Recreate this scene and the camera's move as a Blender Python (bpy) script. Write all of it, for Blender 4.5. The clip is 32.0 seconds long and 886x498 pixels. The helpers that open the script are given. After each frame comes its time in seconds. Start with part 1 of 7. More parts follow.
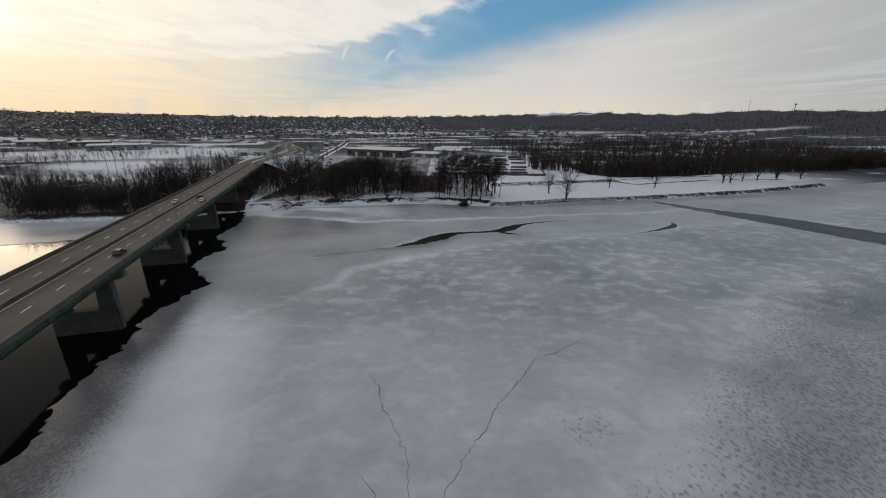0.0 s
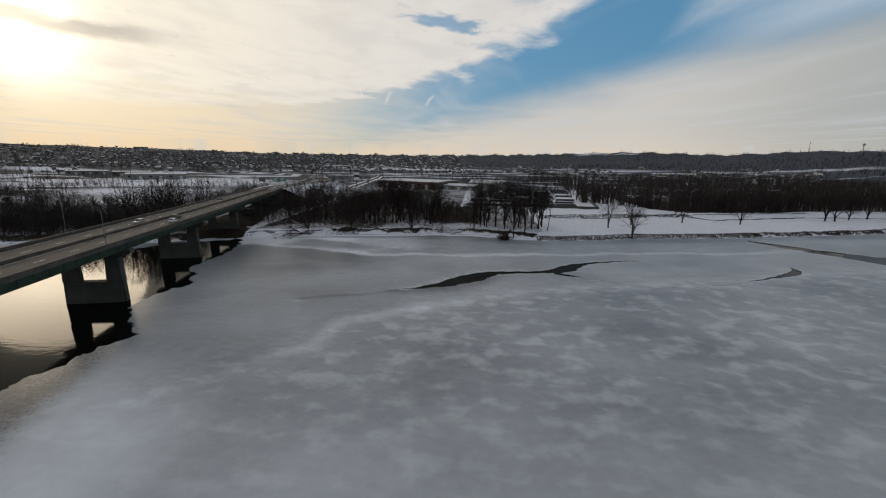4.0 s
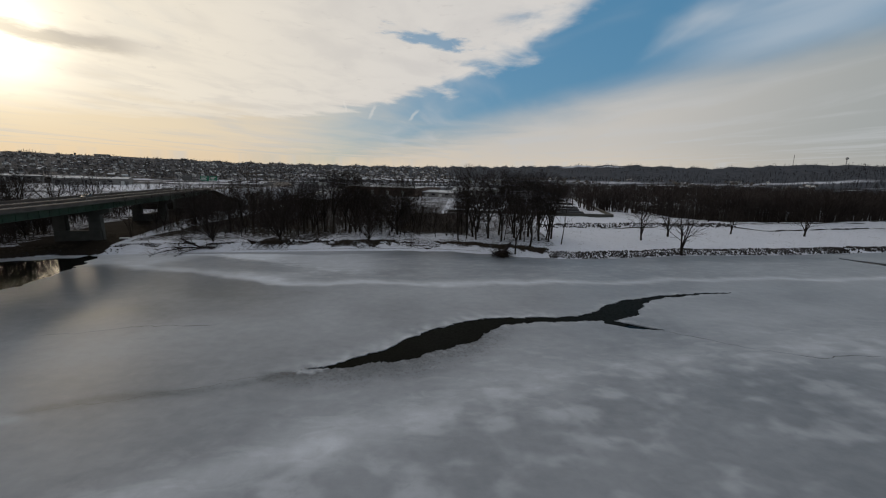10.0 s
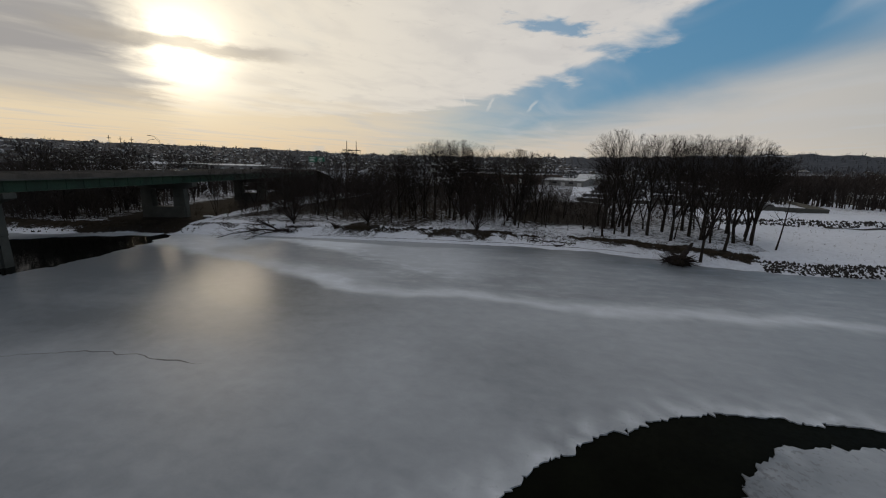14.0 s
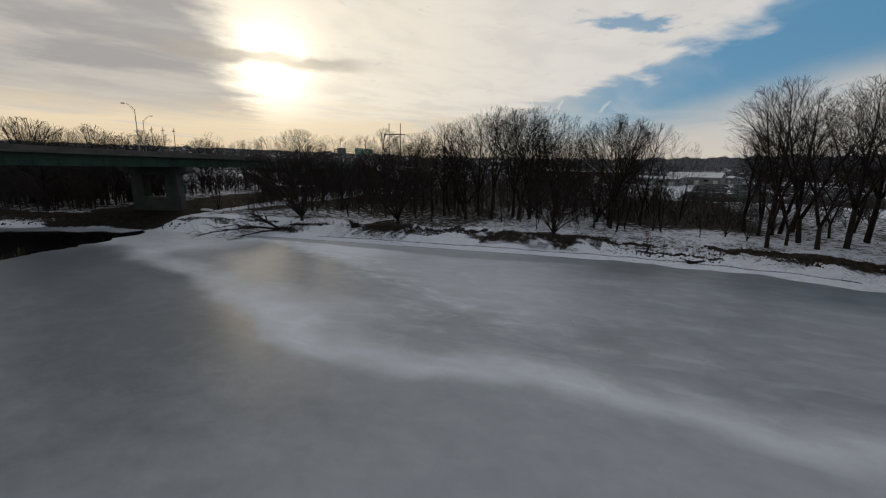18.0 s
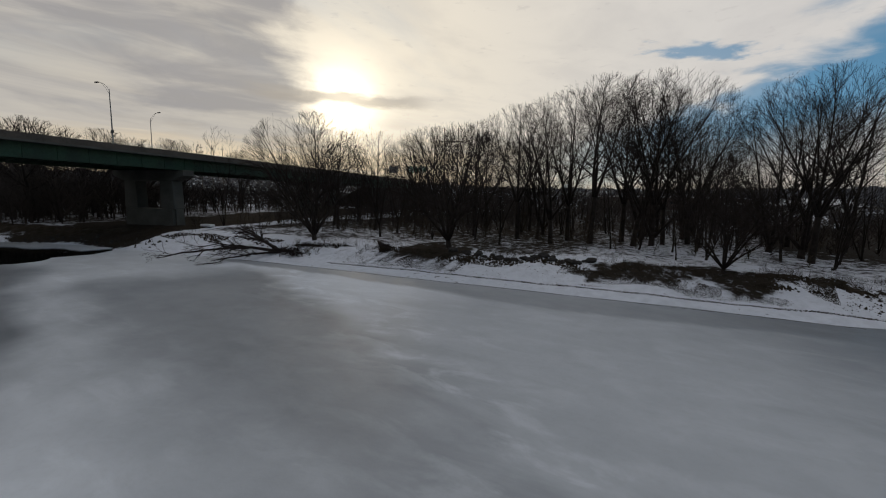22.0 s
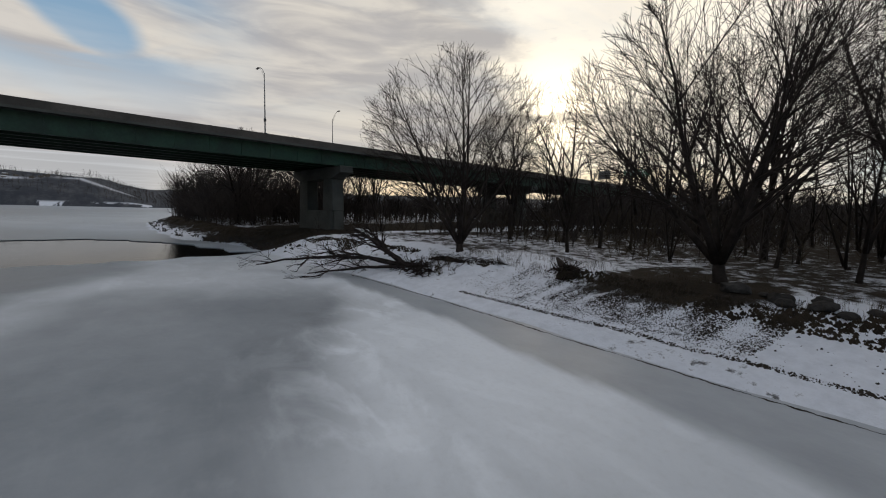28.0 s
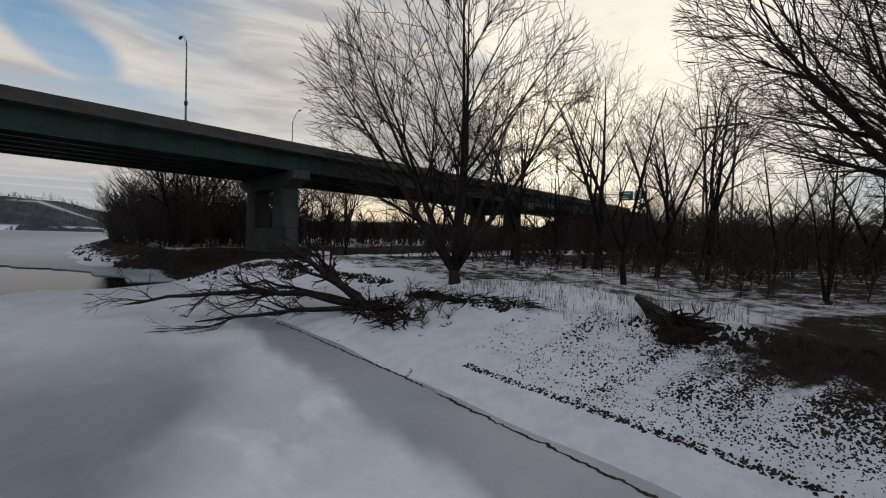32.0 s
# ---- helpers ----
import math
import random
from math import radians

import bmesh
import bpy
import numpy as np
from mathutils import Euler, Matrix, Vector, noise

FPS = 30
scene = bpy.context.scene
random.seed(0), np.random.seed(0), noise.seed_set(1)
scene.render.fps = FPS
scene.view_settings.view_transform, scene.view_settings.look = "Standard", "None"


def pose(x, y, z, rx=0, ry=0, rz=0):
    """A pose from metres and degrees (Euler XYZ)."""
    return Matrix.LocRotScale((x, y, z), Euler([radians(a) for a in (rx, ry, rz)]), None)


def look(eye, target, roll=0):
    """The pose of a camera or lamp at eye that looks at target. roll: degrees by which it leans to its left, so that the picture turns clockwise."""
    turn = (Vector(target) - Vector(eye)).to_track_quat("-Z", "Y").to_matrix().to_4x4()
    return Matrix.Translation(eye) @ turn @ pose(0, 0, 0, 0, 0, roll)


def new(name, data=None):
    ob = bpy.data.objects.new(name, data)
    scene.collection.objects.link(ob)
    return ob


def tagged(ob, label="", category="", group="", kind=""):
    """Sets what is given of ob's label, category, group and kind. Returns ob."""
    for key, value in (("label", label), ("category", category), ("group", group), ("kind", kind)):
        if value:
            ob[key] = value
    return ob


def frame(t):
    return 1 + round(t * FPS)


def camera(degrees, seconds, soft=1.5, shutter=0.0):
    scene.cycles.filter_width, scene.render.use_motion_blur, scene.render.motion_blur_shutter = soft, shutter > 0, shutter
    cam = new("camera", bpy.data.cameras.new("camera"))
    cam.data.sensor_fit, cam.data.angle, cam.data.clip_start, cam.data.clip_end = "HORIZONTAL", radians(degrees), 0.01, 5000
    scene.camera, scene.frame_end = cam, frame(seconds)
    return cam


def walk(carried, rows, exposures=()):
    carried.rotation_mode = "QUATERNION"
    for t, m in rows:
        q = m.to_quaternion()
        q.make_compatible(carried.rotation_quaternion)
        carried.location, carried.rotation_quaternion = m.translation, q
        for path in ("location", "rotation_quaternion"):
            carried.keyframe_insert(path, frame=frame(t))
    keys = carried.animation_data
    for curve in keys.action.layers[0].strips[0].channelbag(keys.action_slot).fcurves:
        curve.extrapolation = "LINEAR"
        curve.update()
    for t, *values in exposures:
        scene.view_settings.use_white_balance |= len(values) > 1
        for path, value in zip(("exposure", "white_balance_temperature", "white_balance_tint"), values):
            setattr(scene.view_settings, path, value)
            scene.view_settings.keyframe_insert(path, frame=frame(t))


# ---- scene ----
cam = camera(95.0, 32.0, soft=1.1)
METRES, EYE, TILT, LEAN, TURN = 270.0, 52.6, 0.805, -1.468, 0.0
ROWS = [
    (0.0, 0.0, 0.0, 0.0, -0.38, -18.53, 1.13),
    (0.5, 0.0004, 0.0203, -0.007, -0.09, -17.1, 1.03),
    (1.0, 0.0005, 0.0411, -0.0131, 0.02, -15.76, 0.93),
    (1.5, 0.0006, 0.0621, -0.0191, -0.02, -15.98, 0.87),
    (2.0, 0.001, 0.0831, -0.0252, 0.95, -16.16, 0.85),
    (2.5, 0.0009, 0.104, -0.0313, 2.47, -15.54, 0.84),
    (4.5, -0.0039, 0.1928, -0.0547, 4.71, -12.25, 0.64),
    (5.0, -0.0053, 0.2153, -0.059, 3.54, -11.6, 0.56),
    (5.5, -0.0059, 0.2381, -0.0636, 1.18, -11.35, 0.47),
    (6.0, -0.0058, 0.2607, -0.0675, 1.27, -11.04, 0.45),
    (6.5, -0.0055, 0.2843, -0.072, 2.42, -10.7, 0.43),
    (7.0, -0.0046, 0.3073, -0.0765, 1.92, -10.4, 0.36),
    (7.5, -0.0043, 0.3293, -0.08, 0.32, -10.34, 0.33),
    (8.0, -0.0041, 0.3477, -0.083, -0.28, -10.62, 0.29),
    (8.5, -0.0039, 0.3648, -0.0859, 0.64, -10.67, 0.29),
    (9.0, -0.0038, 0.3821, -0.0893, 0.81, -10.93, 0.23),
    (9.5, -0.0037, 0.3996, -0.0923, 1.23, -11.12, 0.19),
    (10.0, -0.0037, 0.4181, -0.0961, 2.41, -11.14, 0.22),
    (10.5, -0.0043, 0.4366, -0.0993, 4.78, -11.22, 0.21),
    (11.0, -0.0051, 0.455, -0.1023, 8.76, -11.13, 0.28),
    (11.5, -0.0075, 0.4739, -0.1061, 12.54, -10.88, 0.32),
    (12.0, -0.011, 0.4922, -0.1093, 15.82, -10.78, 0.4),
    (12.5, -0.0158, 0.5105, -0.113, 17.76, -10.95, 0.44),
    (13.0, -0.0216, 0.5281, -0.1162, 17.41, -11.4, 0.36),
    (13.5, -0.0277, 0.546, -0.1196, 17.65, -11.92, 0.33),
    (14.0, -0.0336, 0.5637, -0.1233, 18.18, -12.08, 0.32),
    (14.5, -0.0394, 0.5812, -0.1269, 18.55, -12.23, 0.28),
    (16.5, -0.0573, 0.6479, -0.1363, 18.94, -12.2, 0.49),
    (17.0, -0.0617, 0.6628, -0.1403, 21.49, -11.99, 0.51),
    (17.5, -0.0668, 0.6779, -0.1438, 24.72, -11.72, 0.56),
    (18.0, -0.073, 0.6932, -0.1469, 27.16, -11.48, 0.59),
    (18.5, -0.0798, 0.7078, -0.1501, 27.83, -11.14, 0.53),
    (19.0, -0.0871, 0.7222, -0.153, 28.28, -10.87, 0.43),
    (19.5, -0.0946, 0.7362, -0.1558, 29.14, -10.55, 0.47),
    (20.0, -0.1019, 0.7493, -0.1585, 31.67, -10.21, 0.49),
    (20.5, -0.1099, 0.7613, -0.1607, 34.49, -9.46, 0.5),
    (21.0, -0.1174, 0.7716, -0.1625, 38.09, -8.9, 0.5),
    (21.5, -0.125, 0.7812, -0.1641, 38.69, -8.21, 0.47),
    (22.0, -0.1332, 0.7899, -0.1659, 35.29, -7.15, 0.3),
    (22.5, -0.1398, 0.7984, -0.1669, 31.19, -6.39, 0.23),
    (23.0, -0.1449, 0.8072, -0.1682, 27.64, -6.05, 0.09),
    (23.5, -0.1493, 0.8164, -0.1691, 25.53, -6.25, 0.11),
    (24.0, -0.1535, 0.8258, -0.1711, 26.68, -6.83, -0.04),
    (24.5, -0.1575, 0.8348, -0.1724, 32.09, -7.16, -0.06),
    (25.0, -0.1618, 0.8421, -0.1738, 39.09, -6.73, -0.07),
    (25.5, -0.167, 0.8492, -0.1748, 46.37, -6.1, -0.1),
    (26.0, -0.173, 0.8549, -0.1755, 53.34, -5.52, -0.16),
    (26.5, -0.1797, 0.8594, -0.176, 59.43, -5.34, -0.18),
    (28.5, -0.2062, 0.872, -0.1782, 64.13, -4.39, -0.13),
    (29.0, -0.2131, 0.8754, -0.1789, 64.49, -4.49, -0.23),
    (29.5, -0.2199, 0.8789, -0.1794, 65.15, -4.54, -0.23),
    (30.0, -0.2268, 0.8822, -0.1798, 66.16, -4.42, -0.25),
    (30.5, -0.2334, 0.8854, -0.1804, 67.23, -4.36, -0.34),
    (31.0, -0.2392, 0.8879, -0.1807, 68.29, -3.74, -0.31),
    (31.5, -0.245, 0.8903, -0.181, 68.58, -2.54, -0.34),
    (32.0, -0.2509, 0.8929, -0.1811, 61.19, -0.54, -0.28),
]
EXPOSURES = [(0.0, 0.10), (2.5, 0.04), (5.0, -0.12), (9.0, -0.17), (13.0, -0.26), (19.0, -0.15), (22.0, -0.22), (24.0, -0.20), (26.0, 0.06), (29.0, 0.18), (32.0, 0.16)]
walk(cam, [(t, pose(0, 0, EYE, TILT, LEAN, TURN) @ pose(METRES * x, METRES * y, METRES * z, 90 + pitch, roll, yaw)) for t, x, y, z, yaw, pitch, roll in ROWS], EXPOSURES)

# ---- sky, sun ----
SUN_AZ, SUN_EL = 49.0, 12.0   # degrees left of +y, degrees up
SUN_DIR = Vector((-math.sin(radians(SUN_AZ)) * math.cos(radians(SUN_EL)), math.cos(radians(SUN_AZ)) * math.cos(radians(SUN_EL)), math.sin(radians(SUN_EL))))


class Graph:
    """Short-hand for building node trees."""

    def __init__(self, tree):
        self.t = tree
        self.n, self.l = tree.nodes, tree.links

    def node(self, kind, operation="", data_type="", interpolation_type="", use_clamp=False):
        nd = self.n.new(kind)
        if operation:
            nd.operation = operation
        if data_type:
            nd.data_type = data_type
        if interpolation_type:
            nd.interpolation_type = interpolation_type
        if use_clamp:
            nd.use_clamp = True
        return nd

    def put(self, sock, v):
        if hasattr(v, "is_output"):
            self.l.new(v, sock)
        elif isinstance(v, (tuple, list)) and len(v) == 3 and sock.type == "RGBA":
            sock.default_value = (*v, 1)
        else:
            sock.default_value = v

    def math(self, op, a, b=0.0, clamp=False):
        nd = self.node("ShaderNodeMath", operation=op, use_clamp=clamp)
        self.put(nd.inputs[0], a)
        self.put(nd.inputs[1], b)
        return nd.outputs[0]

    def vmath(self, op, a, b=None):
        nd = self.node("ShaderNodeVectorMath", operation=op)
        self.put(nd.inputs[0], a)
        if b is not None:
            self.put(nd.inputs[1], b)
        return nd.outputs["Value"] if op in ("DOT_PRODUCT", "LENGTH", "DISTANCE") else nd.outputs["Vector"]

    def step(self, v, a, b, lo=0.0, hi=1.0):
        """A smooth step from lo at a to hi at b."""
        nd = self.node("ShaderNodeMapRange", interpolation_type="SMOOTHSTEP")
        self.put(nd.inputs["Value"], v)
        for k, x in zip(("From Min", "From Max", "To Min", "To Max"), (a, b, lo, hi)):
            self.put(nd.inputs[k], x)
        return nd.outputs[0]

    def noise(self, vec, scale, detail=4.0, rough=0.55, distort=0.0):
        nd = self.node("ShaderNodeTexNoise")
        if vec is not None:
            self.put(nd.inputs["Vector"], vec)
        nd.inputs["Scale"].default_value, nd.inputs["Detail"].default_value = scale, detail
        nd.inputs["Roughness"].default_value, nd.inputs["Distortion"].default_value = rough, distort
        return nd.outputs[0]

    def mix(self, f, a, b):
        nd = self.node("ShaderNodeMix", data_type="RGBA")
        self.put(nd.inputs[0], f)
        self.put(nd.inputs[6], a)
        self.put(nd.inputs[7], b)
        return nd.outputs[2]

    def scale(self, vec, s):
        nd = self.node("ShaderNodeMapping")
        self.put(nd.inputs["Vector"], vec)
        nd.inputs["Scale"].default_value = s
        return nd.outputs[0]


world = bpy.data.worlds.new("winter_sky")
scene.world = world
world.use_nodes = True
world.node_tree.nodes.clear()
g = Graph(world.node_tree)
tc = g.node("ShaderNodeTexCoord").outputs["Generated"]
sep = g.node("ShaderNodeSeparateXYZ")
g.put(sep.inputs[0], tc)
dx, dy, dz = sep.outputs
sky = g.node("ShaderNodeTexSky")
sky.sky_type, sky.sun_disc, sky.sun_elevation, sky.sun_rotation = "NISHITA", False, radians(SUN_EL), radians(-SUN_AZ)
sky.air_density, sky.dust_density, sky.ozone_density = 1.0, 1.2, 2.0
# the sky as a flat layer of cloud high above: the view direction divided by its rise
lift = g.math("MAXIMUM", dz, 0.035)
flat = g.node("ShaderNodeCombineXYZ")
g.put(flat.inputs[0], g.math("DIVIDE", dx, lift))
g.put(flat.inputs[1], g.math("DIVIDE", dy, lift))
flat = flat.outputs[0]
broad = g.noise(g.scale(flat, (0.5, 0.28, 1)), 1.0, 6, 0.55, 0.4)
fine = g.noise(g.scale(flat, (1.2, 0.75, 1)), 1.3, 7, 0.54, 0.35)
# one great bank of cloud, its edge frayed
away = g.vmath("DISTANCE", flat, (-6.0, 1.5, 0.0))
away = g.math("ADD", away, g.math("MULTIPLY", g.math("SUBTRACT", fine, 0.5), 1.9))
away = g.math("ADD", away, g.math("MULTIPLY", g.math("SUBTRACT", broad, 0.5), 1.2))
# a hole near its edge
hole = g.node("ShaderNodeMapping")
g.put(hole.inputs["Vector"], g.vmath("SUBTRACT", flat, (-0.24, 3.32, 0.0)))
hole.inputs["Rotation"].default_value = (0, 0, radians(-38))
hole = g.vmath("LENGTH", g.scale(hole.outputs[0], (0.9, 2.1, 0.0)))
hole = g.math("ADD", hole, g.math("MULTIPLY", g.math("SUBTRACT", g.noise(g.scale(flat, (5, 5, 1)), 1.0, 5, 0.6, 0.3), 0.5), 0.9))
hole = g.step(hole, 0.42, 0.12)
bank = g.math("MULTIPLY", g.step(away, 7.0, 6.45), g.math("SUBTRACT", 1.0, g.math("MULTIPLY", hole, 0.8)))
sunward = g.math("MAXIMUM", g.vmath("DOT_PRODUCT", tc, tuple(SUN_DIR)), 0.0)
near = g.math("POWER", sunward, 7.0)
glow = g.math("POWER", sunward, 60.0)
core = g.math("POWER", sunward, 420.0)
# clear sky
SKY_GAIN = 0.085
clear_n = g.node("ShaderNodeVectorMath", operation="SCALE")
g.put(clear_n.inputs[0], sky.outputs[0])
clear_n.inputs["Scale"].default_value = SKY_GAIN
clear = g.vmath("MINIMUM", clear_n.outputs[0], (0.70, 0.70, 0.72))
clear = g.mix(0.60, clear, (0.095, 0.325, 0.565))
# high overhead and away from the sun, mostly unseen: grey added to neutralise light
overhead = g.math("MAXIMUM", g.step(dz, 0.40, 0.75), g.step(dy, -0.35, -0.85))
clear = g.mix(g.math("MULTIPLY", overhead, 0.85), clear, (0.40, 0.39, 0.39))
# thin veil low over the horizon, higher on the side away from the sun
rise = g.math("SUBTRACT", dz, g.math("MULTIPLY", g.math("MAXIMUM", dx, -0.3), 0.21))
rise = g.math("ADD", rise, g.math("MULTIPLY", g.math("SUBTRACT", broad, 0.5), 0.09))
veil = g.math("MAXIMUM", g.step(rise, 0.155, 0.045), g.math("MULTIPLY", g.step(dy, 0.15, -0.2), g.step(dz, 0.20, 0.10)))
warm = g.math("MULTIPLY", g.step(dx, 0.15, -0.75), g.step(dy, -0.1, 0.35))
dim = g.step(dx, 0.30, 0.80)
veil = g.math("MAXIMUM", veil, g.math("MULTIPLY", g.step(g.math("ADD", dx, g.math("MULTIPLY", g.math("SUBTRACT", broad, 0.5), 0.5)), 0.12, -0.62), g.step(dz, 0.34, 0.12)))
veil_col = g.mix(warm, g.mix(dim, (0.66, 0.62, 0.57), (0.39, 0.41, 0.40)), (0.98, 0.80, 0.54))
low = g.step(dz, 0.0, 0.09)
veil_col = g.mix(low, g.mix(warm, g.mix(dim, (0.76, 0.66, 0.54), (0.45, 0.44, 0.41)), (0.94, 0.70, 0.42)), veil_col)
col = g.mix(g.math("MULTIPLY", veil, 0.93), clear, veil_col)
# dull low sky in the south-west
col = g.mix(g.math("MULTIPLY", g.math("MULTIPLY", g.step(dy, 0.0, -0.22), g.step(dz, 0.17, 0.08)), 0.85), col, (0.36, 0.37, 0.39))
# thin streaks of high cloud
streak = g.noise(g.scale(flat, (0.8, 0.26, 1)), 1.0, 4, 0.5, 0.8)
streak_n = streak
streak = g.math("MULTIPLY", g.step(streak, 0.46, 0.74), 0.42)
col = g.mix(streak, col, (0.60, 0.62, 0.64))
# a fan of cirrus in the east
fsep = g.node("ShaderNodeSeparateXYZ")
g.put(fsep.inputs[0], flat)
fan = g.math("ADD", fsep.outputs[0], g.math("MULTIPLY", g.math("SUBTRACT", streak_n, 0.5), 1.6))
fan = g.math("MULTIPLY", g.step(g.math("ABSOLUTE", g.math("SUBTRACT", fan, 2.0)), 0.75, 0.0), g.math("MULTIPLY", g.step(fsep.outputs[1], 4.2, 3.0), g.step(fsep.outputs[1], 0.2, 1.2)))
col = g.mix(g.math("MULTIPLY", fan, 0.5), col, (0.66, 0.70, 0.74))
# the bank: cream near the sun, grey away from it and in its folds
bank_col = g.mix(near, (0.74, 0.715, 0.69), (1.02, 0.92, 0.75))
# to the left of the sun the bank is thicker and greyer
side = g.vmath("DOT_PRODUCT", tc, (-math.cos(radians(SUN_AZ)), -math.sin(radians(SUN_AZ)), 0.0))
side = g.math("ADD", side, g.math("MULTIPLY", g.math("SUBTRACT", fine, 0.5), 0.16))
side = g.math("SUBTRACT", side, g.math("MULTIPLY", g.math("SUBTRACT", dz, 0.2), 0.28))
side = g.math("ADD", side, g.math("MULTIPLY", g.math("SUBTRACT", g.noise(g.scale(tc, (7, 7, 16)), 1.0, 5, 0.6, 0.6), 0.5), 0.17))
thick = g.step(side, 0.02, 0.125)
layer = g.noise(g.scale(tc, (3.5, 3.5, 22)), 1.0, 5, 0.55, 0.5)
bank_col = g.mix(g.math("MULTIPLY", thick, 0.86), bank_col, g.mix(g.step(layer, 0.36, 0.66), (0.34, 0.33, 0.335), (0.60, 0.56, 0.50)))
# a dark streak of cloud across the sun
cut = g.math("ADD", dz, g.math("MULTIPLY", g.math("SUBTRACT", g.noise(g.scale(tc, (9, 9, 34)), 1.0, 5, 0.6), 0.5), 0.045))
cut = g.math("ABSOLUTE", g.math("SUBTRACT", cut, 0.212))
cut = g.math("MULTIPLY", g.step(cut, 0.020, 0.004), g.step(sunward, 0.975, 0.992))
bank_col = g.mix(g.math("MULTIPLY", cut, 0.6), bank_col, (0.52, 0.46, 0.38))
ripple = g.noise(g.scale(tc, (26, 26, 90)), 1.0, 4, 0.6, 0.3)
bank_col = g.mix(g.math("MULTIPLY", g.step(ripple, 0.60, 0.74), 0.22), bank_col, (0.50, 0.47, 0.46))
folds = g.step(fine, 0.42, 0.66)
bank_col = g.mix(g.math("MULTIPLY", folds, 0.20), bank_col, (0.42, 0.41, 0.43))
opaque = g.math("SUBTRACT", 1.0, g.math("MULTIPLY", g.step(broad, 0.56, 0.70), 0.35))
opaque = g.math("MULTIPLY", bank, opaque)
# in the south-west the bank breaks into bars with blue between them
bars_n = g.noise(g.scale(flat, (0.55, 0.20, 1)), 1.0, 5, 0.5, 0.6)
bars = bars_n
bars = g.math("MULTIPLY", g.step(bars, 0.40, 0.52), g.math("MULTIPLY", g.step(dy, 0.10, -0.18), g.step(dz, 0.12, 0.20)))
opaque = g.math("MULTIPLY", opaque, g.math("SUBTRACT", 1.0, g.math("MULTIPLY", bars, 0.75)))
for (qx, qy), size in (((-4.5, -1.45), 0.62), ((-3.3, -1.75), 0.5), ((-3.0, -0.75), 0.4)):
    gap = g.vmath("DISTANCE", g.scale(flat, (0.55, 2.0, 0)), (qx * 0.55, qy * 2.0, 0.0))
    gap = g.math("ADD", gap, g.math("MULTIPLY", g.math("SUBTRACT", bars_n, 0.5), 1.4))
    opaque = g.math("MULTIPLY", opaque, g.math("SUBTRACT", 1.0, g.math("MULTIPLY", g.step(gap, size, size * 0.3), 0.8)))
opaque = g.math("MULTIPLY", opaque, g.step(g.math("ADD", dz, g.math("MULTIPLY", g.math("SUBTRACT", layer, 0.5), 0.12)), 0.06, 0.15))
col = g.mix(opaque, col, bank_col)
# short curls of vapour trail
for az_, el_, h_, lean_, w_ in ((15.4, 8.5, 0.030, 0.15, 0.0034), (11.9, 7.9, 0.032, -0.45, 0.0048), (6.5, 7.7, 0.026, -0.8, 0.0060)):
    cx_, cz_ = -math.sin(radians(az_)), math.sin(radians(el_))
    off = g.math("SUBTRACT", dx, cx_)
    upw = g.math("SUBTRACT", dz, cz_)
    off = g.math("ADD", off, g.math("MULTIPLY", upw, lean_))
    off = g.math("ADD", off, g.math("MULTIPLY", g.math("SUBTRACT", g.noise(g.scale(tc, (40, 40, 40)), 1.0, 3, 0.6), 0.5), 0.012))
    puff = g.math("MULTIPLY", g.step(g.math("ABSOLUTE", off), w_, w_ * 0.2), g.step(g.math("ABSOLUTE", upw), h_ * 0.6, h_ * 0.2))
    puff = g.math("MULTIPLY", puff, g.step(dy, 0.5, 0.8))
    col = g.mix(g.math("MULTIPLY", puff, 0.36), col, (0.86, 0.82, 0.76))
# the sun behind the cloud
add = g.node("ShaderNodeVectorMath", operation="ADD")
g.put(add.inputs[0], col)
sc = g.node("ShaderNodeVectorMath", operation="SCALE")
sc.inputs[0].default_value = (1.0, 0.86, 0.62)
g.put(sc.inputs["Scale"], g.math("MULTIPLY", g.math("ADD", g.math("MULTIPLY", glow, 0.15), g.math("MULTIPLY", core, 1.6)), g.math("MULTIPLY", g.math("SUBTRACT", 1.0, g.math("MULTIPLY", thick, 0.8)), g.math("SUBTRACT", 1.0, g.math("MULTIPLY", cut, 0.75)))))
g.put(add.inputs[1], sc.outputs[0])
bg = g.node("ShaderNodeBackground")
g.put(bg.inputs[0], add.outputs[0])
bg.inputs[1].default_value = 1.0
out = g.node("ShaderNodeOutputWorld")
g.l.new(bg.outputs[0], out.inputs[0])

lamp = bpy.data.lights.new("sun", "SUN")
lamp.energy, lamp.angle, lamp.color = 0.42, radians(15), (1.0, 0.82, 0.6)
sun = new("sun", lamp)
sun.matrix_world = look(SUN_DIR * 400, (0, 0, 0))

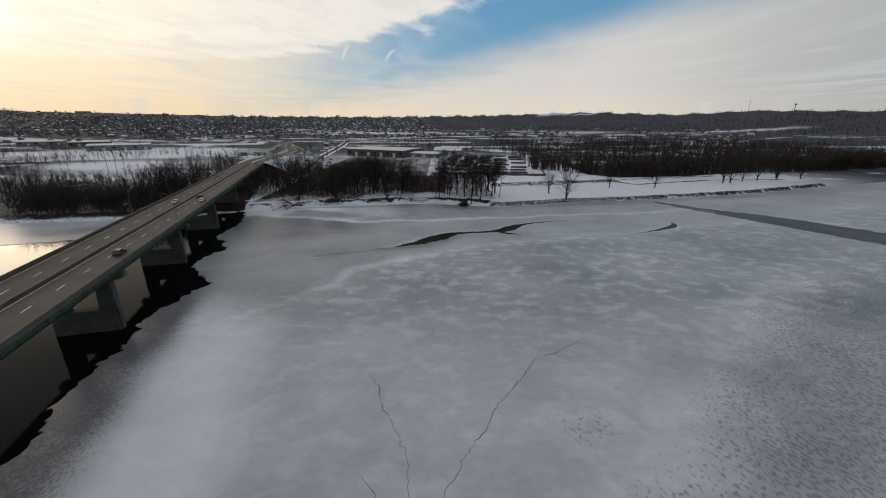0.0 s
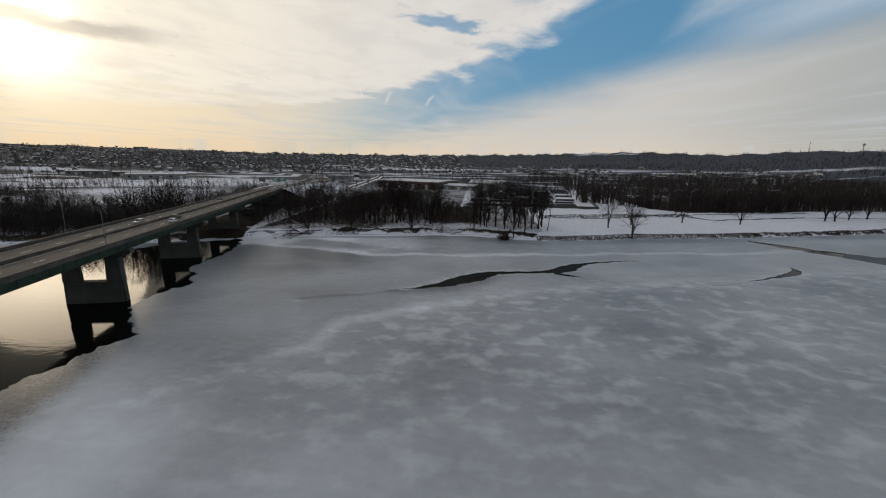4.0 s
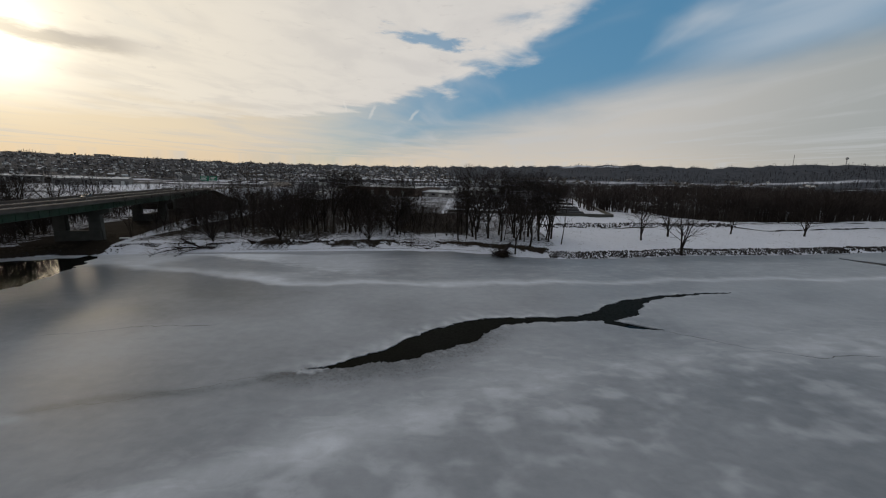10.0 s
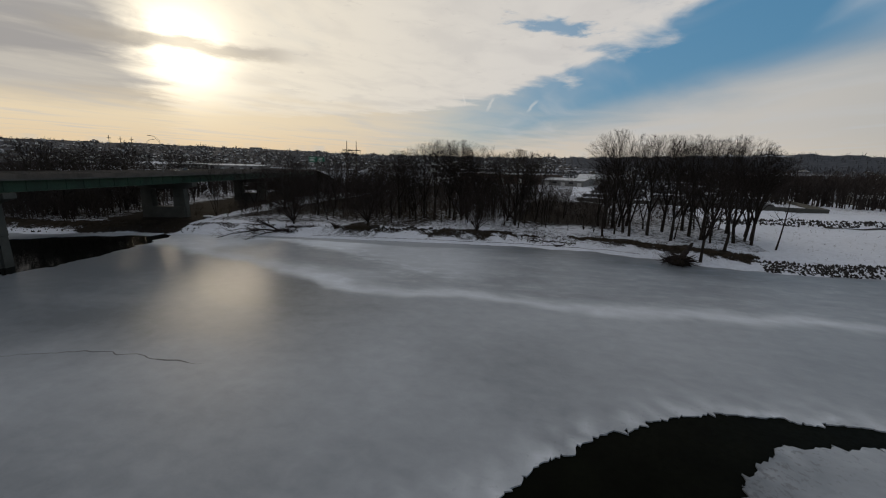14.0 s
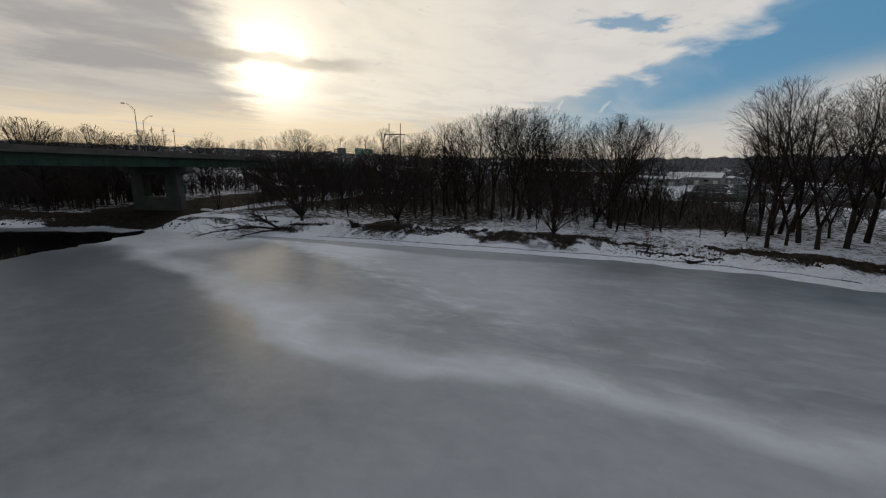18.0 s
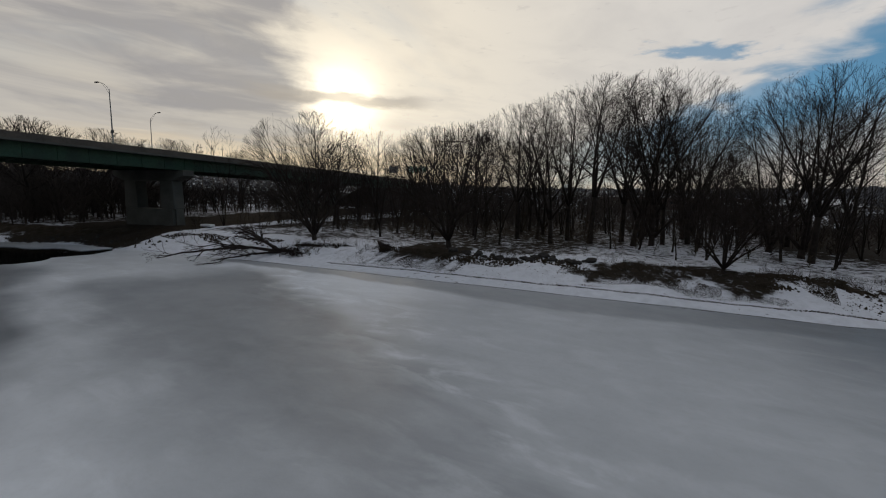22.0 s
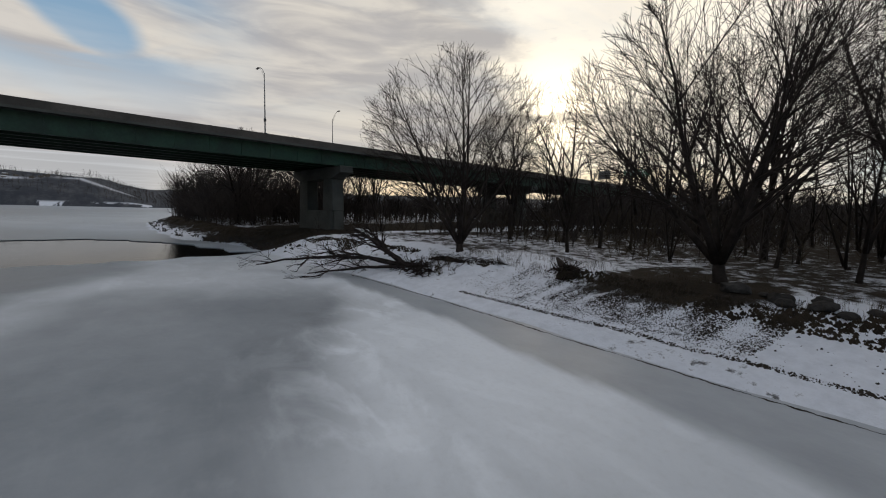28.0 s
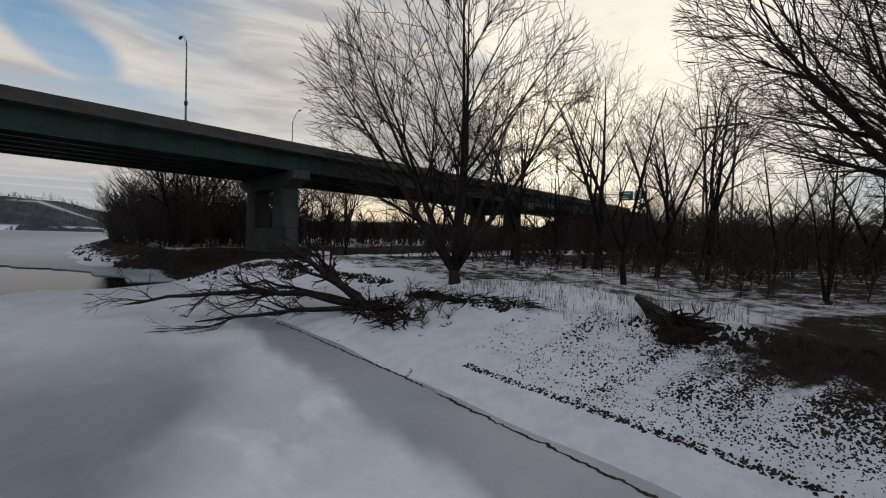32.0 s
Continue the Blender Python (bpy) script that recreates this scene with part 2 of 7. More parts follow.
# ---- materials ----
def material(name, colour, rough=0.7, metal=0.0, vary=0.25, size=1.0, bump=0.2, fine=12.0, tint=None, per_object=0.0, spec=None):
    """A surface with stains at a large scale and grain at a small one; size in metres."""
    m = bpy.data.materials.new(name)
    m.use_nodes = True
    k = Graph(m.node_tree)
    b = m.node_tree.nodes["Principled BSDF"]
    pos = k.node("ShaderNodeNewGeometry").outputs["Position"]
    big = k.noise(pos, 1.0 / size, 5, 0.6)
    small = k.noise(pos, fine / size, 4, 0.6)
    dark = tuple(c * (1 - vary) for c in colour)
    light = tuple(min(1, c * (1 + vary)) for c in (tint or colour))
    c = k.mix(k.step(big, 0.3, 0.7), dark, light)
    c = k.mix(k.math("MULTIPLY", k.step(small, 0.35, 0.75), vary), c, tuple(x * 0.6 for x in colour))
    if per_object:
        rnd = k.node("ShaderNodeObjectInfo").outputs["Random"]
        c = k.mix(k.math("MULTIPLY", rnd, per_object), c, tuple(x * 0.45 for x in colour))
    k.put(b.inputs["Base Color"], c)
    k.put(b.inputs["Roughness"], k.step(small, 0.2, 0.8, max(0.03, rough - 0.12), min(1, rough + 0.12)))
    b.inputs["Metallic"].default_value = metal
    if spec is not None:
        b.inputs["Specular IOR Level"].default_value = spec
    if bump:
        bp = k.node("ShaderNodeBump")
        bp.inputs["Strength"].default_value = bump
        bp.inputs["Distance"].default_value = 0.05 * size
        k.put(bp.inputs["Height"], small)
        k.put(b.inputs["Normal"], bp.outputs[0])
    return m


def ice_material():
    """River ice: grey bare ice, drifts and wisps of snow, slush and grit, laid out by the sheet's own cover fields."""
    m = bpy.data.materials.new("river_ice")
    m.use_nodes = True
    k = Graph(m.node_tree)
    b = m.node_tree.nodes["Principled BSDF"]
    pos = k.node("ShaderNodeNewGeometry").outputs["Position"]

    def field(name):
        nd = k.node("ShaderNodeAttribute")
        nd.attribute_name = name
        return nd.outputs["Fac"]

    turned = k.node("ShaderNodeMapping")
    k.put(turned.inputs["Vector"], pos)
    turned.inputs["Rotation"].default_value = (0, 0, radians(-8))
    turned = turned.outputs[0]
    wisp = k.noise(k.scale(turned, (0.09, 0.26, 1)), 1.0, 5, 0.55, 0.7)
    cell = k.noise(k.scale(pos, (0.16, 0.20, 1)), 1.0, 2.5, 0.5, 0.15)
    mottle = k.noise(k.scale(pos, (0.45, 0.55, 1)), 1.0, 5, 0.6, 0.3)
    pads = k.step(k.math("ADD", cell, k.math("MULTIPLY", k.math("SUBTRACT", k.noise(k.scale(pos, (0.045, 0.05, 1)), 1.0, 2, 0.5), 0.5), 0.35)), 0.46, 0.70)
    crisp = k.noise(k.scale(turned, (0.20, 0.42, 1)), 1.0, 6, 0.58, 0.5)
    cloudy = k.noise(k.scale(pos, (0.035, 0.045, 1)), 1.0, 5, 0.55, 0.4)
    grain = k.noise(pos, 3.0, 5, 0.65)
    vast = k.noise(k.scale(pos, (0.016, 0.022, 1)), 1.0, 3, 0.5, 0.6)
    snow = k.math("ADD", field("snow_cover"), k.math("MULTIPLY", k.math("SUBTRACT", cloudy, 0.5), 0.5))
    snow = k.math("ADD", snow, k.math("MULTIPLY", k.math("SUBTRACT", vast, 0.5), 0.42))
    snow = k.math("ADD", snow, k.math("MULTIPLY", field("wispy"), k.math("ADD", k.math("MULTIPLY", k.math("SUBTRACT", wisp, 0.50), 1.1), k.math("SUBTRACT", k.math("MULTIPLY", k.step(crisp, 0.48, 0.66), 0.42), 0.15))))
    snow = k.math("ADD", snow, k.math("MULTIPLY", field("blotchy"), k.math("SUBTRACT", k.math("MULTIPLY", k.math("MULTIPLY", pads, k.step(mottle, 0.05, 0.5)), 0.32), 0.105)))
    snow = k.math("ADD", snow, k.math("MULTIPLY", k.math("SUBTRACT", mottle, 0.5), 0.22), True)
    c = k.mix(snow, (0.110, 0.127, 0.148), (0.625, 0.668, 0.735))
    c = k.mix(k.math("MULTIPLY", k.step(grain, 0.45, 0.75), 0.12), c, (0.27, 0.28, 0.30))
    # dark flecks and blotches of old slush
    speck = k.noise(k.scale(turned, (1.55, 0.95, 1)), 1.0, 3, 0.55, 0.1)
    blot = k.noise(k.scale(pos, (0.06, 0.06, 1)), 1.0, 3, 0.5)
    slush = field("slushy")
    where = k.math("ADD", k.math("MULTIPLY", slush, 0.135), k.math("MULTIPLY", k.math("SUBTRACT", blot, 0.5), 0.22))
    mask = k.math("MULTIPLY", k.step(k.math("ADD", speck, where), 0.64, 0.685), k.step(slush, 0.05, 0.5))
    c = k.mix(k.math("MULTIPLY", mask, 0.55), c, (0.105, 0.11, 0.12))
    # grit frozen into the sheet
    grit = k.noise(k.scale(turned, (1.9, 1.4, 1)), 1.0, 4, 0.65)
    c = k.mix(k.math("MULTIPLY", k.step(k.math("ADD", grit, k.math("MULTIPLY", field("gritty"), 0.16)), 0.60, 0.70), k.math("MULTIPLY", field("gritty"), 0.8)), c, (0.085, 0.085, 0.095))
    k.put(b.inputs["Base Color"], c)
    k.put(b.inputs["Roughness"], k.math("ADD", k.math("MULTIPLY", snow, 0.36), 0.30))
    b.inputs["Specular IOR Level"].default_value = 0.085
    bp = k.node("ShaderNodeBump")
    bp.inputs["Strength"].default_value, bp.inputs["Distance"].default_value = 0.2, 0.1
    k.put(bp.inputs["Height"], k.math("ADD", k.math("MULTIPLY", grain, 0.5), k.math("ADD", mottle, cloudy)))
    k.put(b.inputs["Normal"], bp.outputs[0])
    return m


def water_material():
    m = bpy.data.materials.new("river_water")
    m.use_nodes = True
    k = Graph(m.node_tree)
    b = m.node_tree.nodes["Principled BSDF"]
    pos = k.node("ShaderNodeNewGeometry").outputs["Position"]
    ripple = k.noise(k.scale(pos, (0.5, 0.9, 1)), 1.0, 3, 0.5)
    k.put(b.inputs["Base Color"], k.mix(k.noise(pos, 0.05), (0.002, 0.0025, 0.0025), (0.005, 0.006, 0.005)))
    b.inputs["Roughness"].default_value = 0.05
    b.inputs["IOR"].default_value = 1.33
    b.inputs["Specular IOR Level"].default_value = 0.038
    bp = k.node("ShaderNodeBump")
    bp.inputs["Strength"].default_value, bp.inputs["Distance"].default_value = 0.12, 0.1
    k.put(bp.inputs["Height"], ripple)
    k.put(b.inputs["Normal"], bp.outputs[0])
    return m


def land_material():
    """Snow over earth: bare mud and dead grass show on steep and trodden places, brown litter in the woods, woods far off on the hills."""
    m = bpy.data.materials.new("snowy_land")
    m.use_nodes = True
    k = Graph(m.node_tree)
    b = m.node_tree.nodes["Principled BSDF"]
    geo = k.node("ShaderNodeNewGeometry")
    pos = geo.outputs["Position"]
    sx = k.node("ShaderNodeSeparateXYZ")
    k.put(sx.inputs[0], pos)
    nz = k.node("ShaderNodeSeparateXYZ")
    k.put(nz.inputs[0], geo.outputs["Normal"])
    steep = k.step(nz.outputs[2], 0.93, 0.78)
    litter = k.noise(pos, 0.9, 8, 0.72)
    tuft = k.noise(k.scale(pos, (1.4, 2.2, 2)), 1.0, 6, 0.7)
    patch = k.noise(pos, 0.07, 5, 0.6)
    field = k.noise(k.scale(pos, (0.006, 0.016, 0.02)), 1.0, 5, 0.6, 0.5)
    snow = k.mix(k.step(litter, 0.3, 0.7), (0.505, 0.535, 0.605), (0.63, 0.665, 0.745))
    mud = k.mix(tuft, (0.013, 0.011, 0.009), (0.034, 0.027, 0.021))
    bare = k.math("ADD", k.step(k.math("ADD", litter, k.math("MULTIPLY", patch, 0.6)), 0.93, 1.03, 0.0, 0.85), steep, True)
    # under the trees the snow is thin and brown litter shows
    floor_ = k.node("ShaderNodeAttribute")
    floor_.attribute_name = "woods_floor"
    cover_ = k.math("SUBTRACT", 1.0, floor_.outputs["Fac"])
    thin = k.step(k.math("ADD", litter, k.math("MULTIPLY", patch, 0.35)), k.math("ADD", k.math("MULTIPLY", cover_, 0.62), 0.28), k.math("ADD", k.math("MULTIPLY", cover_, 0.62), 0.50))
    bare = k.math("MAXIMUM", bare, thin)
    dist = k.vmath("DISTANCE", pos, (0.0, 200.0, 0.0))
    far = k.step(dist, 280.0, 480.0)
    bare = k.math("MULTIPLY", bare, k.math("SUBTRACT", 1.0, far))
    c = k.mix(bare, snow, mud)
    # far fields and hillsides: woods between the fields, distance haze mixed into their blue-grey
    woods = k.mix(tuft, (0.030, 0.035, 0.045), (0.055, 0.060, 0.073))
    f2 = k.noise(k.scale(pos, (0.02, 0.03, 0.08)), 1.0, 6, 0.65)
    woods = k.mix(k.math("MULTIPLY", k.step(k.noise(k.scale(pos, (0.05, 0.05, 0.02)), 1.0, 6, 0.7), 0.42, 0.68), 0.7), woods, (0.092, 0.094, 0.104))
    town = k.math("MULTIPLY", k.step(sx.outputs[0], 260.0, -250.0), k.noise(k.scale(pos, (0.035, 0.035, 0.12)), 1.0, 6, 0.7))
    cover = k.math("MAXIMUM", k.step(sx.outputs[2], 12.0, 22.0), k.step(field, 0.42, 0.47))
    cover = k.math("MULTIPLY", cover, k.step(k.math("ADD", f2, k.math("MULTIPLY", town, 0.26)), 0.80, 0.72))
    cover = k.math("MAXIMUM", cover, k.step(k.math("ADD", sx.outputs[0], k.math("MULTIPLY", sx.outputs[1], 0.12)), -862.0, -874.0))
    cover = k.math("MAXIMUM", cover, k.math("MULTIPLY", k.step(sx.outputs[2], 5.0, 9.0), k.step(sx.outputs[0], -560.0, -620.0)))
    open_ = k.node("ShaderNodeAttribute")
    open_.attribute_name = "clearing"
    cover = k.math("MULTIPLY", cover, k.math("SUBTRACT", 1.0, open_.outputs["Fac"]))
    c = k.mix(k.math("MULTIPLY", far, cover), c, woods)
    k.put(b.inputs["Base Color"], c)
    b.inputs["Roughness"].default_value = 0.85
    b.inputs["Specular IOR Level"].default_value = 0.04
    bp = k.node("ShaderNodeBump")
    bp.inputs["Strength"].default_value, bp.inputs["Distance"].default_value = 0.5, 0.15
    k.put(bp.inputs["Height"], tuft)
    k.put(b.inputs["Normal"], bp.outputs[0])
    return m


ICE, WATER, LAND = ice_material(), water_material(), land_material()
BARK = material("grey_bark", (0.032, 0.026, 0.023), 0.9, vary=0.4, size=0.6, bump=0.6, per_object=0.5, spec=0.1)
TWIG = material("dark_twigs", (0.026, 0.020, 0.018), 0.9, vary=0.3, size=1.5, bump=0, per_object=0.4, spec=0.1)
DEADWOOD = material("weathered_dead_wood", (0.028, 0.022, 0.021), 0.9, vary=0.5, size=0.5, bump=0.7, spec=0.1)
WOODS = material("far_bare_woods", (0.050, 0.042, 0.039), 0.95, vary=0.35, size=20, bump=0, spec=0.06)
# far trees: the blue-grey of distance haze is put into their colour
HAZE_WOODS = material("haze_tinted_woods", (0.050, 0.050, 0.056), 0.95, vary=0.35, size=30, bump=0, spec=0.05)
BRUSH = material("brown_brush", (0.050, 0.040, 0.029), 0.95, vary=0.4, size=2, bump=0, spec=0.06)
WALL_BRICK = material("brown_brick_wall", (0.085, 0.058, 0.045), 0.85, vary=0.2, size=6.0, bump=0.1)
CRACK = material("grey_ice_crack", (0.075, 0.078, 0.085), 0.8, vary=0.3, size=1.0, bump=0)
NEW_ICE = material("thin_new_ice", (0.055, 0.062, 0.070), 0.55, vary=0.35, size=9.0, bump=0.05, spec=0.15)
# near-black, hardly glossy: takes the sky's reflection out of the open lead
LEAD_COVER = material("black_lead_cover", (0.0028, 0.0036, 0.0020), 0.4, vary=0.4, size=5.0, bump=0.05, spec=0.01)
CONCRETE = material("weathered_concrete", (0.060, 0.061, 0.054), 0.85, vary=0.25, size=3.5, bump=0.25, fine=25)
PARAPET = material("stained_parapet_concrete", (0.066, 0.056, 0.048), 0.85, vary=0.35, size=4.0, bump=0.25, fine=20)
STEEL = material("green_painted_steel", (0.010, 0.040, 0.019), 0.55, vary=0.35, size=3.0, bump=0.1, fine=10)
ASPHALT = material("salted_road", (0.054, 0.045, 0.040), 0.85, vary=0.2, size=9.0, bump=0.15, fine=60)
ASPHALT_DARK = material("dark_road", (0.038, 0.033, 0.030), 0.85, vary=0.2, size=9.0, bump=0.15, fine=60)
PAINT = material("worn_road_paint", (0.62, 0.61, 0.57), 0.7, vary=0.25, size=2.0, bump=0)
GALV = material("galvanised_steel", (0.16, 0.165, 0.17), 0.6, metal=0.3, vary=0.15, size=1.0, bump=0)
DARKMETAL = material("dark_metal", (0.05, 0.05, 0.055), 0.5, metal=0.6, vary=0.2, size=1.0, bump=0)
SIGN_GREEN = material("green_sign_sheet", (0.012, 0.17, 0.10), 0.5, vary=0.1, size=4, bump=0)
SIGN_WHITE = material("pale_sign_bars", (0.65, 0.68, 0.66), 0.5, vary=0.1, size=2, bump=0)
STONE = material("dark_wet_stone", (0.042, 0.040, 0.039), 0.9, vary=0.5, size=0.8, bump=0.5, per_object=0.4, spec=0.06)
CLOD = material("frozen_clods_and_leaves", (0.034, 0.029, 0.025), 0.95, vary=0.4, size=0.6, bump=0.3, spec=0.06)
SNOW = material("settled_snow", (0.74, 0.76, 0.79), 0.85, vary=0.08, size=2.0, bump=0.25)
ROOFSNOW = material("snowy_roof", (0.52, 0.54, 0.57), 0.85, vary=0.1, size=6.0, bump=0.1)
ROOF_DARK = material("dark_shingles", (0.045, 0.045, 0.05), 0.9, vary=0.2, size=6.0, bump=0.1)
WALL_GREY = material("grey_siding", (0.17, 0.165, 0.16), 0.8, vary=0.2, size=8.0, bump=0.1)
WALL_TAN = material("tan_siding", (0.12, 0.105, 0.09), 0.8, vary=0.2, size=8.0, bump=0.1, per_object=0.6)
WALL_PALE = material("pale_siding", (0.46, 0.46, 0.45), 0.75, vary=0.15, size=8.0, bump=0.1)
GLASS_DARK = material("dark_window", (0.02, 0.022, 0.025), 0.12, vary=0.2, size=2, bump=0)
WOODPOLE = material("weathered_pole_wood", (0.09, 0.07, 0.055), 0.9, vary=0.3, size=1.0, bump=0.3)
TYRE = material("tyre_rubber", (0.02, 0.02, 0.02), 0.9, vary=0.2, size=0.3, bump=0.1)
CAR_WHITE = material("white_car_paint", (0.62, 0.62, 0.62), 0.3, vary=0.06, size=1, bump=0)
CAR_DARK = material("dark_car_paint", (0.035, 0.037, 0.042), 0.3, vary=0.1, size=1, bump=0)
CAR_SILVER = material("silver_car_paint", (0.36, 0.37, 0.38), 0.3, metal=0.4, vary=0.06, size=1, bump=0)
MUD = material("wet_bank_mud", (0.030, 0.024, 0.018), 0.8, vary=0.4, size=1.2, bump=0.5, spec=0.06)
TAIL = material("red_tail_lamp", (0.30, 0.02, 0.015), 0.3, vary=0.1, size=0.3, bump=0)

# ---- helpers for meshes ----
def part(name, bm, material, parent=None, label="", smooth=False):
    """Links a bmesh as one mesh object under a thing."""
    me = bpy.data.meshes.new(name)
    bm.to_mesh(me)
    bm.free()
    return part_mesh(name, me, material, parent, label, smooth)


def part_mesh(name, me, material, parent=None, label="", smooth=False):
    if material is not None and not me.materials:
        me.materials.append(material)
    if smooth:
        me.shade_smooth()
    ob = new(name, me)
    if parent is not None:
        ob.parent = parent
    if label:
        ob["label"] = label
    return ob


def thing(name, label, category, group="", kind="", m=None):
    ob = new(name)
    ob.empty_display_size = 0.5
    if m is not None:
        ob.matrix_world = m
    return tagged(ob, label, category, group, kind)


def box(bm, x0, y0, z0, x1, y1, z1, bevel=0.0, m=None):
    r = bmesh.ops.create_cube(bm, size=1.0, matrix=Matrix.Translation(((x0 + x1) / 2, (y0 + y1) / 2, (z0 + z1) / 2)) @ Matrix.Diagonal((x1 - x0, y1 - y0, z1 - z0, 1)))
    if bevel:
        edges = list({e for v in r["verts"] for e in v.link_edges})
        r = bmesh.ops.bevel(bm, geom=edges, offset=bevel, segments=1, affect="EDGES", profile=0.5)
    if m is not None:
        bmesh.ops.transform(bm, matrix=m, verts=r["verts"])
    return bm


def tubes_mesh(name, lines, sides=4):
    """One mesh of tapered tubes; each line is a list of (point, radius)."""
    verts, faces = [], []
    for pts in lines:
        start = len(verts)
        n = len(pts)
        for i, (p, r) in enumerate(pts):
            a = pts[max(i - 1, 0)][0]
            b = pts[min(i + 1, n - 1)][0]
            d = (b - a)
            d = d.normalized() if d.length > 1e-6 else Vector((0, 0, 1))
            u = d.orthogonal().normalized()
            v = d.cross(u)
            for s in range(sides):
                an = 2 * math.pi * s / sides
                verts.append(p + u * (r * math.cos(an)) + v * (r * math.sin(an)))
        for i in range(n - 1):
            for s in range(sides):
                s2 = (s + 1) % sides
                o = start + i * sides
                faces.append((o + s, o + s2, o + sides + s2, o + sides + s))
        if sides > 3:
            faces.append(tuple(start + s for s in reversed(range(sides))))
            faces.append(tuple(start + (n - 1) * sides + s for s in range(sides)))
    me = bpy.data.meshes.new(name)
    me.from_pydata([tuple(v) for v in verts], [], faces)
    me.update()
    return me


def cylinder(bm, p, q, r, r2=None, sides=10):
    p, q = Vector(p), Vector(q)
    d = q - p
    m = Matrix.Translation((p + q) / 2) @ d.to_track_quat("Z", "Y").to_matrix().to_4x4()
    bmesh.ops.create_cone(bm, cap_ends=True, segments=sides, radius1=r, radius2=r if r2 is None else r2, depth=d.length, matrix=m)
    return bm


# ---- the lie of the land ----
# the bridge: a point on its line, the way along it and the way across
B0, BD, BN = Vector((-83.0, 96.5, 0)), Vector((-0.2657, 0.9640, 0)), Vector((0.9640, 0.2657, 0))

SHORE_X = [-2600, -850, -400, -270, -225, -198, -181, -150, -144, -138, -131, -122, -104, -90, -79, -68, -54, -40, -22, -2, 12, 28, 44, 70, 84, 125, 156, 237, 321, 412, 600, 1500, 2700]
SHORE_Y = [300, 240, 238, 226, 205, 210, 213.5, 222.5, 224.8, 229.5, 234.5, 236.5, 241.5, 245.8, 248.5, 250.8, 254.0, 257.2, 260.8, 261.8, 258.5, 254.5, 255.5, 262.5, 268, 275, 283, 306, 341, 374, 430, 600, 760]


def shore(x):
    return np.interp(x, SHORE_X, SHORE_Y)


def land_height(x, y):
    """Height of the ground: river bed, bank, flood plain, far hills (numpy arrays)."""
    slope = (shore(x + 2) - shore(x - 2)) / 4
    d = (y - shore(x)) / np.sqrt(1 + slope ** 2)
    d = d + (0.5 * np.sin(x * 0.37) + 0.35 * np.sin(x * 0.91 + 1.3)) * np.interp(x, [-100, -92, -30, -20], [1, 0.25, 0.25, 1])
    west = -(x + 880 + 0.12 * (y - 200))
    d = np.maximum(d, np.where(y < shore(x) + 20, west, d))
    south = -(y + 330)
    d = np.maximum(d, south)
    h = np.interp(d, [-30, -3, 0, 0.8, 2.5, 5, 7, 9, 13, 30, 60, 120, 400, 900], [-3, -1.2, -0.10, 0.25, 0.62, 1.35, 1.95, 2.45, 2.7, 2.95, 3.4, 4.0, 4.5, 6.0])
    # the eastern shore is a low snowy shelf behind heaped stone
    east = np.interp(x, [28, 50], [0, 1])
    h_e = np.interp(d, [-30, -3, 0, 1.5, 4, 8, 30, 60, 120, 400, 900], [-3, -1.2, -0.10, 0.7, 1.3, 1.6, 2.6, 3.6, 4.2, 4.5, 6.0])
    h = h * (1 - east) + h_e * east
    # the low dike that carries the path
    h = h + east * 1.0 * np.exp(-((d - 62) / 8.0) ** 2)
    # spit and hollow under the bridge
    r = np.sqrt(x ** 2 + (y - 100) ** 2)
    az = np.degrees(np.arctan2(-x, y - 100))
    top = np.interp(az, [-180, -60, -46, -38, -30, -22, -16, -6, 8, 28, 48, 70, 88, 100, 114, 180], [40, 84, 84, 88, 72, 82, 78, 66, 56, 54, 66, 70, 60, 52, 58, 40])
    top = top + 3.0 * np.sin(az * 1.9) + 2.0 * np.sin(az * 5.3 + 2)
    rise = np.interp(r, [1150, 1500, 2000, 2500, 3500], [0, 0.28, 0.97, 1.0, 0.8])
    rise_w = np.interp(r, [820, 900, 1010, 1100, 3500], [0, 0.45, 0.85, 1.0, 1.0])
    w = np.interp(az, [90, 97], [0, 1]) * (d > 0)
    rise = np.where(w > 0, rise * (1 - w) + rise_w * w, rise)
    h = np.where(d > 0, h + rise * top, h)
    return h


def ground_height(x, y):
    """The ground with its small humps."""
    z = land_height(x, y)
    hump = np.array([noise.noise((a * 0.45, b * 0.45, 0)) * 0.14 + noise.noise((a * 0.11, b * 0.11, 3)) * 0.3 for a, b in zip(x, y)])
    return z + np.where(z > 0.2, hump * np.clip(z, 0, 1.5), 0)


def ground_z(x, y):
    return float(ground_height(np.array([float(x)]), np.array([float(y)]))[0])


def spaced(*runs):
    out = []
    for a, b, n in runs:
        out += list(np.linspace(a, b, n, endpoint=False))
    return np.array(out + [runs[-1][1]])


STREET_Y, STREET_X = [380, 406, 512, 644, 787, 900], [-126, -132, -153, -167, -183, -200]
gx = spaced((-3600, -1150, 26), (-1150, -900, 40), (-900, -240, 44), (-240, -130, 40), (-130, 60, 190), (60, 150, 45), (150, 430, 50), (430, 1200, 36), (1200, 3600, 32))
gy = spaced((-2600, -340, 14), (-340, -320, 6), (-320, 195, 12), (195, 240, 40), (240, 285, 60), (285, 430, 50), (430, 900, 28), (900, 2600, 50), (2600, 3800, 6))
X, Y = np.meshgrid(gx, gy)
Z = ground_height(X.ravel(), Y.ravel())
nx, ny = len(gx), len(gy)
idx = np.arange(nx * ny).reshape(ny, nx)
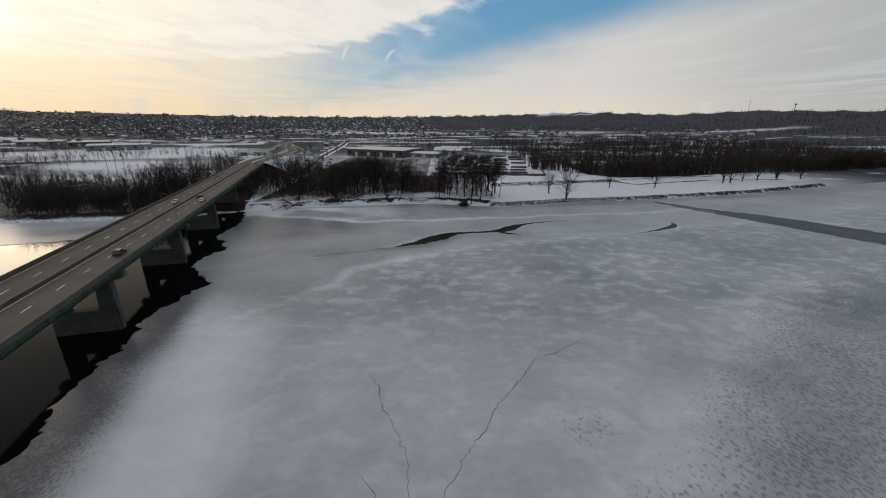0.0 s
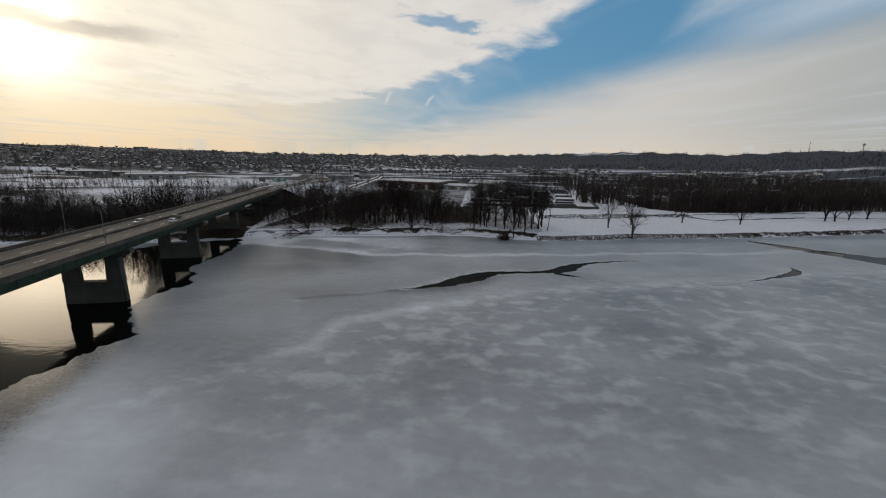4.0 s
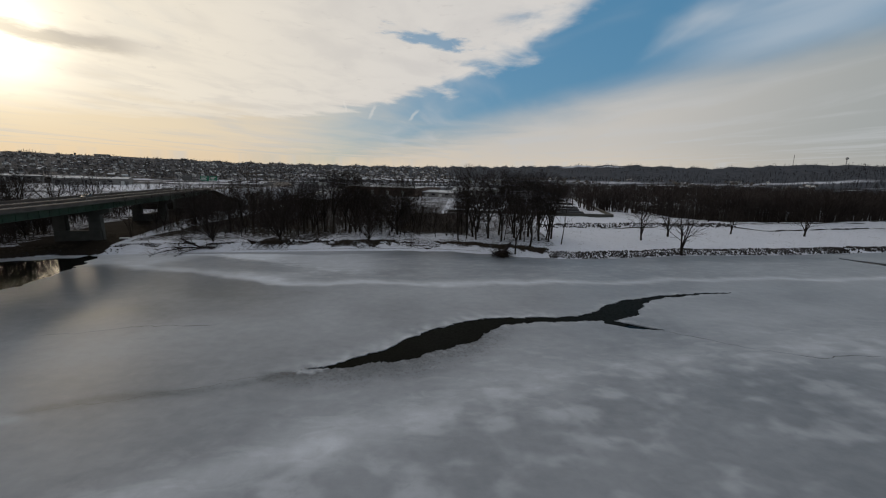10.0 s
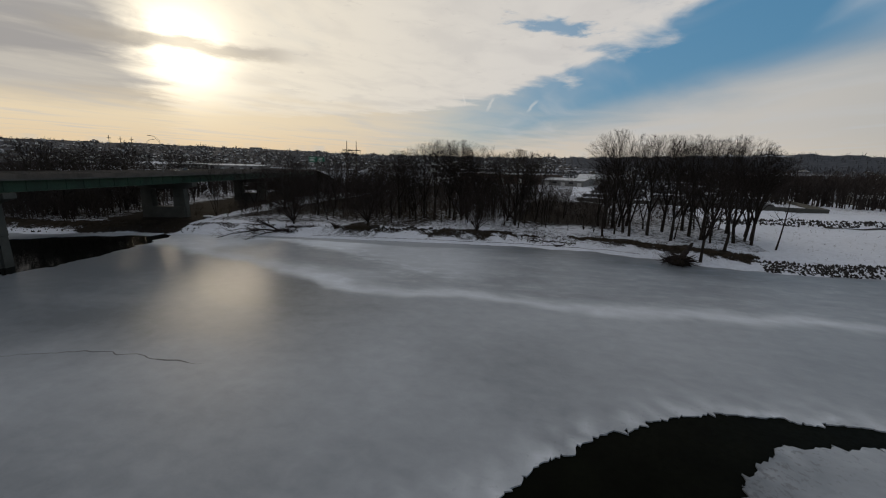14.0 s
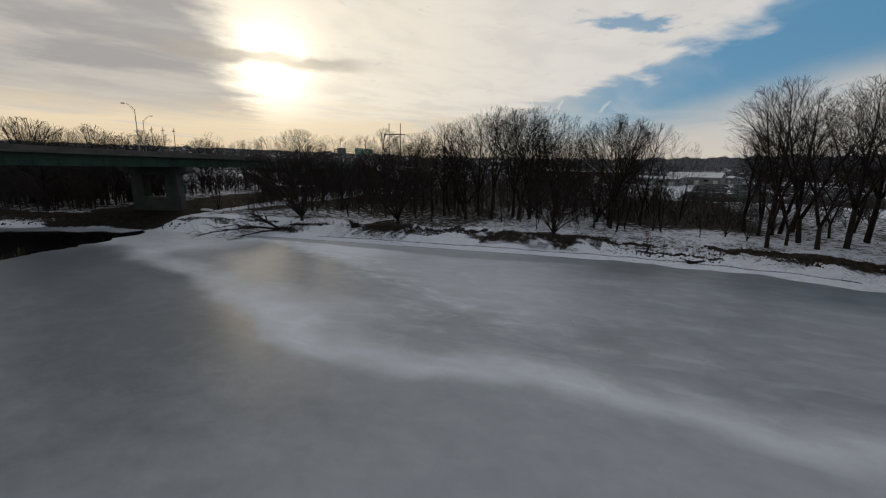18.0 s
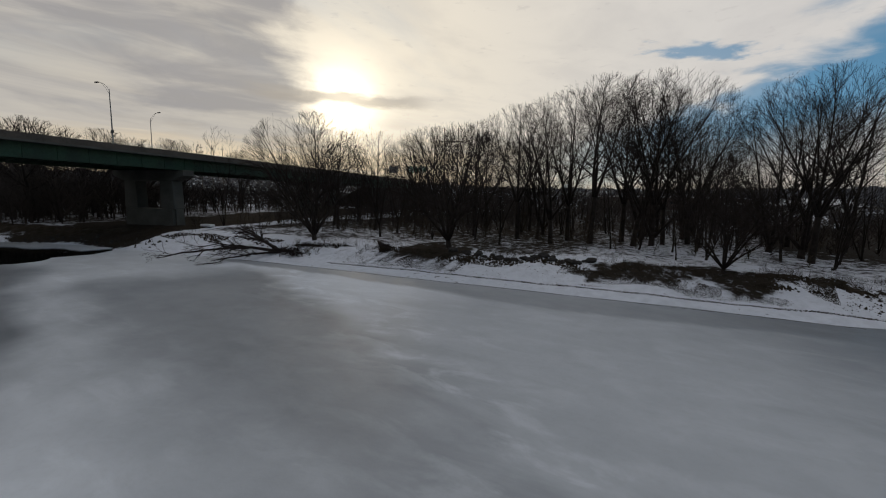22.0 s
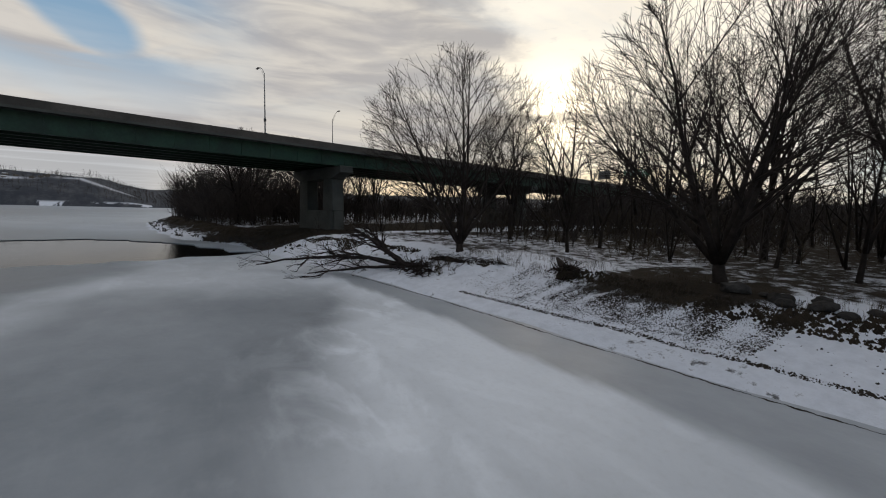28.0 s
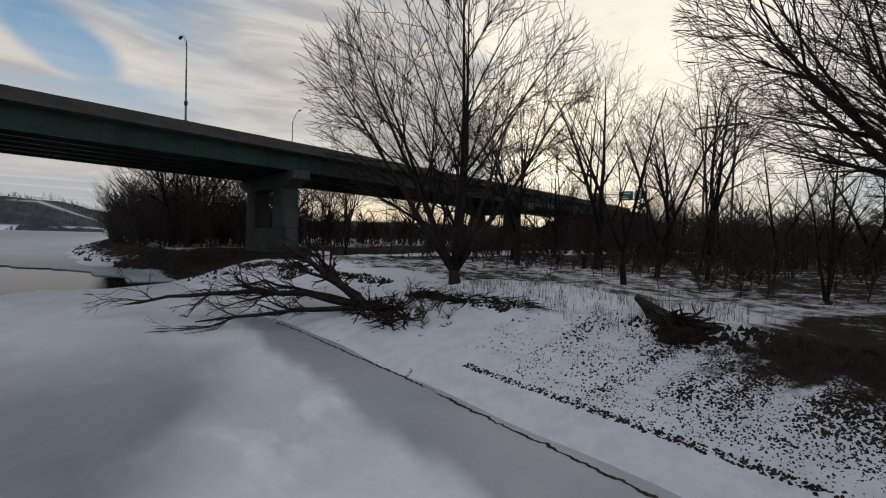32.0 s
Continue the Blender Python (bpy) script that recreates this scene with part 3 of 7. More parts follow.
quads = np.stack([idx[:-1, :-1], idx[:-1, 1:], idx[1:, 1:], idx[1:, :-1]], -1).reshape(-1, 4)
me = bpy.data.meshes.new("ground")
me.from_pydata(np.stack([X.ravel(), Y.ravel(), Z], -1).tolist(), [], quads.tolist())
me.shade_smooth()


def woods_floor(x, y):
    """How far the ground is covered by litter under trees, 0 to 1."""
    d = y - shore(x)
    line = (x - B0.x) * BN.x + (y - B0.y) * BN.y
    front = np.interp(x, [85, 95, 110, 160, 230, 300, 350, 640], [900, 420, 415, 368, 378, 400, 410, 500])
    f = np.where((x > 88) & (x < 700) & (y > front - 4) & (y < front + 340), 0.95, 0.0)
    f = np.maximum(f, np.where((x < 38) & (x > -118), np.interp(d, [9, 13, 30, 45], [0.0, 0.58, 0.68, 0.74]) - 0.14 * np.clip((x + 58) / 8, 0, 1) + 0.10 * np.clip((x + 74) / 6, 0, 1) * np.clip((-50 - x) / 6, 0, 1) * np.clip((24 - d) / 6, 0, 1) * np.clip((d - 9) / 2, 0, 1), 0.0))
    f = np.maximum(f, np.where(line < -20, np.interp(d, [1.5, 4, 95, 125], [0.0, 0.66, 0.58, 0.0]) * (x > -560), 0.0))
    f = np.maximum(f, np.where((line > -21) & (line < 5.5) & (x < -80), np.interp(d, [-1, 1], [0.0, 0.97]), 0.0))
    # bare soil along the undercut bank
    for x0, x1, d0, d1, amount in ((-75.5, -62, 4.9, 11.5, 0.92), (-76, -66, 8.0, 15.0, 0.86), (-50, -28, 4.0, 11.0, 0.80), (-11, 34, 5.0, 10.5, 0.84)):
        ends = np.clip(np.minimum(x - x0, x1 - x) / 3.0, 0, 1)
        wave = d + 0.9 * np.sin(x * 0.9) + 0.7 * np.sin(x * 0.43 + 2) + 0.5 * np.sin(x * 2.3 + y)
        f = np.maximum(f, amount * ends * np.interp(wave, [d0 - 1.2, d0 + 1.8, d1 - 1.5, d1 + 1], [0, 1, 1, 0]))
    yard = (x > -12) & (x < 140) & (y > 372) & (y < 660)
    f = np.where(yard, 0.36, f)
    gap = np.clip(np.minimum(x + 31, 5 - x) / 4, 0, 1) * np.clip((d - 3) / 3, 0, 1) * (y < 372)
    f = f + (np.interp(d, [4, 12, 24, 34], [0.40, 0.46, 0.52, 0.86]) - f) * gap
    f = np.where((y > 400) & (x < -60) & (x > -300), np.maximum(f, 0.55), f)
    return np.where((d > 2) | ((line < 5.5) & (x < -80)), f, 0.0)


att = me.attributes.new("woods_floor", "FLOAT", "POINT")
att.data.foreach_set("value", woods_floor(X.ravel(), Y.ravel()))


def clearing(x, y):
    """Open snowy ground between the woods on the far ridge."""
    f = np.zeros_like(x)
    for cx, cy, w, dp in ((-215, 1335, 330, 60), (900, 1230, 240, 26), (880, 800, 120, 20), (-420, 600, 190, 130), (-330, 440, 110, 60), (-610, 480, 150, 60), (420, 1320, 200, 22), (-900, 870, 160, 60)):
        f = np.maximum(f, np.clip(2.2 - 2.2 * np.hypot((x - cx) / w, (y - cy) / dp), 0, 1))
    r_, az_ = np.hypot(x, y - 100), np.degrees(np.arctan2(-x, y - 100))
    shelf = 990 + 14 * np.sin(az_ * 0.9) + 8 * np.sin(az_ * 2.3)
    f = np.maximum(f, np.where((az_ > 94) & (az_ < 140), np.clip(1.3 - np.abs(r_ - shelf) / 9, 0, 1) * 0.8, 0.0))
    for az, r, w, dp in ((-15.5, 1960, 95, 55), (-19.5, 1930, 60, 30), (-12.5, 2010, 40, 40)):
        cx, cy = -math.sin(math.radians(az)) * r, 100 + math.cos(math.radians(az)) * r
        f = np.maximum(f, np.clip(1.6 - 1.6 * np.hypot((x - cx) / w, (y - cy) / dp), 0, 1))
    return f


me.attributes.new("clearing", "FLOAT", "POINT").data.foreach_set("value", clearing(X.ravel(), Y.ravel()))
tagged(part_mesh("ground", me, LAND), "snow-covered river bank, flood plain and wooded far hills", "ground", kind="structure")

# ---- river: dark water, and the ice on it ----
bm = bmesh.new()
box(bm, -1500, -420, -1.0, 1500, 560, -0.22)
tagged(part("water", bm, WATER), "dark open river water between the ice sheets", "river", kind="structure")


def ragged(points, every=1.5, amount=0.8, seed=0.0, closed=False):
    """A polyline cut fine and pushed sideways by noise."""
    out = []
    n = len(points)
    for i in range(n if closed else n - 1):
        a, b = Vector(points[i]), Vector(points[(i + 1) % n])
        k = max(1, int((b - a).length / every))
        for j in range(k):
            p = a.lerp(b, j / k)
            q = Vector((p.x * 0.22, p.y * 0.22, seed))
            w = Vector((noise.noise(q), noise.noise(q + Vector((31, 7, 0))))) * amount * 1.6
            q2 = Vector((p.x * 0.9, p.y * 0.9, seed + 9))
            w += Vector((noise.noise(q2), noise.noise(q2 + Vector((13, 5, 0))))) * amount * 0.6
            q3 = Vector((p.x * 2.7, p.y * 2.7, seed + 5))
            w += Vector((noise.noise(q3), noise.noise(q3 + Vector((17, 3, 0))))) * min(amount * 0.9, 0.6)
            out.append(p + w)
    if not closed:
        out.append(Vector(points[-1]))
    return out


def lead(stations):
    """The outline of a crack of open water: a middle line with a half width at each station."""
    left, right = [], []
    for i, (x, y, w) in enumerate(stations):
        a = Vector(stations[max(i - 1, 0)][:2])
        b = Vector(stations[min(i + 1, len(stations) - 1)][:2])
        d = (b - a).normalized()
        nrm = Vector((-d.y, d.x))
        left.append(Vector((x, y)) + nrm * w)
        right.append(Vector((x, y)) - nrm * w)
    return left + right[::-1]


def inside(poly, x, y):
    """Which of the points lie inside a closed outline (numpy arrays)."""
    hit = np.zeros(len(x), bool)
    j = len(poly) - 1
    for i in range(len(poly)):
        xi, yi, xj, yj = poly[i][0], poly[i][1], poly[j][0], poly[j][1]
        if yi != yj:
            hit ^= ((yi > y) != (yj > y)) & (x < (xj - xi) * (y - yi) / (yj - yi) + xi)
        j = i
    return hit


def ramp(v, a, b):
    t = np.clip((v - a) / (b - a), 0, 1)
    return t * t * (3 - 2 * t)


def ice_fields(x, y):
    """Snow cover, wisps, blotches, slush and grit over the ice."""
    wob = np.array([(noise.noise((a * 0.06, b * 0.06, 0)), noise.noise((a * 0.06, b * 0.06, 7)), noise.noise((a * 0.25, b * 0.25, 3))) for a, b in zip(x, y)])
    u = x + 5.0 * wob[:, 0] + 1.2 * wob[:, 2]
    v = y + 4.0 * wob[:, 1] + 1.5 * wob[:, 2]
    arc = np.interp(u, [-110, -60, -50, -32, -17, 5.5, 26, 60, 90, 200], [85, 100, 111, 139, 152, 166, 174, 184, 192, 230])
    drift = np.interp(u, [-120, -96, -85, -77, -59, -46, -41, -35, -25, -4.5, 31, 44, 80, 130, 300], [224, 221, 221, 220, 215, 210.8, 208.8, 210.6, 212.5, 214.5, 220, 222, 230, 238, 300])
    bank = np.interp(u, [-130, -97, -83, -70, -58, -50, -40, -25, 0], [236, 244.5, 241.2, 237.2, 234.5, 232, 225, 220, 216])
    reach = shore(x) - y
    south = ramp(v, arc + 3, arc - 5)
    north = ramp(v, drift - 1.5, drift + 2.5)
    belt = 0.32 - (0.10 + 0.15 * ramp(y, 170, 195)) * ramp(u, -25, -50) + 0.06 * ramp(u, 25, 70)
    snow = belt + (0.50 - 0.14 * ramp(y, 75, 115) - belt) * south
    snow = np.where(north > 0, snow + (0.43 - 0.09 * ramp(u, -55, -35) - snow) * north, snow)
    wispy = north * 0.20 + 0.03 + 0.25 * np.exp(-((v - arc) / 9) ** 2)
    blotchy = south * (0.32 + 0.48 * ramp(y, 80, 125))
    snow += (0.30 - 0.12 * ramp(u, -20, 0)) * np.exp(-((v - arc + 2) / 4.5) ** 2) * ramp(u, -50, -36)
    snow += (0.42 - 0.22 * ramp(u, -52, -64)) * np.exp(-((v - drift - 2.0) / (2.2 + 1.8 * ramp(u, -32, -44))) ** 2) * ramp(u, -100, -84) * ramp(v, drift - 1.0, drift + 0.6)
    snow += 0.26 * ramp(u, -82, -92) * ramp(v, drift, drift + 4)
    # the bare dark patch off the old tree, and the bright snow inshore of it
    soft_ = 1.2 * ramp(u, -74, -52)
    bare = ramp(u, -40, -50) * ramp(u, -92, -80) * ramp(v, 222, 227) * ramp(v, bank + 1 + soft_, bank - 1.5 - 2.5 * soft_)
    snow = snow + (0.23 - snow) * bare
    wispy = wispy * (1 - 0.6 * bare)
    pale = ramp(v, bank - 1.2 - soft_, bank + 2.2 + soft_) * ramp(u, -20, -34)
    snow = snow + (0.94 - 0.38 * ramp(u, -64, -50) - snow) * pale
    wispy = wispy * (1 - 0.3 * pale) + 0.5 * np.exp(-((v - bank - 1.5) / 3.5) ** 2) * ramp(u, -20, -45) * ramp(u, -88, -80)
    # wet grey belt along the shore
    belt_w = np.interp(x, [-92, -88, -76, -62, -54, -45, -30], [2.0, 2.4, 2.9, 4.4, 6.2, 6.6, 5.0])
    wet = ramp(reach + 0.7 * wob[:, 0] + 0.5 * wob[:, 2], belt_w + 0.35, belt_w - 0.35) * ramp(x, -20, -30) * ramp(x, -102, -92)
    snow = snow + (0.34 - snow) * wet
    wispy = wispy * (1 - 0.7 * wet)
    # drifted snow along the open edge by the bridge, grit outside it
    rim = x + 0.27 * y + 6 * wob[:, 0]
    white = ramp(rim, -12, -30) * ramp(rim, -50, -43) * ramp(y, 126, 92)
    snow = snow + (0.86 - snow) * white * 0.95
    blotchy = blotchy * (1 - 0.7 * white)
    edge = x + 0.30 * y + 3 * wob[:, 0]
    gritty = ramp(edge, -34, -46) * ramp(y, 150, 115)
    snow = snow + (0.05 - snow) * gritty * 0.9
    # the healed tail of the lead
    ax, ay, bx, by = -52.0, 152.5, -21.0, 167.0
    f = np.clip(((x - ax) * (bx - ax) + (y - ay) * (by - ay)) / ((bx - ax) ** 2 + (by - ay) ** 2), 0, 1)
    dd = np.hypot(x - ax - f * (bx - ax), y - ay - f * (by - ay) - 1.2 * np.sin(f * 7))
    gritty = np.maximum(gritty, 0.6 * f ** 0.6 * np.exp(-(dd / 0.8) ** 2))
    snow = snow - 0.19 * np.exp(-(dd / 0.95) ** 2) + 0.35 * np.exp(-((x + 51) / 2.2) ** 2 - ((y - 152.8) / 0.8) ** 2)
    slushy = ramp(x - 1.03 * y + 25 + 8 * wob[:, 0], -14, 40) * ramp(y, 190, 110)
    slushy = np.maximum(slushy, 0.5 * np.exp(-((x - 27) / 8) ** 2 - ((y - 60) / 6) ** 2))
    slushy = np.maximum(slushy, 1.5 * np.exp(-((x - 91 - 0.9 * (y - 68)) / 3.5) ** 2 - ((y - 68) / 14) ** 2))
    snow = snow + 0.10 * ramp(slushy, 0, 0.3) - 0.22 * ramp(slushy, 0.4, 0.9)
    snow = snow - 0.16 * ramp(x, -40, -28) * ramp(reach, 16, 7)
    return snow, wispy, blotchy, slushy, gritty


def ice_sheet(name, outline, holes, label, top=0.0, thick=0.35, grids=(), mat=None):
    from mathutils.geometry import delaunay_2d_cdt
    loops = [outline, *holes]
    pts, edges = [], []
    for loop in loops:
        o = len(pts)
        pts += [Vector((p[0], p[1])) for p in loop]
        edges += [(o + i, o + (i + 1) % len(loop)) for i in range(len(loop))]
    for grid in grids:
        xs, ys = np.meshgrid(*grid)
        pts += [Vector((a, b)) for a, b in zip(xs.ravel(), ys.ravel())]
    vs, es, fs, *_ = delaunay_2d_cdt(pts, edges, [], 0, 1e-4)
    co = np.array([(v.x, v.y) for v in vs])
    tri_ = np.array([f[:3] for f in fs])
    mid = co[tri_].mean(axis=1)
    ok = inside(outline, mid[:, 0], mid[:, 1])
    for h in holes:
        ok &= ~inside(h, mid[:, 0], mid[:, 1])
    bm = bmesh.new()
    bv = [bm.verts.new((v.x, v.y, top)) for v in vs]
    for f, good in zip(fs, ok):
        if good:
            bm.faces.new([bv[i] for i in f])
    bmesh.ops.delete(bm, geom=[v for v in bm.verts if not v.link_faces], context="VERTS")
    rim = [e for e in bm.edges if len(e.link_faces) == 1]
    ext = bmesh.ops.extrude_edge_only(bm, edges=rim)
    for v in [v for v in ext["geom"] if isinstance(v, bmesh.types.BMVert)]:
        v.co.z = top - thick
    bmesh.ops.recalc_face_normals(bm, faces=bm.faces)
    ob = part(name, bm, mat or ICE)
    co = np.array([v.co for v in ob.data.vertices])
    fields = list(ice_fields(co[:, 0], co[:, 1]))
    # frost along the lips of the leads
    for h in holes[:3]:
        hp = np.array([(p[0], p[1]) for p in h])
        near_ = (co[:, 0] > hp[:, 0].min() - 7) & (co[:, 0] < hp[:, 0].max() + 7) & (co[:, 1] > hp[:, 1].min() - 7) & (co[:, 1] < hp[:, 1].max() + 3)
        ids = np.nonzero(near_)[0]
        dist = np.sqrt(((co[ids, None, :2] - hp[None]) ** 2).sum(-1)).min(axis=1)
        lumps = np.array([noise.noise((a * 0.6, b * 0.6, 2)) for a, b in co[ids, :2]])
        fields[0][ids] += (0.06 + 0.34 * np.clip(lumps, 0, 1)) * np.clip(1 - dist / 2.6, 0, 1)
        south_side = (co[ids, 1] < np.interp(co[ids, 0], [-21, -6, 5, 9, 28, 40], [166, 177, 188, 190.5, 193.5, 201])) 
        fields[4][ids] += np.where(south_side, 0.25 + 0.6 * np.clip((16 - co[ids, 0]) / 13, 0, 1), 0.25) * np.clip(1 - dist / np.where(south_side, 7.0, 2.5), 0, 1) ** 0.7
        fields[0][ids] += np.where(~south_side & (co[ids, 0] < 20), 0.24 * np.clip(0.55 + lumps, 0, 1), 0.0) * np.clip(1 - dist / 5.5, 0, 1)
        fields[0][ids] -= np.where(south_side, 0.40 * np.clip((16 - co[ids, 0]) / 13, 0.15, 1), 0.0) * np.clip(1 - dist / 7.0, 0, 1)
    for nm, f in zip(("snow_cover", "wispy", "blotchy", "slushy", "gritty"), fields):
        ob.data.attributes.new(nm, "FLOAT", "POINT").data.foreach_set("value", f)
    return tagged(ob, label, "ice", kind="structure")


crack_main = ragged(lead([(-21.5, 166.8, 0.15), (-17, 169.3, 1.1), (-11.4, 172.6, 2.8), (-6.4, 177.1, 3.6), (-0.8, 182.2, 4.2), (4.1, 187.4, 3.6), (8.3, 190.0, 2.0), (16, 191.5, 1.5), (24.5, 193.2, 1.6), (30.5, 195.3, 3.4), (36.2, 200.0, 3.6), (41, 206.0, 1.9), (49, 210.9, 1.0), (60, 214.6, 0.8), (70.5, 217.0, 0.2)]), 0.3, 0.7, 3.0, True)
crack_spur = ragged(lead([(29.5, 192.2, 1.4), (33.5, 190.0, 1.4), (39.5, 188.4, 0.15)]), 0.8, 0.25, 4.0, True)
crack_east = ragged(lead([(95, 189.8, 0.15), (102, 193.5, 0.5), (108.5, 196.8, 0.8), (115, 200.4, 1.4), (121.5, 204.8, 1.9), (124.8, 209, 1.3), (125.6, 213.6, 0.2)]), 0.8, 0.35, 5.0, True)
channel = ragged(lead([(146, 272, 1.0), (156, 255, 5.0), (166, 242.5, 6.5), (181, 226, 11.0), (197.5, 203.0, 13.5), (212, 180, 15.0), (232, 146, 17.0), (258, 90, 19.0), (290, 20, 22.0)]), 2.5, 1.5, 6.0, True)
EDGE = [(-111.5, 228), (-107.5, 218), (-104.5, 202), (-104, 187), (-100, 178), (-90, 165.5), (-92.5, 155), (-93, 146), (-88, 138), (-76, 126), (-80, 113), (-81, 102), (-77, 88), (-74, 70), (-70.5, 55), (-62, 30), (-48, -20), (-30, -110), (-10, -260), (0, -345)]
rag_edge = ragged(EDGE, 0.7, 1.5, 1.0)
main_outline = [(-118, 238.5), (-113, 233)] + [tuple(p) for p in rag_edge] + [(1200, -345), (1200, 555), (-118, 555)]
ice_sheet("ice_sheet", main_outline, [crack_main, crack_spur, crack_east, channel], "grey river ice dusted with drifted snow", grids=((np.linspace(-116.3, 131.2, 150), np.linspace(16.4, 263.7, 150)), (np.linspace(-103.37, -22.41, 150), np.linspace(224.13, 259.77, 62)), (np.linspace(-53.31, 44.27, 112), np.linspace(150.43, 214.71, 74))))
west_outline = [tuple(p) for p in ragged([(-121, 233.5), (-131, 229.0), (-141, 221.0), (-149, 210), (-146.5, 203), (-145, 195), (-152, 184), (-174, 172), (-222, 158), (-268, 128), (-330, 80), (-430, -60), (-540, -190), (-640, -345)], 2.0, 1.2, 8.0)] + [(-1300, -345), (-1300, 300), (-121, 300)]
ice_sheet("ice_sheet", west_outline, [], "snowy ice beyond the bridge, along the wooded spit", -0.1, 0.2)

ice_sheet("dark_cover", [tuple(p) for p in ragged(lead([(168, 240, 8.0), (181, 226, 12.5), (197.5, 203.0, 15.0), (212, 180, 16.5), (232, 146, 18.5), (258, 90, 20.5), (290, 20, 23.5)]), 4.0, 0.6, 7.0, True)], [], "thin dark new ice over the boat channel", -0.06, 0.12, mat=NEW_ICE)

# black sheet added over the open water so the lead mirrors no sky
lead_cover = ragged(lead([(-21.0, 167.0, 0.4), (-17, 169.3, 1.6), (-11.5, 172.8, 3.6), (-6.5, 177.2, 5.1), (-1.0, 182.3, 6.2), (4.0, 187.5, 5.0), (8.3, 190.0, 2.6), (16, 191.5, 2.1), (24.5, 193.2, 2.2), (30.5, 194.6, 5.0), (36.2, 199.0, 5.2), (41, 206.0, 2.5), (49, 210.9, 1.6), (60, 214.6, 1.4), (70.5, 217.0, 0.6)]), 2.0, 0.1, 3.0, True)
ice_sheet("dark_cover", [tuple(p) for p in lead_cover], [], "black sheet added over open lead water to shut out sky reflection", -0.12, 0.06, mat=LEAD_COVER)

# ---- the highway bridge ----
S0, S1 = -420.0, 268.0


def road_z(s):
    """Top of the deck, by the distance along it."""
    return float(np.interp(s, [-420, 0, 130, 260, 330, 420, 620, 800, 1200], [20.5, 17.65, 16.5, 15.9, 15.0, 13.2, 10.5, 8.5, 7.5]))


def along(s, off, z):
    return B0 + BD * s + BN * off + Vector((0, 0, z))


def strip(name, material, parent, off0, off1, up0, up1, s0=S0, s1=S1, step=13.25, label=""):
    """A beam that follows the deck: between two offsets across and two heights over the road."""
    bm = bmesh.new()
    n = max(1, int(round((s1 - s0) / step)))
    rows = []
    for i in range(n + 1):
        s = s0 + (s1 - s0) * i / n
        z = road_z(s)
        rows.append([bm.verts.new(along(s, o, z + u)) for o, u in ((off0, up0), (off1, up0), (off1, up1), (off0, up1))])
    for a, b in zip(rows, rows[1:]):
        for k in range(4):
            bm.faces.new((a[k], a[(k + 1) % 4], b[(k + 1) % 4], b[k]))
    bm.faces.new(rows[0][::-1])
    bm.faces.new(rows[-1])
    bmesh.ops.recalc_face_normals(bm, faces=bm.faces)
    return part(name, bm, material, parent, label)


DR, DL = 3.2, -18.0
MID = (DR + DL) / 2
bridge = thing("highway_bridge", "long green steel girder highway bridge with concrete deck and parapets", "bridge")
strip("deck", CONCRETE, bridge, DL, DR, -0.32, -0.02)
strip("carriageway", ASPHALT, bridge, MID + 0.35, DR - 0.42, -0.02, 0.0, label="pale salt-stained lanes towards the river")
strip("carriageway", ASPHALT_DARK, bridge, DL + 0.42, MID - 0.35, -0.02, 0.0, label="darker lanes of the far roadway")
strip("parapet", PARAPET, bridge, DR - 0.42, DR, -0.02, 0.88)
strip("parapet", PARAPET, bridge, DL, DL + 0.42, -0.02, 0.88)
strip("median_barrier", PARAPET, bridge, MID - 0.3, MID + 0.3, -0.02, 0.80)
for k in range(6):
    o = DR - 1.6 + (DL - DR + 3.2) * k / 5
    web = strip("girder", STEEL, bridge, o - 0.02, o + 0.02, -2.5, -0.32, step=6.6)
    strip("flange", STEEL, web, o - 0.28, o + 0.28, -2.55, -2.5)
# web stiffeners on the outer girders
stiff = bpy.data.meshes.new("stiffener")
bm = bmesh.new()
box(bm, 0, -0.012, -2.45, 0.09, 0.012, -0.34)
bm.to_mesh(stiff)
bm.free()
stiff.materials.append(STEEL)
for i in range(104):
    s = -160 + i * 4.1
    ob = new("stiffener", stiff)
    ob.matrix_world = Matrix.Translation(along(s, DR - 1.58, road_z(s))) @ Matrix.Rotation(math.atan2(BN.y, BN.x), 4, "Z")
    ob.parent = bridge
# paint: edge lines and lane dashes
for o in (DR - 1.3, MID + 0.9, MID - 0.9, DL + 1.3):
    strip("edge_line", PAINT, bridge, o - 0.08, o + 0.08, 0.004, 0.008)
dash = bpy.data.meshes.new("lane_dash")
bm = bmesh.new()
box(bm, -0.09, 0, 0.004, 0.09, 3.1, 0.009)
bm.to_mesh(dash)
bm.free()
dash.materials.append(PAINT)
for o in (MID + 4.9, MID - 4.9):
    for i in range(40):
        s = -160 + i * 11.0
        ob = new("lane_dash", dash)
        d = along(s + 3, o, road_z(s + 3)) - along(s, o, road_z(s))
        ob.matrix_world = Matrix.Translation(along(s, o, road_z(s))) @ d.to_track_quat("Y", "Z").to_matrix().to_4x4()
        ob.parent = bridge


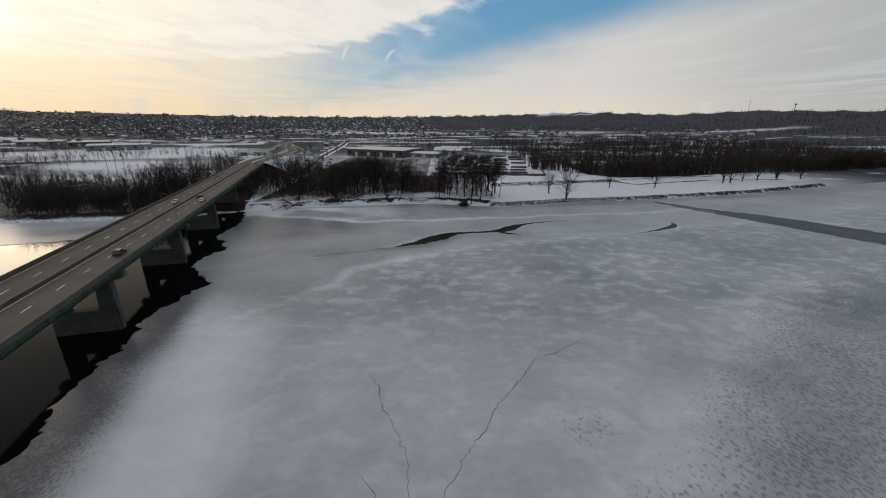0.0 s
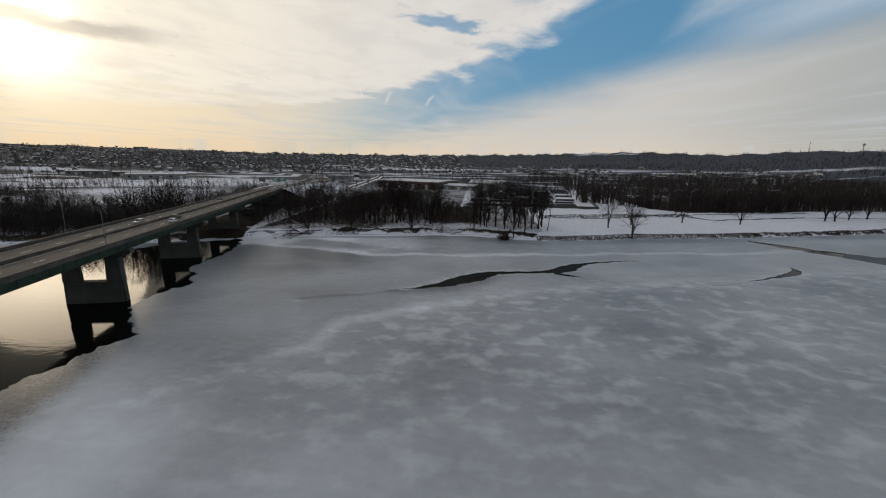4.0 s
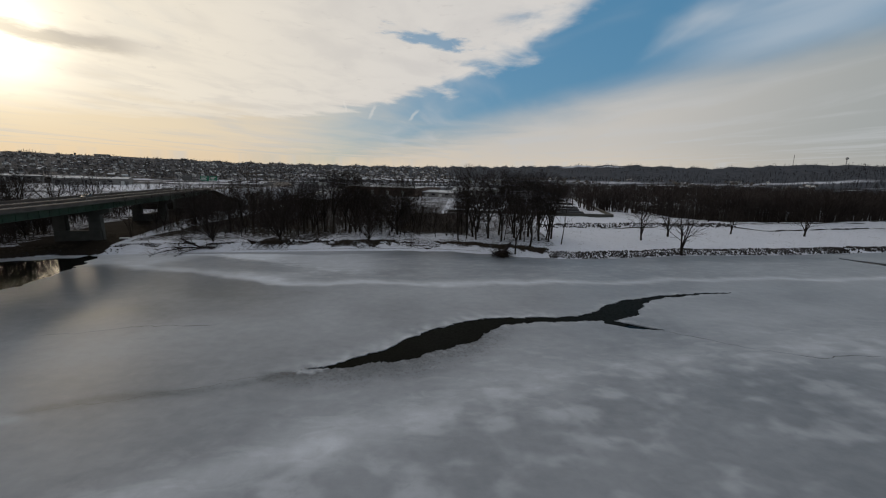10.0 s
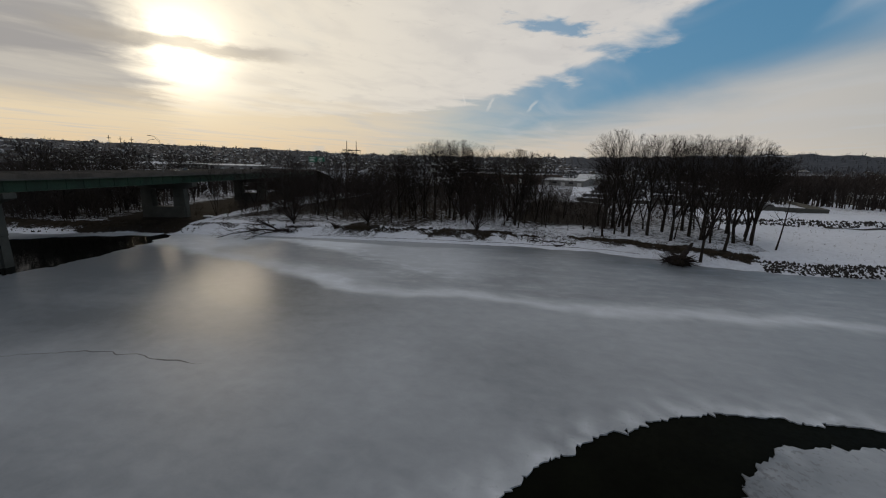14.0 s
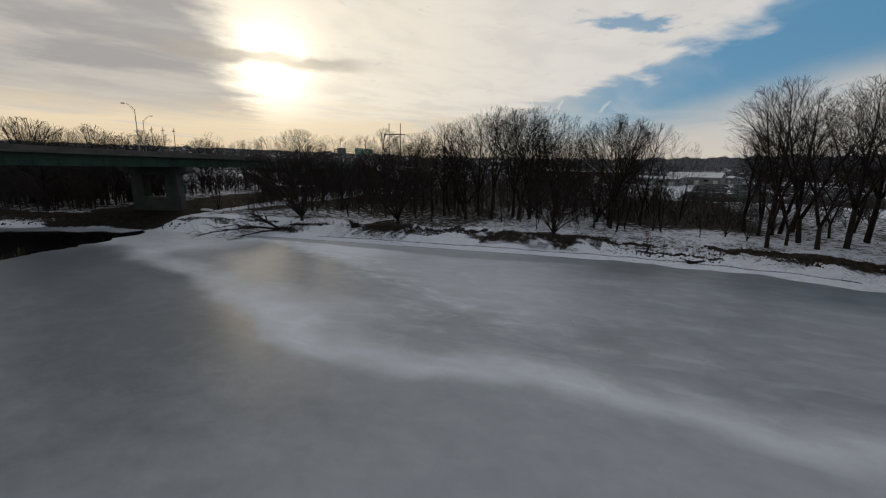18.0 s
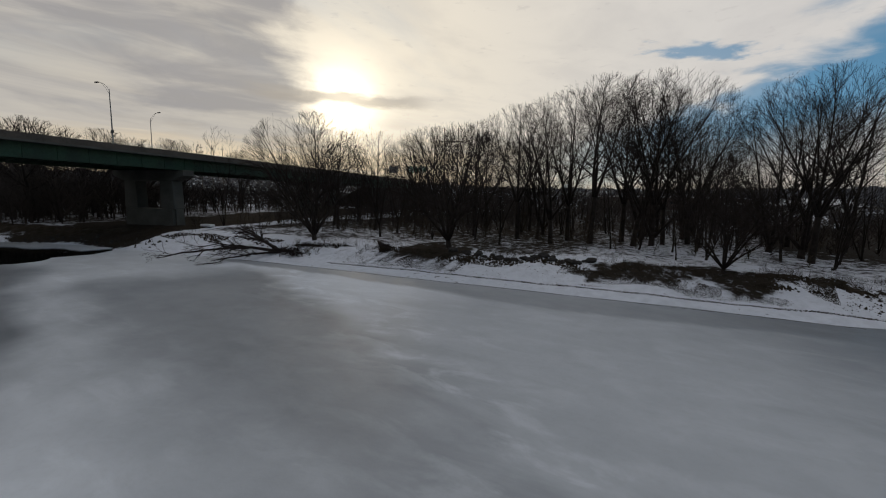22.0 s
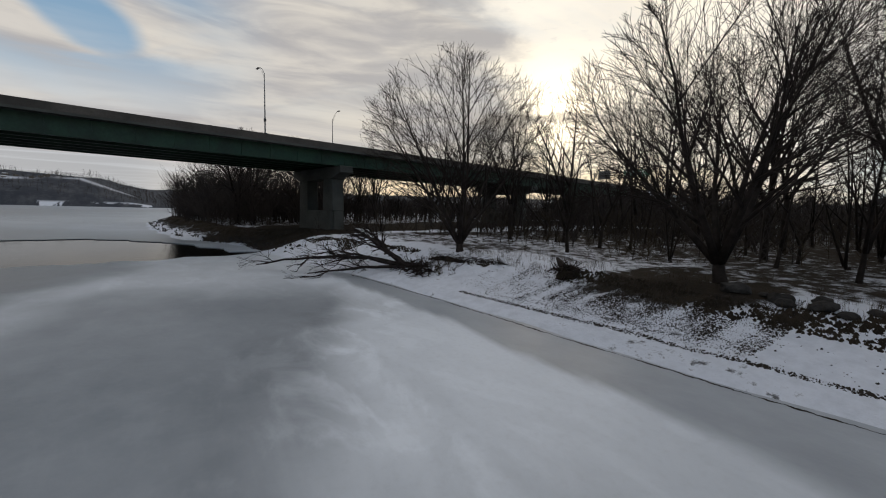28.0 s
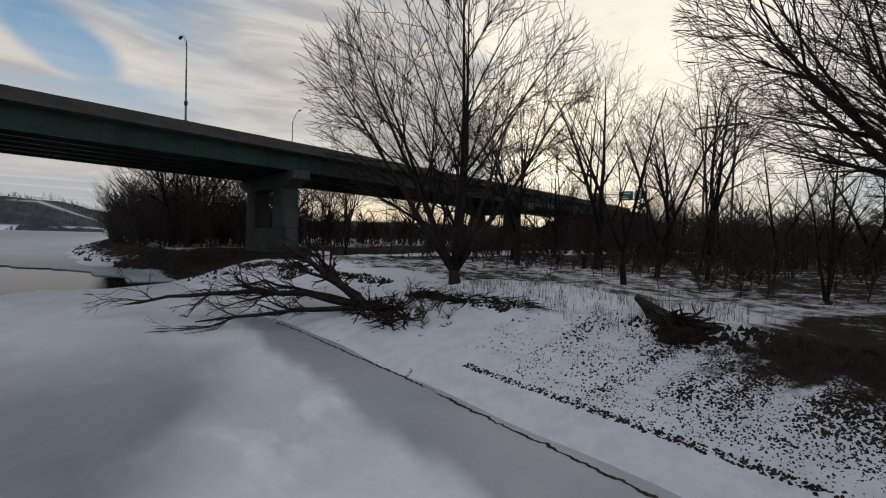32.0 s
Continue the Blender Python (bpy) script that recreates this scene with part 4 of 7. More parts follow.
def pier(s, foot):
    """Two battered columns on a wall-like base, under a cap with tapered ends."""
    p = thing("bridge_pier", "grey concrete bridge pier of two columns on a solid base wall", "bridge pier", "piers of the bridge")
    z = road_z(s) - 2.55
    q = Matrix.Translation(B0 + BD * s + BN * -7.4) @ Matrix.Rotation(math.atan2(BN.y, BN.x), 4, "Z")
    p.matrix_world = q
    base_top = min(foot + (6.0 if foot < 0.5 else 3.4), z - 4.2)
    bm = bmesh.new()
    prof = [(-7.5, foot - 3), (7.5, foot - 3), (7.25, base_top), (-7.25, base_top)]
    for y in (-1.25, 1.25):
        for x, zz in prof:
            bm.verts.new((x, y * (1.0 if zz > foot else 1.1), zz))
    bm.verts.ensure_lookup_table()
    v = bm.verts
    bm.faces.new([v[i] for i in (0, 1, 2, 3)])
    bm.faces.new([v[i] for i in (7, 6, 5, 4)])
    for i in range(4):
        j = (i + 1) % 4
        bm.faces.new((v[i], v[i + 4], v[j + 4], v[j]))
    bmesh.ops.recalc_face_normals(bm, faces=bm.faces)
    bmesh.ops.bevel(bm, geom=[e for e in bm.edges if abs(e.verts[0].co.z - e.verts[1].co.z) > 2], offset=0.5, segments=2, affect="EDGES")
    part("base_wall", bm, CONCRETE, p)
    for side in (-1, 1):
        bm = bmesh.new()
        box(bm, side * 5.25 - 2.0, -1.1, base_top - 0.004, side * 5.25 + 2.0, 1.1, z - 1.9, 0.12)
        for vert in bm.verts:
            if vert.co.z > z - 2.5:
                vert.co.x = side * 5.25 + (vert.co.x - side * 5.25) * 0.86
        part("column", bm, CONCRETE, p)
    bm = bmesh.new()
    prof = [(-6.9, z - 2.1), (6.9, z - 2.1), (10.2, z - 1.1), (10.2, z + 0.0), (-10.2, z + 0.0), (-10.2, z - 1.1)]
    a = [bm.verts.new((x, -1.2, zz)) for x, zz in prof]
    b = [bm.verts.new((x, 1.2, zz)) for x, zz in prof]
    bm.faces.new(a)
    bm.faces.new(b[::-1])
    for i in range(6):
        j = (i + 1) % 6
        bm.faces.new((a[i], b[i], b[j], a[j]))
    bmesh.ops.recalc_face_normals(bm, faces=bm.faces)
    bmesh.ops.bevel(bm, geom=bm.edges[:], offset=0.06, segments=1, affect="EDGES")
    part("cap", bm, CONCRETE, p)
    return p


for k in range(-4, 5):
    s = k * 53.2
    b = along(s, -7, 0)
    pier(s, max(-0.2, ground_z(b.x, b.y)))

# abutment
ab = thing("bridge_abutment", "concrete abutment at the end of the bridge", "abutment")
bm = bmesh.new()
m = Matrix.Translation(along(S1, -7.4, 0)) @ Matrix.Rotation(math.atan2(BN.y, BN.x), 4, "Z")
box(bm, -10.6, -0.5, 1.0, 10.6, 1.2, road_z(S1) - 0.35, 0.08, m)
part("abutment_wall", bm, CONCRETE, ab)

# the road on its bank beyond the bridge, curving away to the west
def centre(s):
    """The middle of the road on land: straight on, then a long bend to the left."""
    if s < 620:
        f = max(0.0, (s - 285) / 335)
        bow = 26.0 * math.sin(math.pi * f) ** 2
        return along(s, MID + bow, 0), (BD + BN * (26.0 * math.pi / 335 * math.sin(2 * math.pi * f))).normalized()
    r, t = 330.0, (s - 620) / 330.0
    c = along(620, MID, 0) - BN * r
    return c + BN * (r * math.cos(t)) + BD * (r * math.sin(t)), BD * math.cos(t) - BN * math.sin(t)


def land_road(name, material, off0, off1, up, s0, s1, thing_label, z_extra=0.0):
    bm = bmesh.new()
    prev = None
    n = int((s1 - s0) / 12)
    for i in range(n + 1):
        s = s0 + (s1 - s0) * i / n
        c, d = centre(s)
        nrm = Vector((d.y, -d.x, 0))
        z = road_z(s) + up
        cur = [bm.verts.new(c + nrm * o + Vector((0, 0, z))) for o in (off0, off1)]
        if prev:
            bm.faces.new((prev[0], prev[1], cur[1], cur[0]))
        prev = cur
    return tagged(part(name, bm, material), thing_label, "road", kind="structure")


W = (DR - DL) / 2
bm = bmesh.new()
prev = None
for i in range(76):
    s = S1 + 0.5 + i * 12
    c, d = centre(s)
    nrm = Vector((d.y, -d.x, 0))
    z = road_z(s) - 0.03
    row = []
    for o, fall in ((-W - 1.5 - 2.2 * (z - 4), True), (-W - 1.5, False), (W + 1.5, False), (W + 1.5 + 2.2 * (z - 4), True)):
        row.append(bm.verts.new(c + nrm * o + Vector((0, 0, 3.0 if fall else z))))
    if prev:
        for k in range(3):
            bm.faces.new((prev[k], prev[k + 1], row[k + 1], row[k]))
    else:
        bm.faces.new(row[::-1])
    prev = row
bmesh.ops.recalc_face_normals(bm, faces=bm.faces)
tagged(part("embankment", bm, LAND), "snow-patched earth embankment that carries the highway", "embankment", kind="structure")
land_road("road", ASPHALT, 0.4, W - 0.4, 0.03, S1, 1160, "pale salt-stained highway lanes on the embankment")
land_road("road", ASPHALT_DARK, -W + 0.4, -0.4, 0.03, S1, 1160, "dark highway lanes on the embankment")
for o in (W - 1.3, -W + 1.3, 0.9, -0.9):
    land_road("road_edge_line", PAINT, o - 0.1, o + 0.1, 0.045, S1, 900, "worn pale edge line on the highway")


# ---- things on the bridge ----
def street_lamp(s, off, toward, height=8.6):
    z = road_z(s) + 0.86
    q = Matrix.Translation(along(s, off, z)) @ Matrix.Rotation(math.atan2(BN.y, BN.x), 4, "Z")
    p = thing("street_lamp", "tall grey steel street lamp on the bridge parapet", "street lamp", "lamps along the bridge", m=q)
    bm = bmesh.new()
    cylinder(bm, (0, 0, 0), (0, 0, height), 0.11, 0.06, 10)
    part("pole", bm, GALV, p)
    bm = bmesh.new()
    box(bm, -0.22, -0.22, 0, 0.22, 0.22, 0.08, 0.02)
    part("base_plate", bm, GALV, p)
    bm = bmesh.new()
    box(bm, -0.18, -0.14, 1.7, 0.18, 0.14, 2.15, 0.02)
    part("junction_box", bm, DARKMETAL, p)
    up = [Vector((0, 0, height - 0.1)), Vector((toward * 0.9, 0, height + 0.75)), Vector((toward * 2.0, 0, height + 1.25)), Vector((toward * 2.6, 0, height + 1.3))]
    lo = [Vector((0, 0, height - 0.8)), Vector((toward * 0.9, 0, height + 0.35)), Vector((toward * 1.9, 0, height + 1.15))]
    part_mesh("arm", tubes_mesh("arm", [[(v, 0.035) for v in up], [(v, 0.025) for v in lo]], 6), GALV, p)
    bm = bmesh.new()
    box(bm, min(toward * 2.5, toward * 3.3), -0.16, height + 1.2, max(toward * 2.5, toward * 3.3), 0.16, height + 1.38, 0.05)
    part("luminaire", bm, DARKMETAL, p)
    return p


for s in (-60, 42, 146.3, 250):
    street_lamp(s, DR - 0.21, -1)
for s in (-40, 62, 167.2, 270):
    street_lamp(s, DL + 0.21, 1)


def gantry(s):
    z = road_z(s)
    c, d = centre(s)
    q = Matrix.Translation(c + Vector((0, 0, z))) @ Matrix.Rotation(math.atan2(BN.y, BN.x), 4, "Z")
    p = thing("sign_gantry", "steel gantry with green highway signs over the road", "road sign", m=q)
    for x in (-W - 0.6, W + 0.6):
        bm = bmesh.new()
        cylinder(bm, (x, 0, -1.5), (x, 0, 7.8), 0.2, sides=10)
        part("post", bm, GALV, p)
    for zz in (6.6, 7.6):
        bm = bmesh.new()
        cylinder(bm, (-W - 0.6, 0, zz), (W + 0.6, 0, zz), 0.12, sides=8)
        part("beam", bm, GALV, p)
    bm = bmesh.new()
    n = 14
    for i in range(n):
        x0, x1 = -W - 0.6 + (2 * W + 1.2) * i / n, -W - 0.6 + (2 * W + 1.2) * (i + 1) / n
        cylinder(bm, (x0, 0, 6.6 if i % 2 else 7.6), (x1, 0, 7.6 if i % 2 else 6.6), 0.05, sides=6)
    part("lattice", bm, GALV, p)
    for x0, x1, z0, z1, face in ((1.0, 6.0, 5.2, 8.4, -1), (6.4, 10.6, 5.4, 8.3, -1), (-9.5, -4.5, 5.2, 8.6, 1)):
        bm = bmesh.new()
        box(bm, x0, face * 0.25 - 0.04, z0, x1, face * 0.25 + 0.04, z1, 0.02)
        panel = part("sign_panel", bm, SIGN_GREEN if face < 0 else GALV, p)
        if face < 0:
            for k, (a, b) in enumerate(((0.1, 0.8), (0.1, 0.6), (0.1, 0.7))):
                bm = bmesh.new()
                zt = z1 - 0.55 - 0.85 * k
                box(bm, x0 + (x1 - x0) * a, -0.31, zt - 0.4, x0 + (x1 - x0) * b, -0.295, zt)
                part("sign_bar", bm, SIGN_WHITE, panel)
    return p


gantry(282)


def car(s, off, paint, ahead, label, tall=1.45, long=4.6):
    """A passenger car: body with a cabin, glass, wheels, lamps."""
    z = road_z(s)
    d = (along(s + 1, off, road_z(s + 1)) - along(s, off, z)).normalized() * ahead
    q = Matrix.Translation(along(s, off, z)) @ d.to_track_quat("Y", "Z").to_matrix().to_4x4()
    p = thing("car", label, "car", "cars on the bridge", m=q)
    h, w = long / 2, 0.9
    bm = bmesh.new()
    prof = [(-h, 0.32), (h, 0.32), (h, 0.68), (h * 0.92, 0.80), (h * 0.45, 0.92), (h * 0.12, tall), (-h * 0.62, tall), (-h * 0.94, 0.95), (-h, 0.78)]
    rows = [[bm.verts.new((x * (0.84 if zz > 1.1 else 1.0), y, zz)) for y, zz in prof] for x in (-w, w)]
    bm.faces.new(rows[0])
    bm.faces.new(rows[1][::-1])
    n = len(prof)
    for i in range(n):
        j = (i + 1) % n
        bm.faces.new((rows[0][i], rows[1][i], rows[1][j], rows[0][j]))
    bmesh.ops.recalc_face_normals(bm, faces=bm.faces)
    bmesh.ops.bevel(bm, geom=bm.edges[:], offset=0.06, segments=2, affect="EDGES")
    part("body", bm, paint, p)
    for nm, pts in (("windscreen", ((h * 0.43, 0.96), (h * 0.16, tall - 0.06))), ("rear_window", ((-h * 0.68, tall - 0.06), (-h * 0.92, 1.0)))):
        (y0, z0), (y1, z1) = pts
        bm = bmesh.new()
        nrm = Vector((0, -(z1 - z0), (y1 - y0))).normalized() * (0.03 if nm == "windscreen" else 0.03)
        if nrm.z < 0:
            nrm = -nrm
        vs = [bm.verts.new(Vector((x, y, zz)) + nrm) for x, y, zz in ((-0.72, y0, z0), (0.72, y0, z0), (0.68, y1, z1), (-0.68, y1, z1))]
        bm.faces.new(vs)
        part(nm, bm, GLASS_DARK, p)
    for sd in (-1, 1):
        bm = bmesh.new()
        vs = [bm.verts.new((sd * x, y, zz)) for x, y, zz in ((0.915, h * 0.36, 0.98), (0.80, h * 0.10, tall - 0.1), (0.80, -h * 0.58, tall - 0.1), (0.915, -h * 0.78, 0.98))]
        bm.faces.new(vs)
        part("side_window", bm, GLASS_DARK, p)
        for y in (-h * 0.62, h * 0.62):
            bm = bmesh.new()
            cylinder(bm, (sd * 0.68, y, 0.33), (sd * 0.93, y, 0.33), 0.33, sides=14)
            wh = part("wheel", bm, TYRE, p)
            bm = bmesh.new()
            cylinder(bm, (sd * 0.92, y, 0.33), (sd * 0.945, y, 0.33), 0.2, sides=10)
            part("rim", bm, GALV, wh)
        bm = bmesh.new()
        box(bm, sd * 0.72 - 0.15, -h - 0.02, 0.72, sd * 0.72 + 0.15, -h + 0.05, 0.86, 0.01)
        part("tail_light", bm, TAIL, p)
        bm = bmesh.new()
        box(bm, sd * 0.68 - 0.16, h - 0.06, 0.60, sd * 0.68 + 0.16, h + 0.015, 0.72, 0.01)
        part("headlight", bm, SIGN_WHITE, p)
    return p


car(-28.0, MID - 5.0, CAR_WHITE, -1, "white estate car driving along the bridge", 1.6)
car(88.0, MID + 6.8, CAR_WHITE, 1, "white car in the lane beside the parapet", 1.5)
car(98.0, MID + 3.4, CAR_DARK, 1, "dark red-brown car driving along the bridge", 1.6)
car(86.0, MID - 3.2, CAR_SILVER, -1, "silver car in the far carriageway", 1.5)
car(178.0, MID - 6.5, CAR_DARK, -1, "small dark car far along the bridge", 1.45)
car(8.0, MID + 6.6, CAR_DARK, 1, "dark car in the lane beside the parapet", 1.55)

# ---- bare winter trees ----
def turn(v, angle, rng):
    """v bent by an angle about a random axis across it."""
    ax = v.orthogonal().normalized()
    ax.rotate(Matrix.Rotation(rng.uniform(0, 2 * math.pi), 3, v))
    w = v.copy()
    w.rotate(Matrix.Rotation(angle, 3, ax))
    return w


def bough(rng, lines, start, d, length, radius, level, depth, twig, open_=1.0, up=0.035, shoots=2):
    """A limb that forks again and again, with side shoots; finer at each fork."""
    n = 3 if level < depth - 1 else 2
    end_r = twig * 0.45 if level >= depth else max(radius * 0.74, twig * 0.7)
    pts = [(start.copy(), radius)]
    p, v = start.copy(), d.copy()
    for i in range(n):
        v = turn(v, rng.uniform(0.02, 0.20), rng)
        v = (v + Vector((0, 0, up))).normalized()
        p = p + v * (length / n)
        pts.append((p.copy(), radius + (end_r - radius) * (i + 1) / n))
    lines[2].append(pts)
    if level >= depth:
        return
    for k in range(2 + shoots):
        f = 1.0 if k < 2 else rng.uniform(0.25, 0.9)
        i = min(int(f * n), n - 1)
        q = pts[i][0].lerp(pts[i + 1][0], f * n - i)
        w = turn((pts[i + 1][0] - pts[i][0]).normalized(), rng.uniform(0.15, 0.4) if k == 0 else rng.uniform(0.4, 0.85) * open_, rng)
        bough(rng, lines, q, w, length * rng.uniform(0.55, 0.85), max(pts[i][1] * 0.6, twig), min(depth, level + (1 if k < 2 else 2)), depth, twig, open_, up, shoots)


class Dome:
    """The rounded outline that a crown grows to."""

    def __init__(self, centre, wide, tall, seed):
        self.c, self.w, self.t, self.seed = centre, wide, tall, seed

    def reach(self, p, d):
        """How far from p along d the outline lies."""
        a = Vector(((p.x - self.c.x) / self.w, (p.y - self.c.y) / self.w, (p.z - self.c.z) / self.t))
        b = Vector((d.x / self.w, d.y / self.w, d.z / self.t))
        bb, ab, aa = b.dot(b), a.dot(b), a.dot(a) - 1
        q = ab * ab - bb * aa
        if q <= 0:
            return 0.0
        return max(0.0, (-ab + math.sqrt(q)) / bb) * (0.93 + 0.16 * noise.noise((d.x * 2.1 + self.seed, d.y * 2.1, d.z * 2.1)))


def grow(rng, lines, dome, start, d, length, radius, level, counts, twig, up, angle):
    """A limb that runs out to the crown's outline, with side limbs all along it."""
    last = level >= len(counts)
    n = (2 if length > 1.5 else 1) if last else (5 if level == 0 else 3 if level < 2 else 2)
    tip = max(twig * 0.5, radius * (0.12 if level < 2 else 0.3))
    pts = [(start.copy(), radius)]
    p, v = start.copy(), d.copy()
    for i in range(n):
        v = turn(v, rng.uniform(0.0, 0.13 if level < 3 else 0.2), rng)
        v = (v + Vector((0, 0, up))).normalized()
        p = p + v * (length / n)
        pts.append((p.copy(), radius + (tip - radius) * ((i + 1) / n) ** 0.8))
    lines[min(level, 2)].append(pts)
    if last:
        return
    want = counts[level] * rng.uniform(0.8, 1.2)
    m = max(2, int(want))
    spin = rng.uniform(0, 6.283)
    for k in range(m):
        f = (0.16 if level == 0 else 0.12) + 0.86 * ((k + rng.uniform(0.1, 0.9)) / m)
        i = min(int(f * n), n - 1)
        q, r = pts[i][0].lerp(pts[i + 1][0], f * n - i), pts[i][1] + (pts[i + 1][1] - pts[i][1]) * (f * n - i)
        ax = (pts[i + 1][0] - pts[i][0]).normalized()
        spin += 2.4 + rng.uniform(-0.5, 0.5)
        side = ax.orthogonal().normalized()
        side.rotate(Matrix.Rotation(spin, 3, ax))
        out = Vector((q.x - dome.c.x, q.y - dome.c.y, (q.z - dome.c.z) * 0.6))
        side = (side + out.normalized() * 0.35).normalized()
        a = rng.uniform(0.75, 1.25) * angle
        w = (ax * math.cos(a) + side * math.sin(a)).normalized()
        room = dome.reach(q, w)
        size = min(room * rng.uniform(0.8, 1.0), length * (1.05 - 0.45 * f) * rng.uniform(0.5, 0.8))
        if size < 0.3:
            continue
        grow(rng, lines, dome, q, w, size, max(min(r * 0.62, 0.026 * size + twig * 0.8), twig), level + 1, counts, twig, up, angle)


def tree_meshes(seed, height, stems, counts, tilt=0.45, wide=0.36, low=0.22, fork=0.12, twig=0.014, girth=0.016, up=0.03, angle=0.62):
    """Trunk up to the fork, stems that fan out from it into a domed crown; counts: side limbs a limb, level by level."""
    rng = random.Random(seed)
    lines = [[], [], []]
    tall = height * (1 - low) / 2
    dome = Dome(Vector((0, 0, height * low + tall)), height * wide, tall, seed)
    foot = Vector((0, 0, -0.6))
    head = Vector((rng.uniform(-0.3, 0.3), rng.uniform(-0.3, 0.3), max(height * fork, 0.3)))
    lines[0].append([(foot, height * girth * 1.5), (Vector((0, 0, 0.25)), height * girth * 1.12), (foot.lerp(head, 0.6), height * girth), (head, height * girth * 0.85)])
    for k in range(stems):
        a = 6.283 * (k + rng.uniform(-0.3, 0.3)) / stems
        t = tilt * ((0.12 if stems < 6 else 0.3) if k == 0 and stems > 2 else rng.uniform(0.5, 1.12))
        d = Vector((math.sin(t) * math.cos(a), math.sin(t) * math.sin(a), math.cos(t)))
        o = head + Vector((math.cos(a), math.sin(a), 0)) * height * girth * 0.4 * (stems > 1) - Vector((0, 0, 0.35))
        grow(rng, lines, dome, o, d, max(dome.reach(o, d), height * 0.3) * rng.uniform(0.9, 1.0), height * girth * (0.85 if stems < 3 else 0.70), 0, counts, twig, up, angle)
    trunk = tubes_mesh("trunk", lines[0] + lines[1], 6)
    crown = tubes_mesh("crown", lines[2], 3)
    for me, mat in ((trunk, BARK), (crown, TWIG)):
        me.materials.append(mat)
        me.shade_smooth()
    return trunk, crown


def plant(meshes, x, y, scale=1.0, turn_z=0.0, label="", group="trees on the river bank", lean=0.0, name="tree"):
    """lean: degrees towards the west."""
    m = Matrix.Translation((x, y, ground_z(x, y))) @ Matrix.Rotation(radians(-lean), 4, "Y") @ Matrix.Rotation(turn_z, 4, "Z") @ Matrix.Diagonal((scale, scale, scale, 1))
    t = thing(name, label, "tree", group, m=m)
    for nm, me in zip(("trunk", "crown"), meshes):
        ob = new(nm, me)
        ob.parent = t
    return t


# kinds, each 20 m high at scale 1
MANY = tree_meshes(11, 20, 9, (11, 7, 6), 0.74, 0.49, 0.17, 0.06, 0.020, 0.0165, 0.020, 0.60)      # many stems from one foot, a wide dome
MANY2 = tree_meshes(12, 20, 4, (11, 7, 5), 0.60, 0.40, 0.14, 0.07, 0.014, 0.017)
FAT = tree_meshes(13, 20, 7, (12, 9, 7), 0.70, 0.58, 0.20, 0.09, 0.018, 0.021, 0.020, 0.58)       # the thick old tree on the shore
TALL = tree_meshes(14, 20, 3, (11, 7, 6), 0.42, 0.40, 0.30, 0.30, 0.013, 0.016)
TALL2 = tree_meshes(15, 20, 2, (12, 7, 6), 0.40, 0.35, 0.30, 0.18, 0.013, 0.015)
TALL3 = tree_meshes(16, 20, 4, (10, 7, 6), 0.50, 0.45, 0.30, 0.26, 0.013, 0.0145)
SLIM = tree_meshes(17, 20, 1, (11, 5, 3), 0.15, 0.20, 0.20, 0.10, 0.016, 0.009)
SLIM2 = tree_meshes(18, 20, 3, (8, 5, 3), 0.40, 0.26, 0.16, 0.03, 0.018, 0.008)
SLIM3 = tree_meshes(19, 20, 2, (8, 5, 3), 0.34, 0.24, 0.22, 0.14, 0.016, 0.010)
ROUND = tree_meshes(20, 20, 4, (8, 6, 3), 0.66, 0.52, 0.16, 0.18, 0.035, 0.026)

L_BIG = "large bare tree with several trunks on the snowy bank"
L_TALL = "tall bare tree with a dark trunk among the shore woods"
L_SLIM = "slender bare young tree in the shore woods"
L_OPEN = "small bare spreading tree standing alone on open snow"
plant(MANY, -89.3, 255.2, 1.03, 0.3, "wide many-stemmed bare tree beside the fallen tree", lean=9.0)
plant(FAT, -67.4, 261.6, 0.88, 1.1, "thick old bare tree with several trunks above the bank")
plant(TALL2, -92.4, 272.0, 1.05, 2.0, "slender forked bare tree behind the fallen tree")
plant(MANY, -35.0, 266.8, 0.62, 4.0, "low-branching bare tree leaning over a bare earth bank")
plant(TALL3, -26.1, 281.8, 1.2, 2.2, L_BIG)
plant(SLIM2, -18.5, 267.8, 0.30, 0.4, "bare sapling alone on the low snowy bank")
plant(SLIM3, -9.8, 278.2, 0.42, 1.4, "thin bare young tree at the edge of the grove")
plant(MANY2, -5.4, 281.0, 0.40, 2.4, "dense dark bush at the edge of the grove")
plant(MANY2, -2.6, 277.5, 0.34, 0.7, "dense dark bush at the edge of the grove")
plant(TALL3, -72.5, 277.0, 1.02, 0.5, L_TALL)
plant(TALL, -64.9, 278.9, 1.14, 1.5, L_TALL)
plant(TALL2, -58.3, 277.3, 1.18, 2.5, L_TALL, lean=5.0)
plant(TALL3, -57.6, 283.4, 1.27, 0.9, L_TALL)
plant(TALL, -53.3, 281.5, 1.33, 3.5, L_TALL)
plant(TALL3, -49.6, 287.0, 1.33, 4.5, L_TALL)
plant(TALL3, -44.6, 284.2, 1.32, 5.5, L_TALL)
plant(TALL2, -47.0, 283.0, 1.27, 0.2, L_TALL)
plant(TALL2, -40.4, 293.0, 1.32, 3.2, L_TALL)
plant(MANY2, -64.7, 290.0, 1.15, 5.2, L_TALL)
plant(TALL2, -20.9, 296.0, 1.22, 0.9, L_TALL)
plant(TALL3, -27.0, 300.0, 1.2, 1.9, L_TALL)
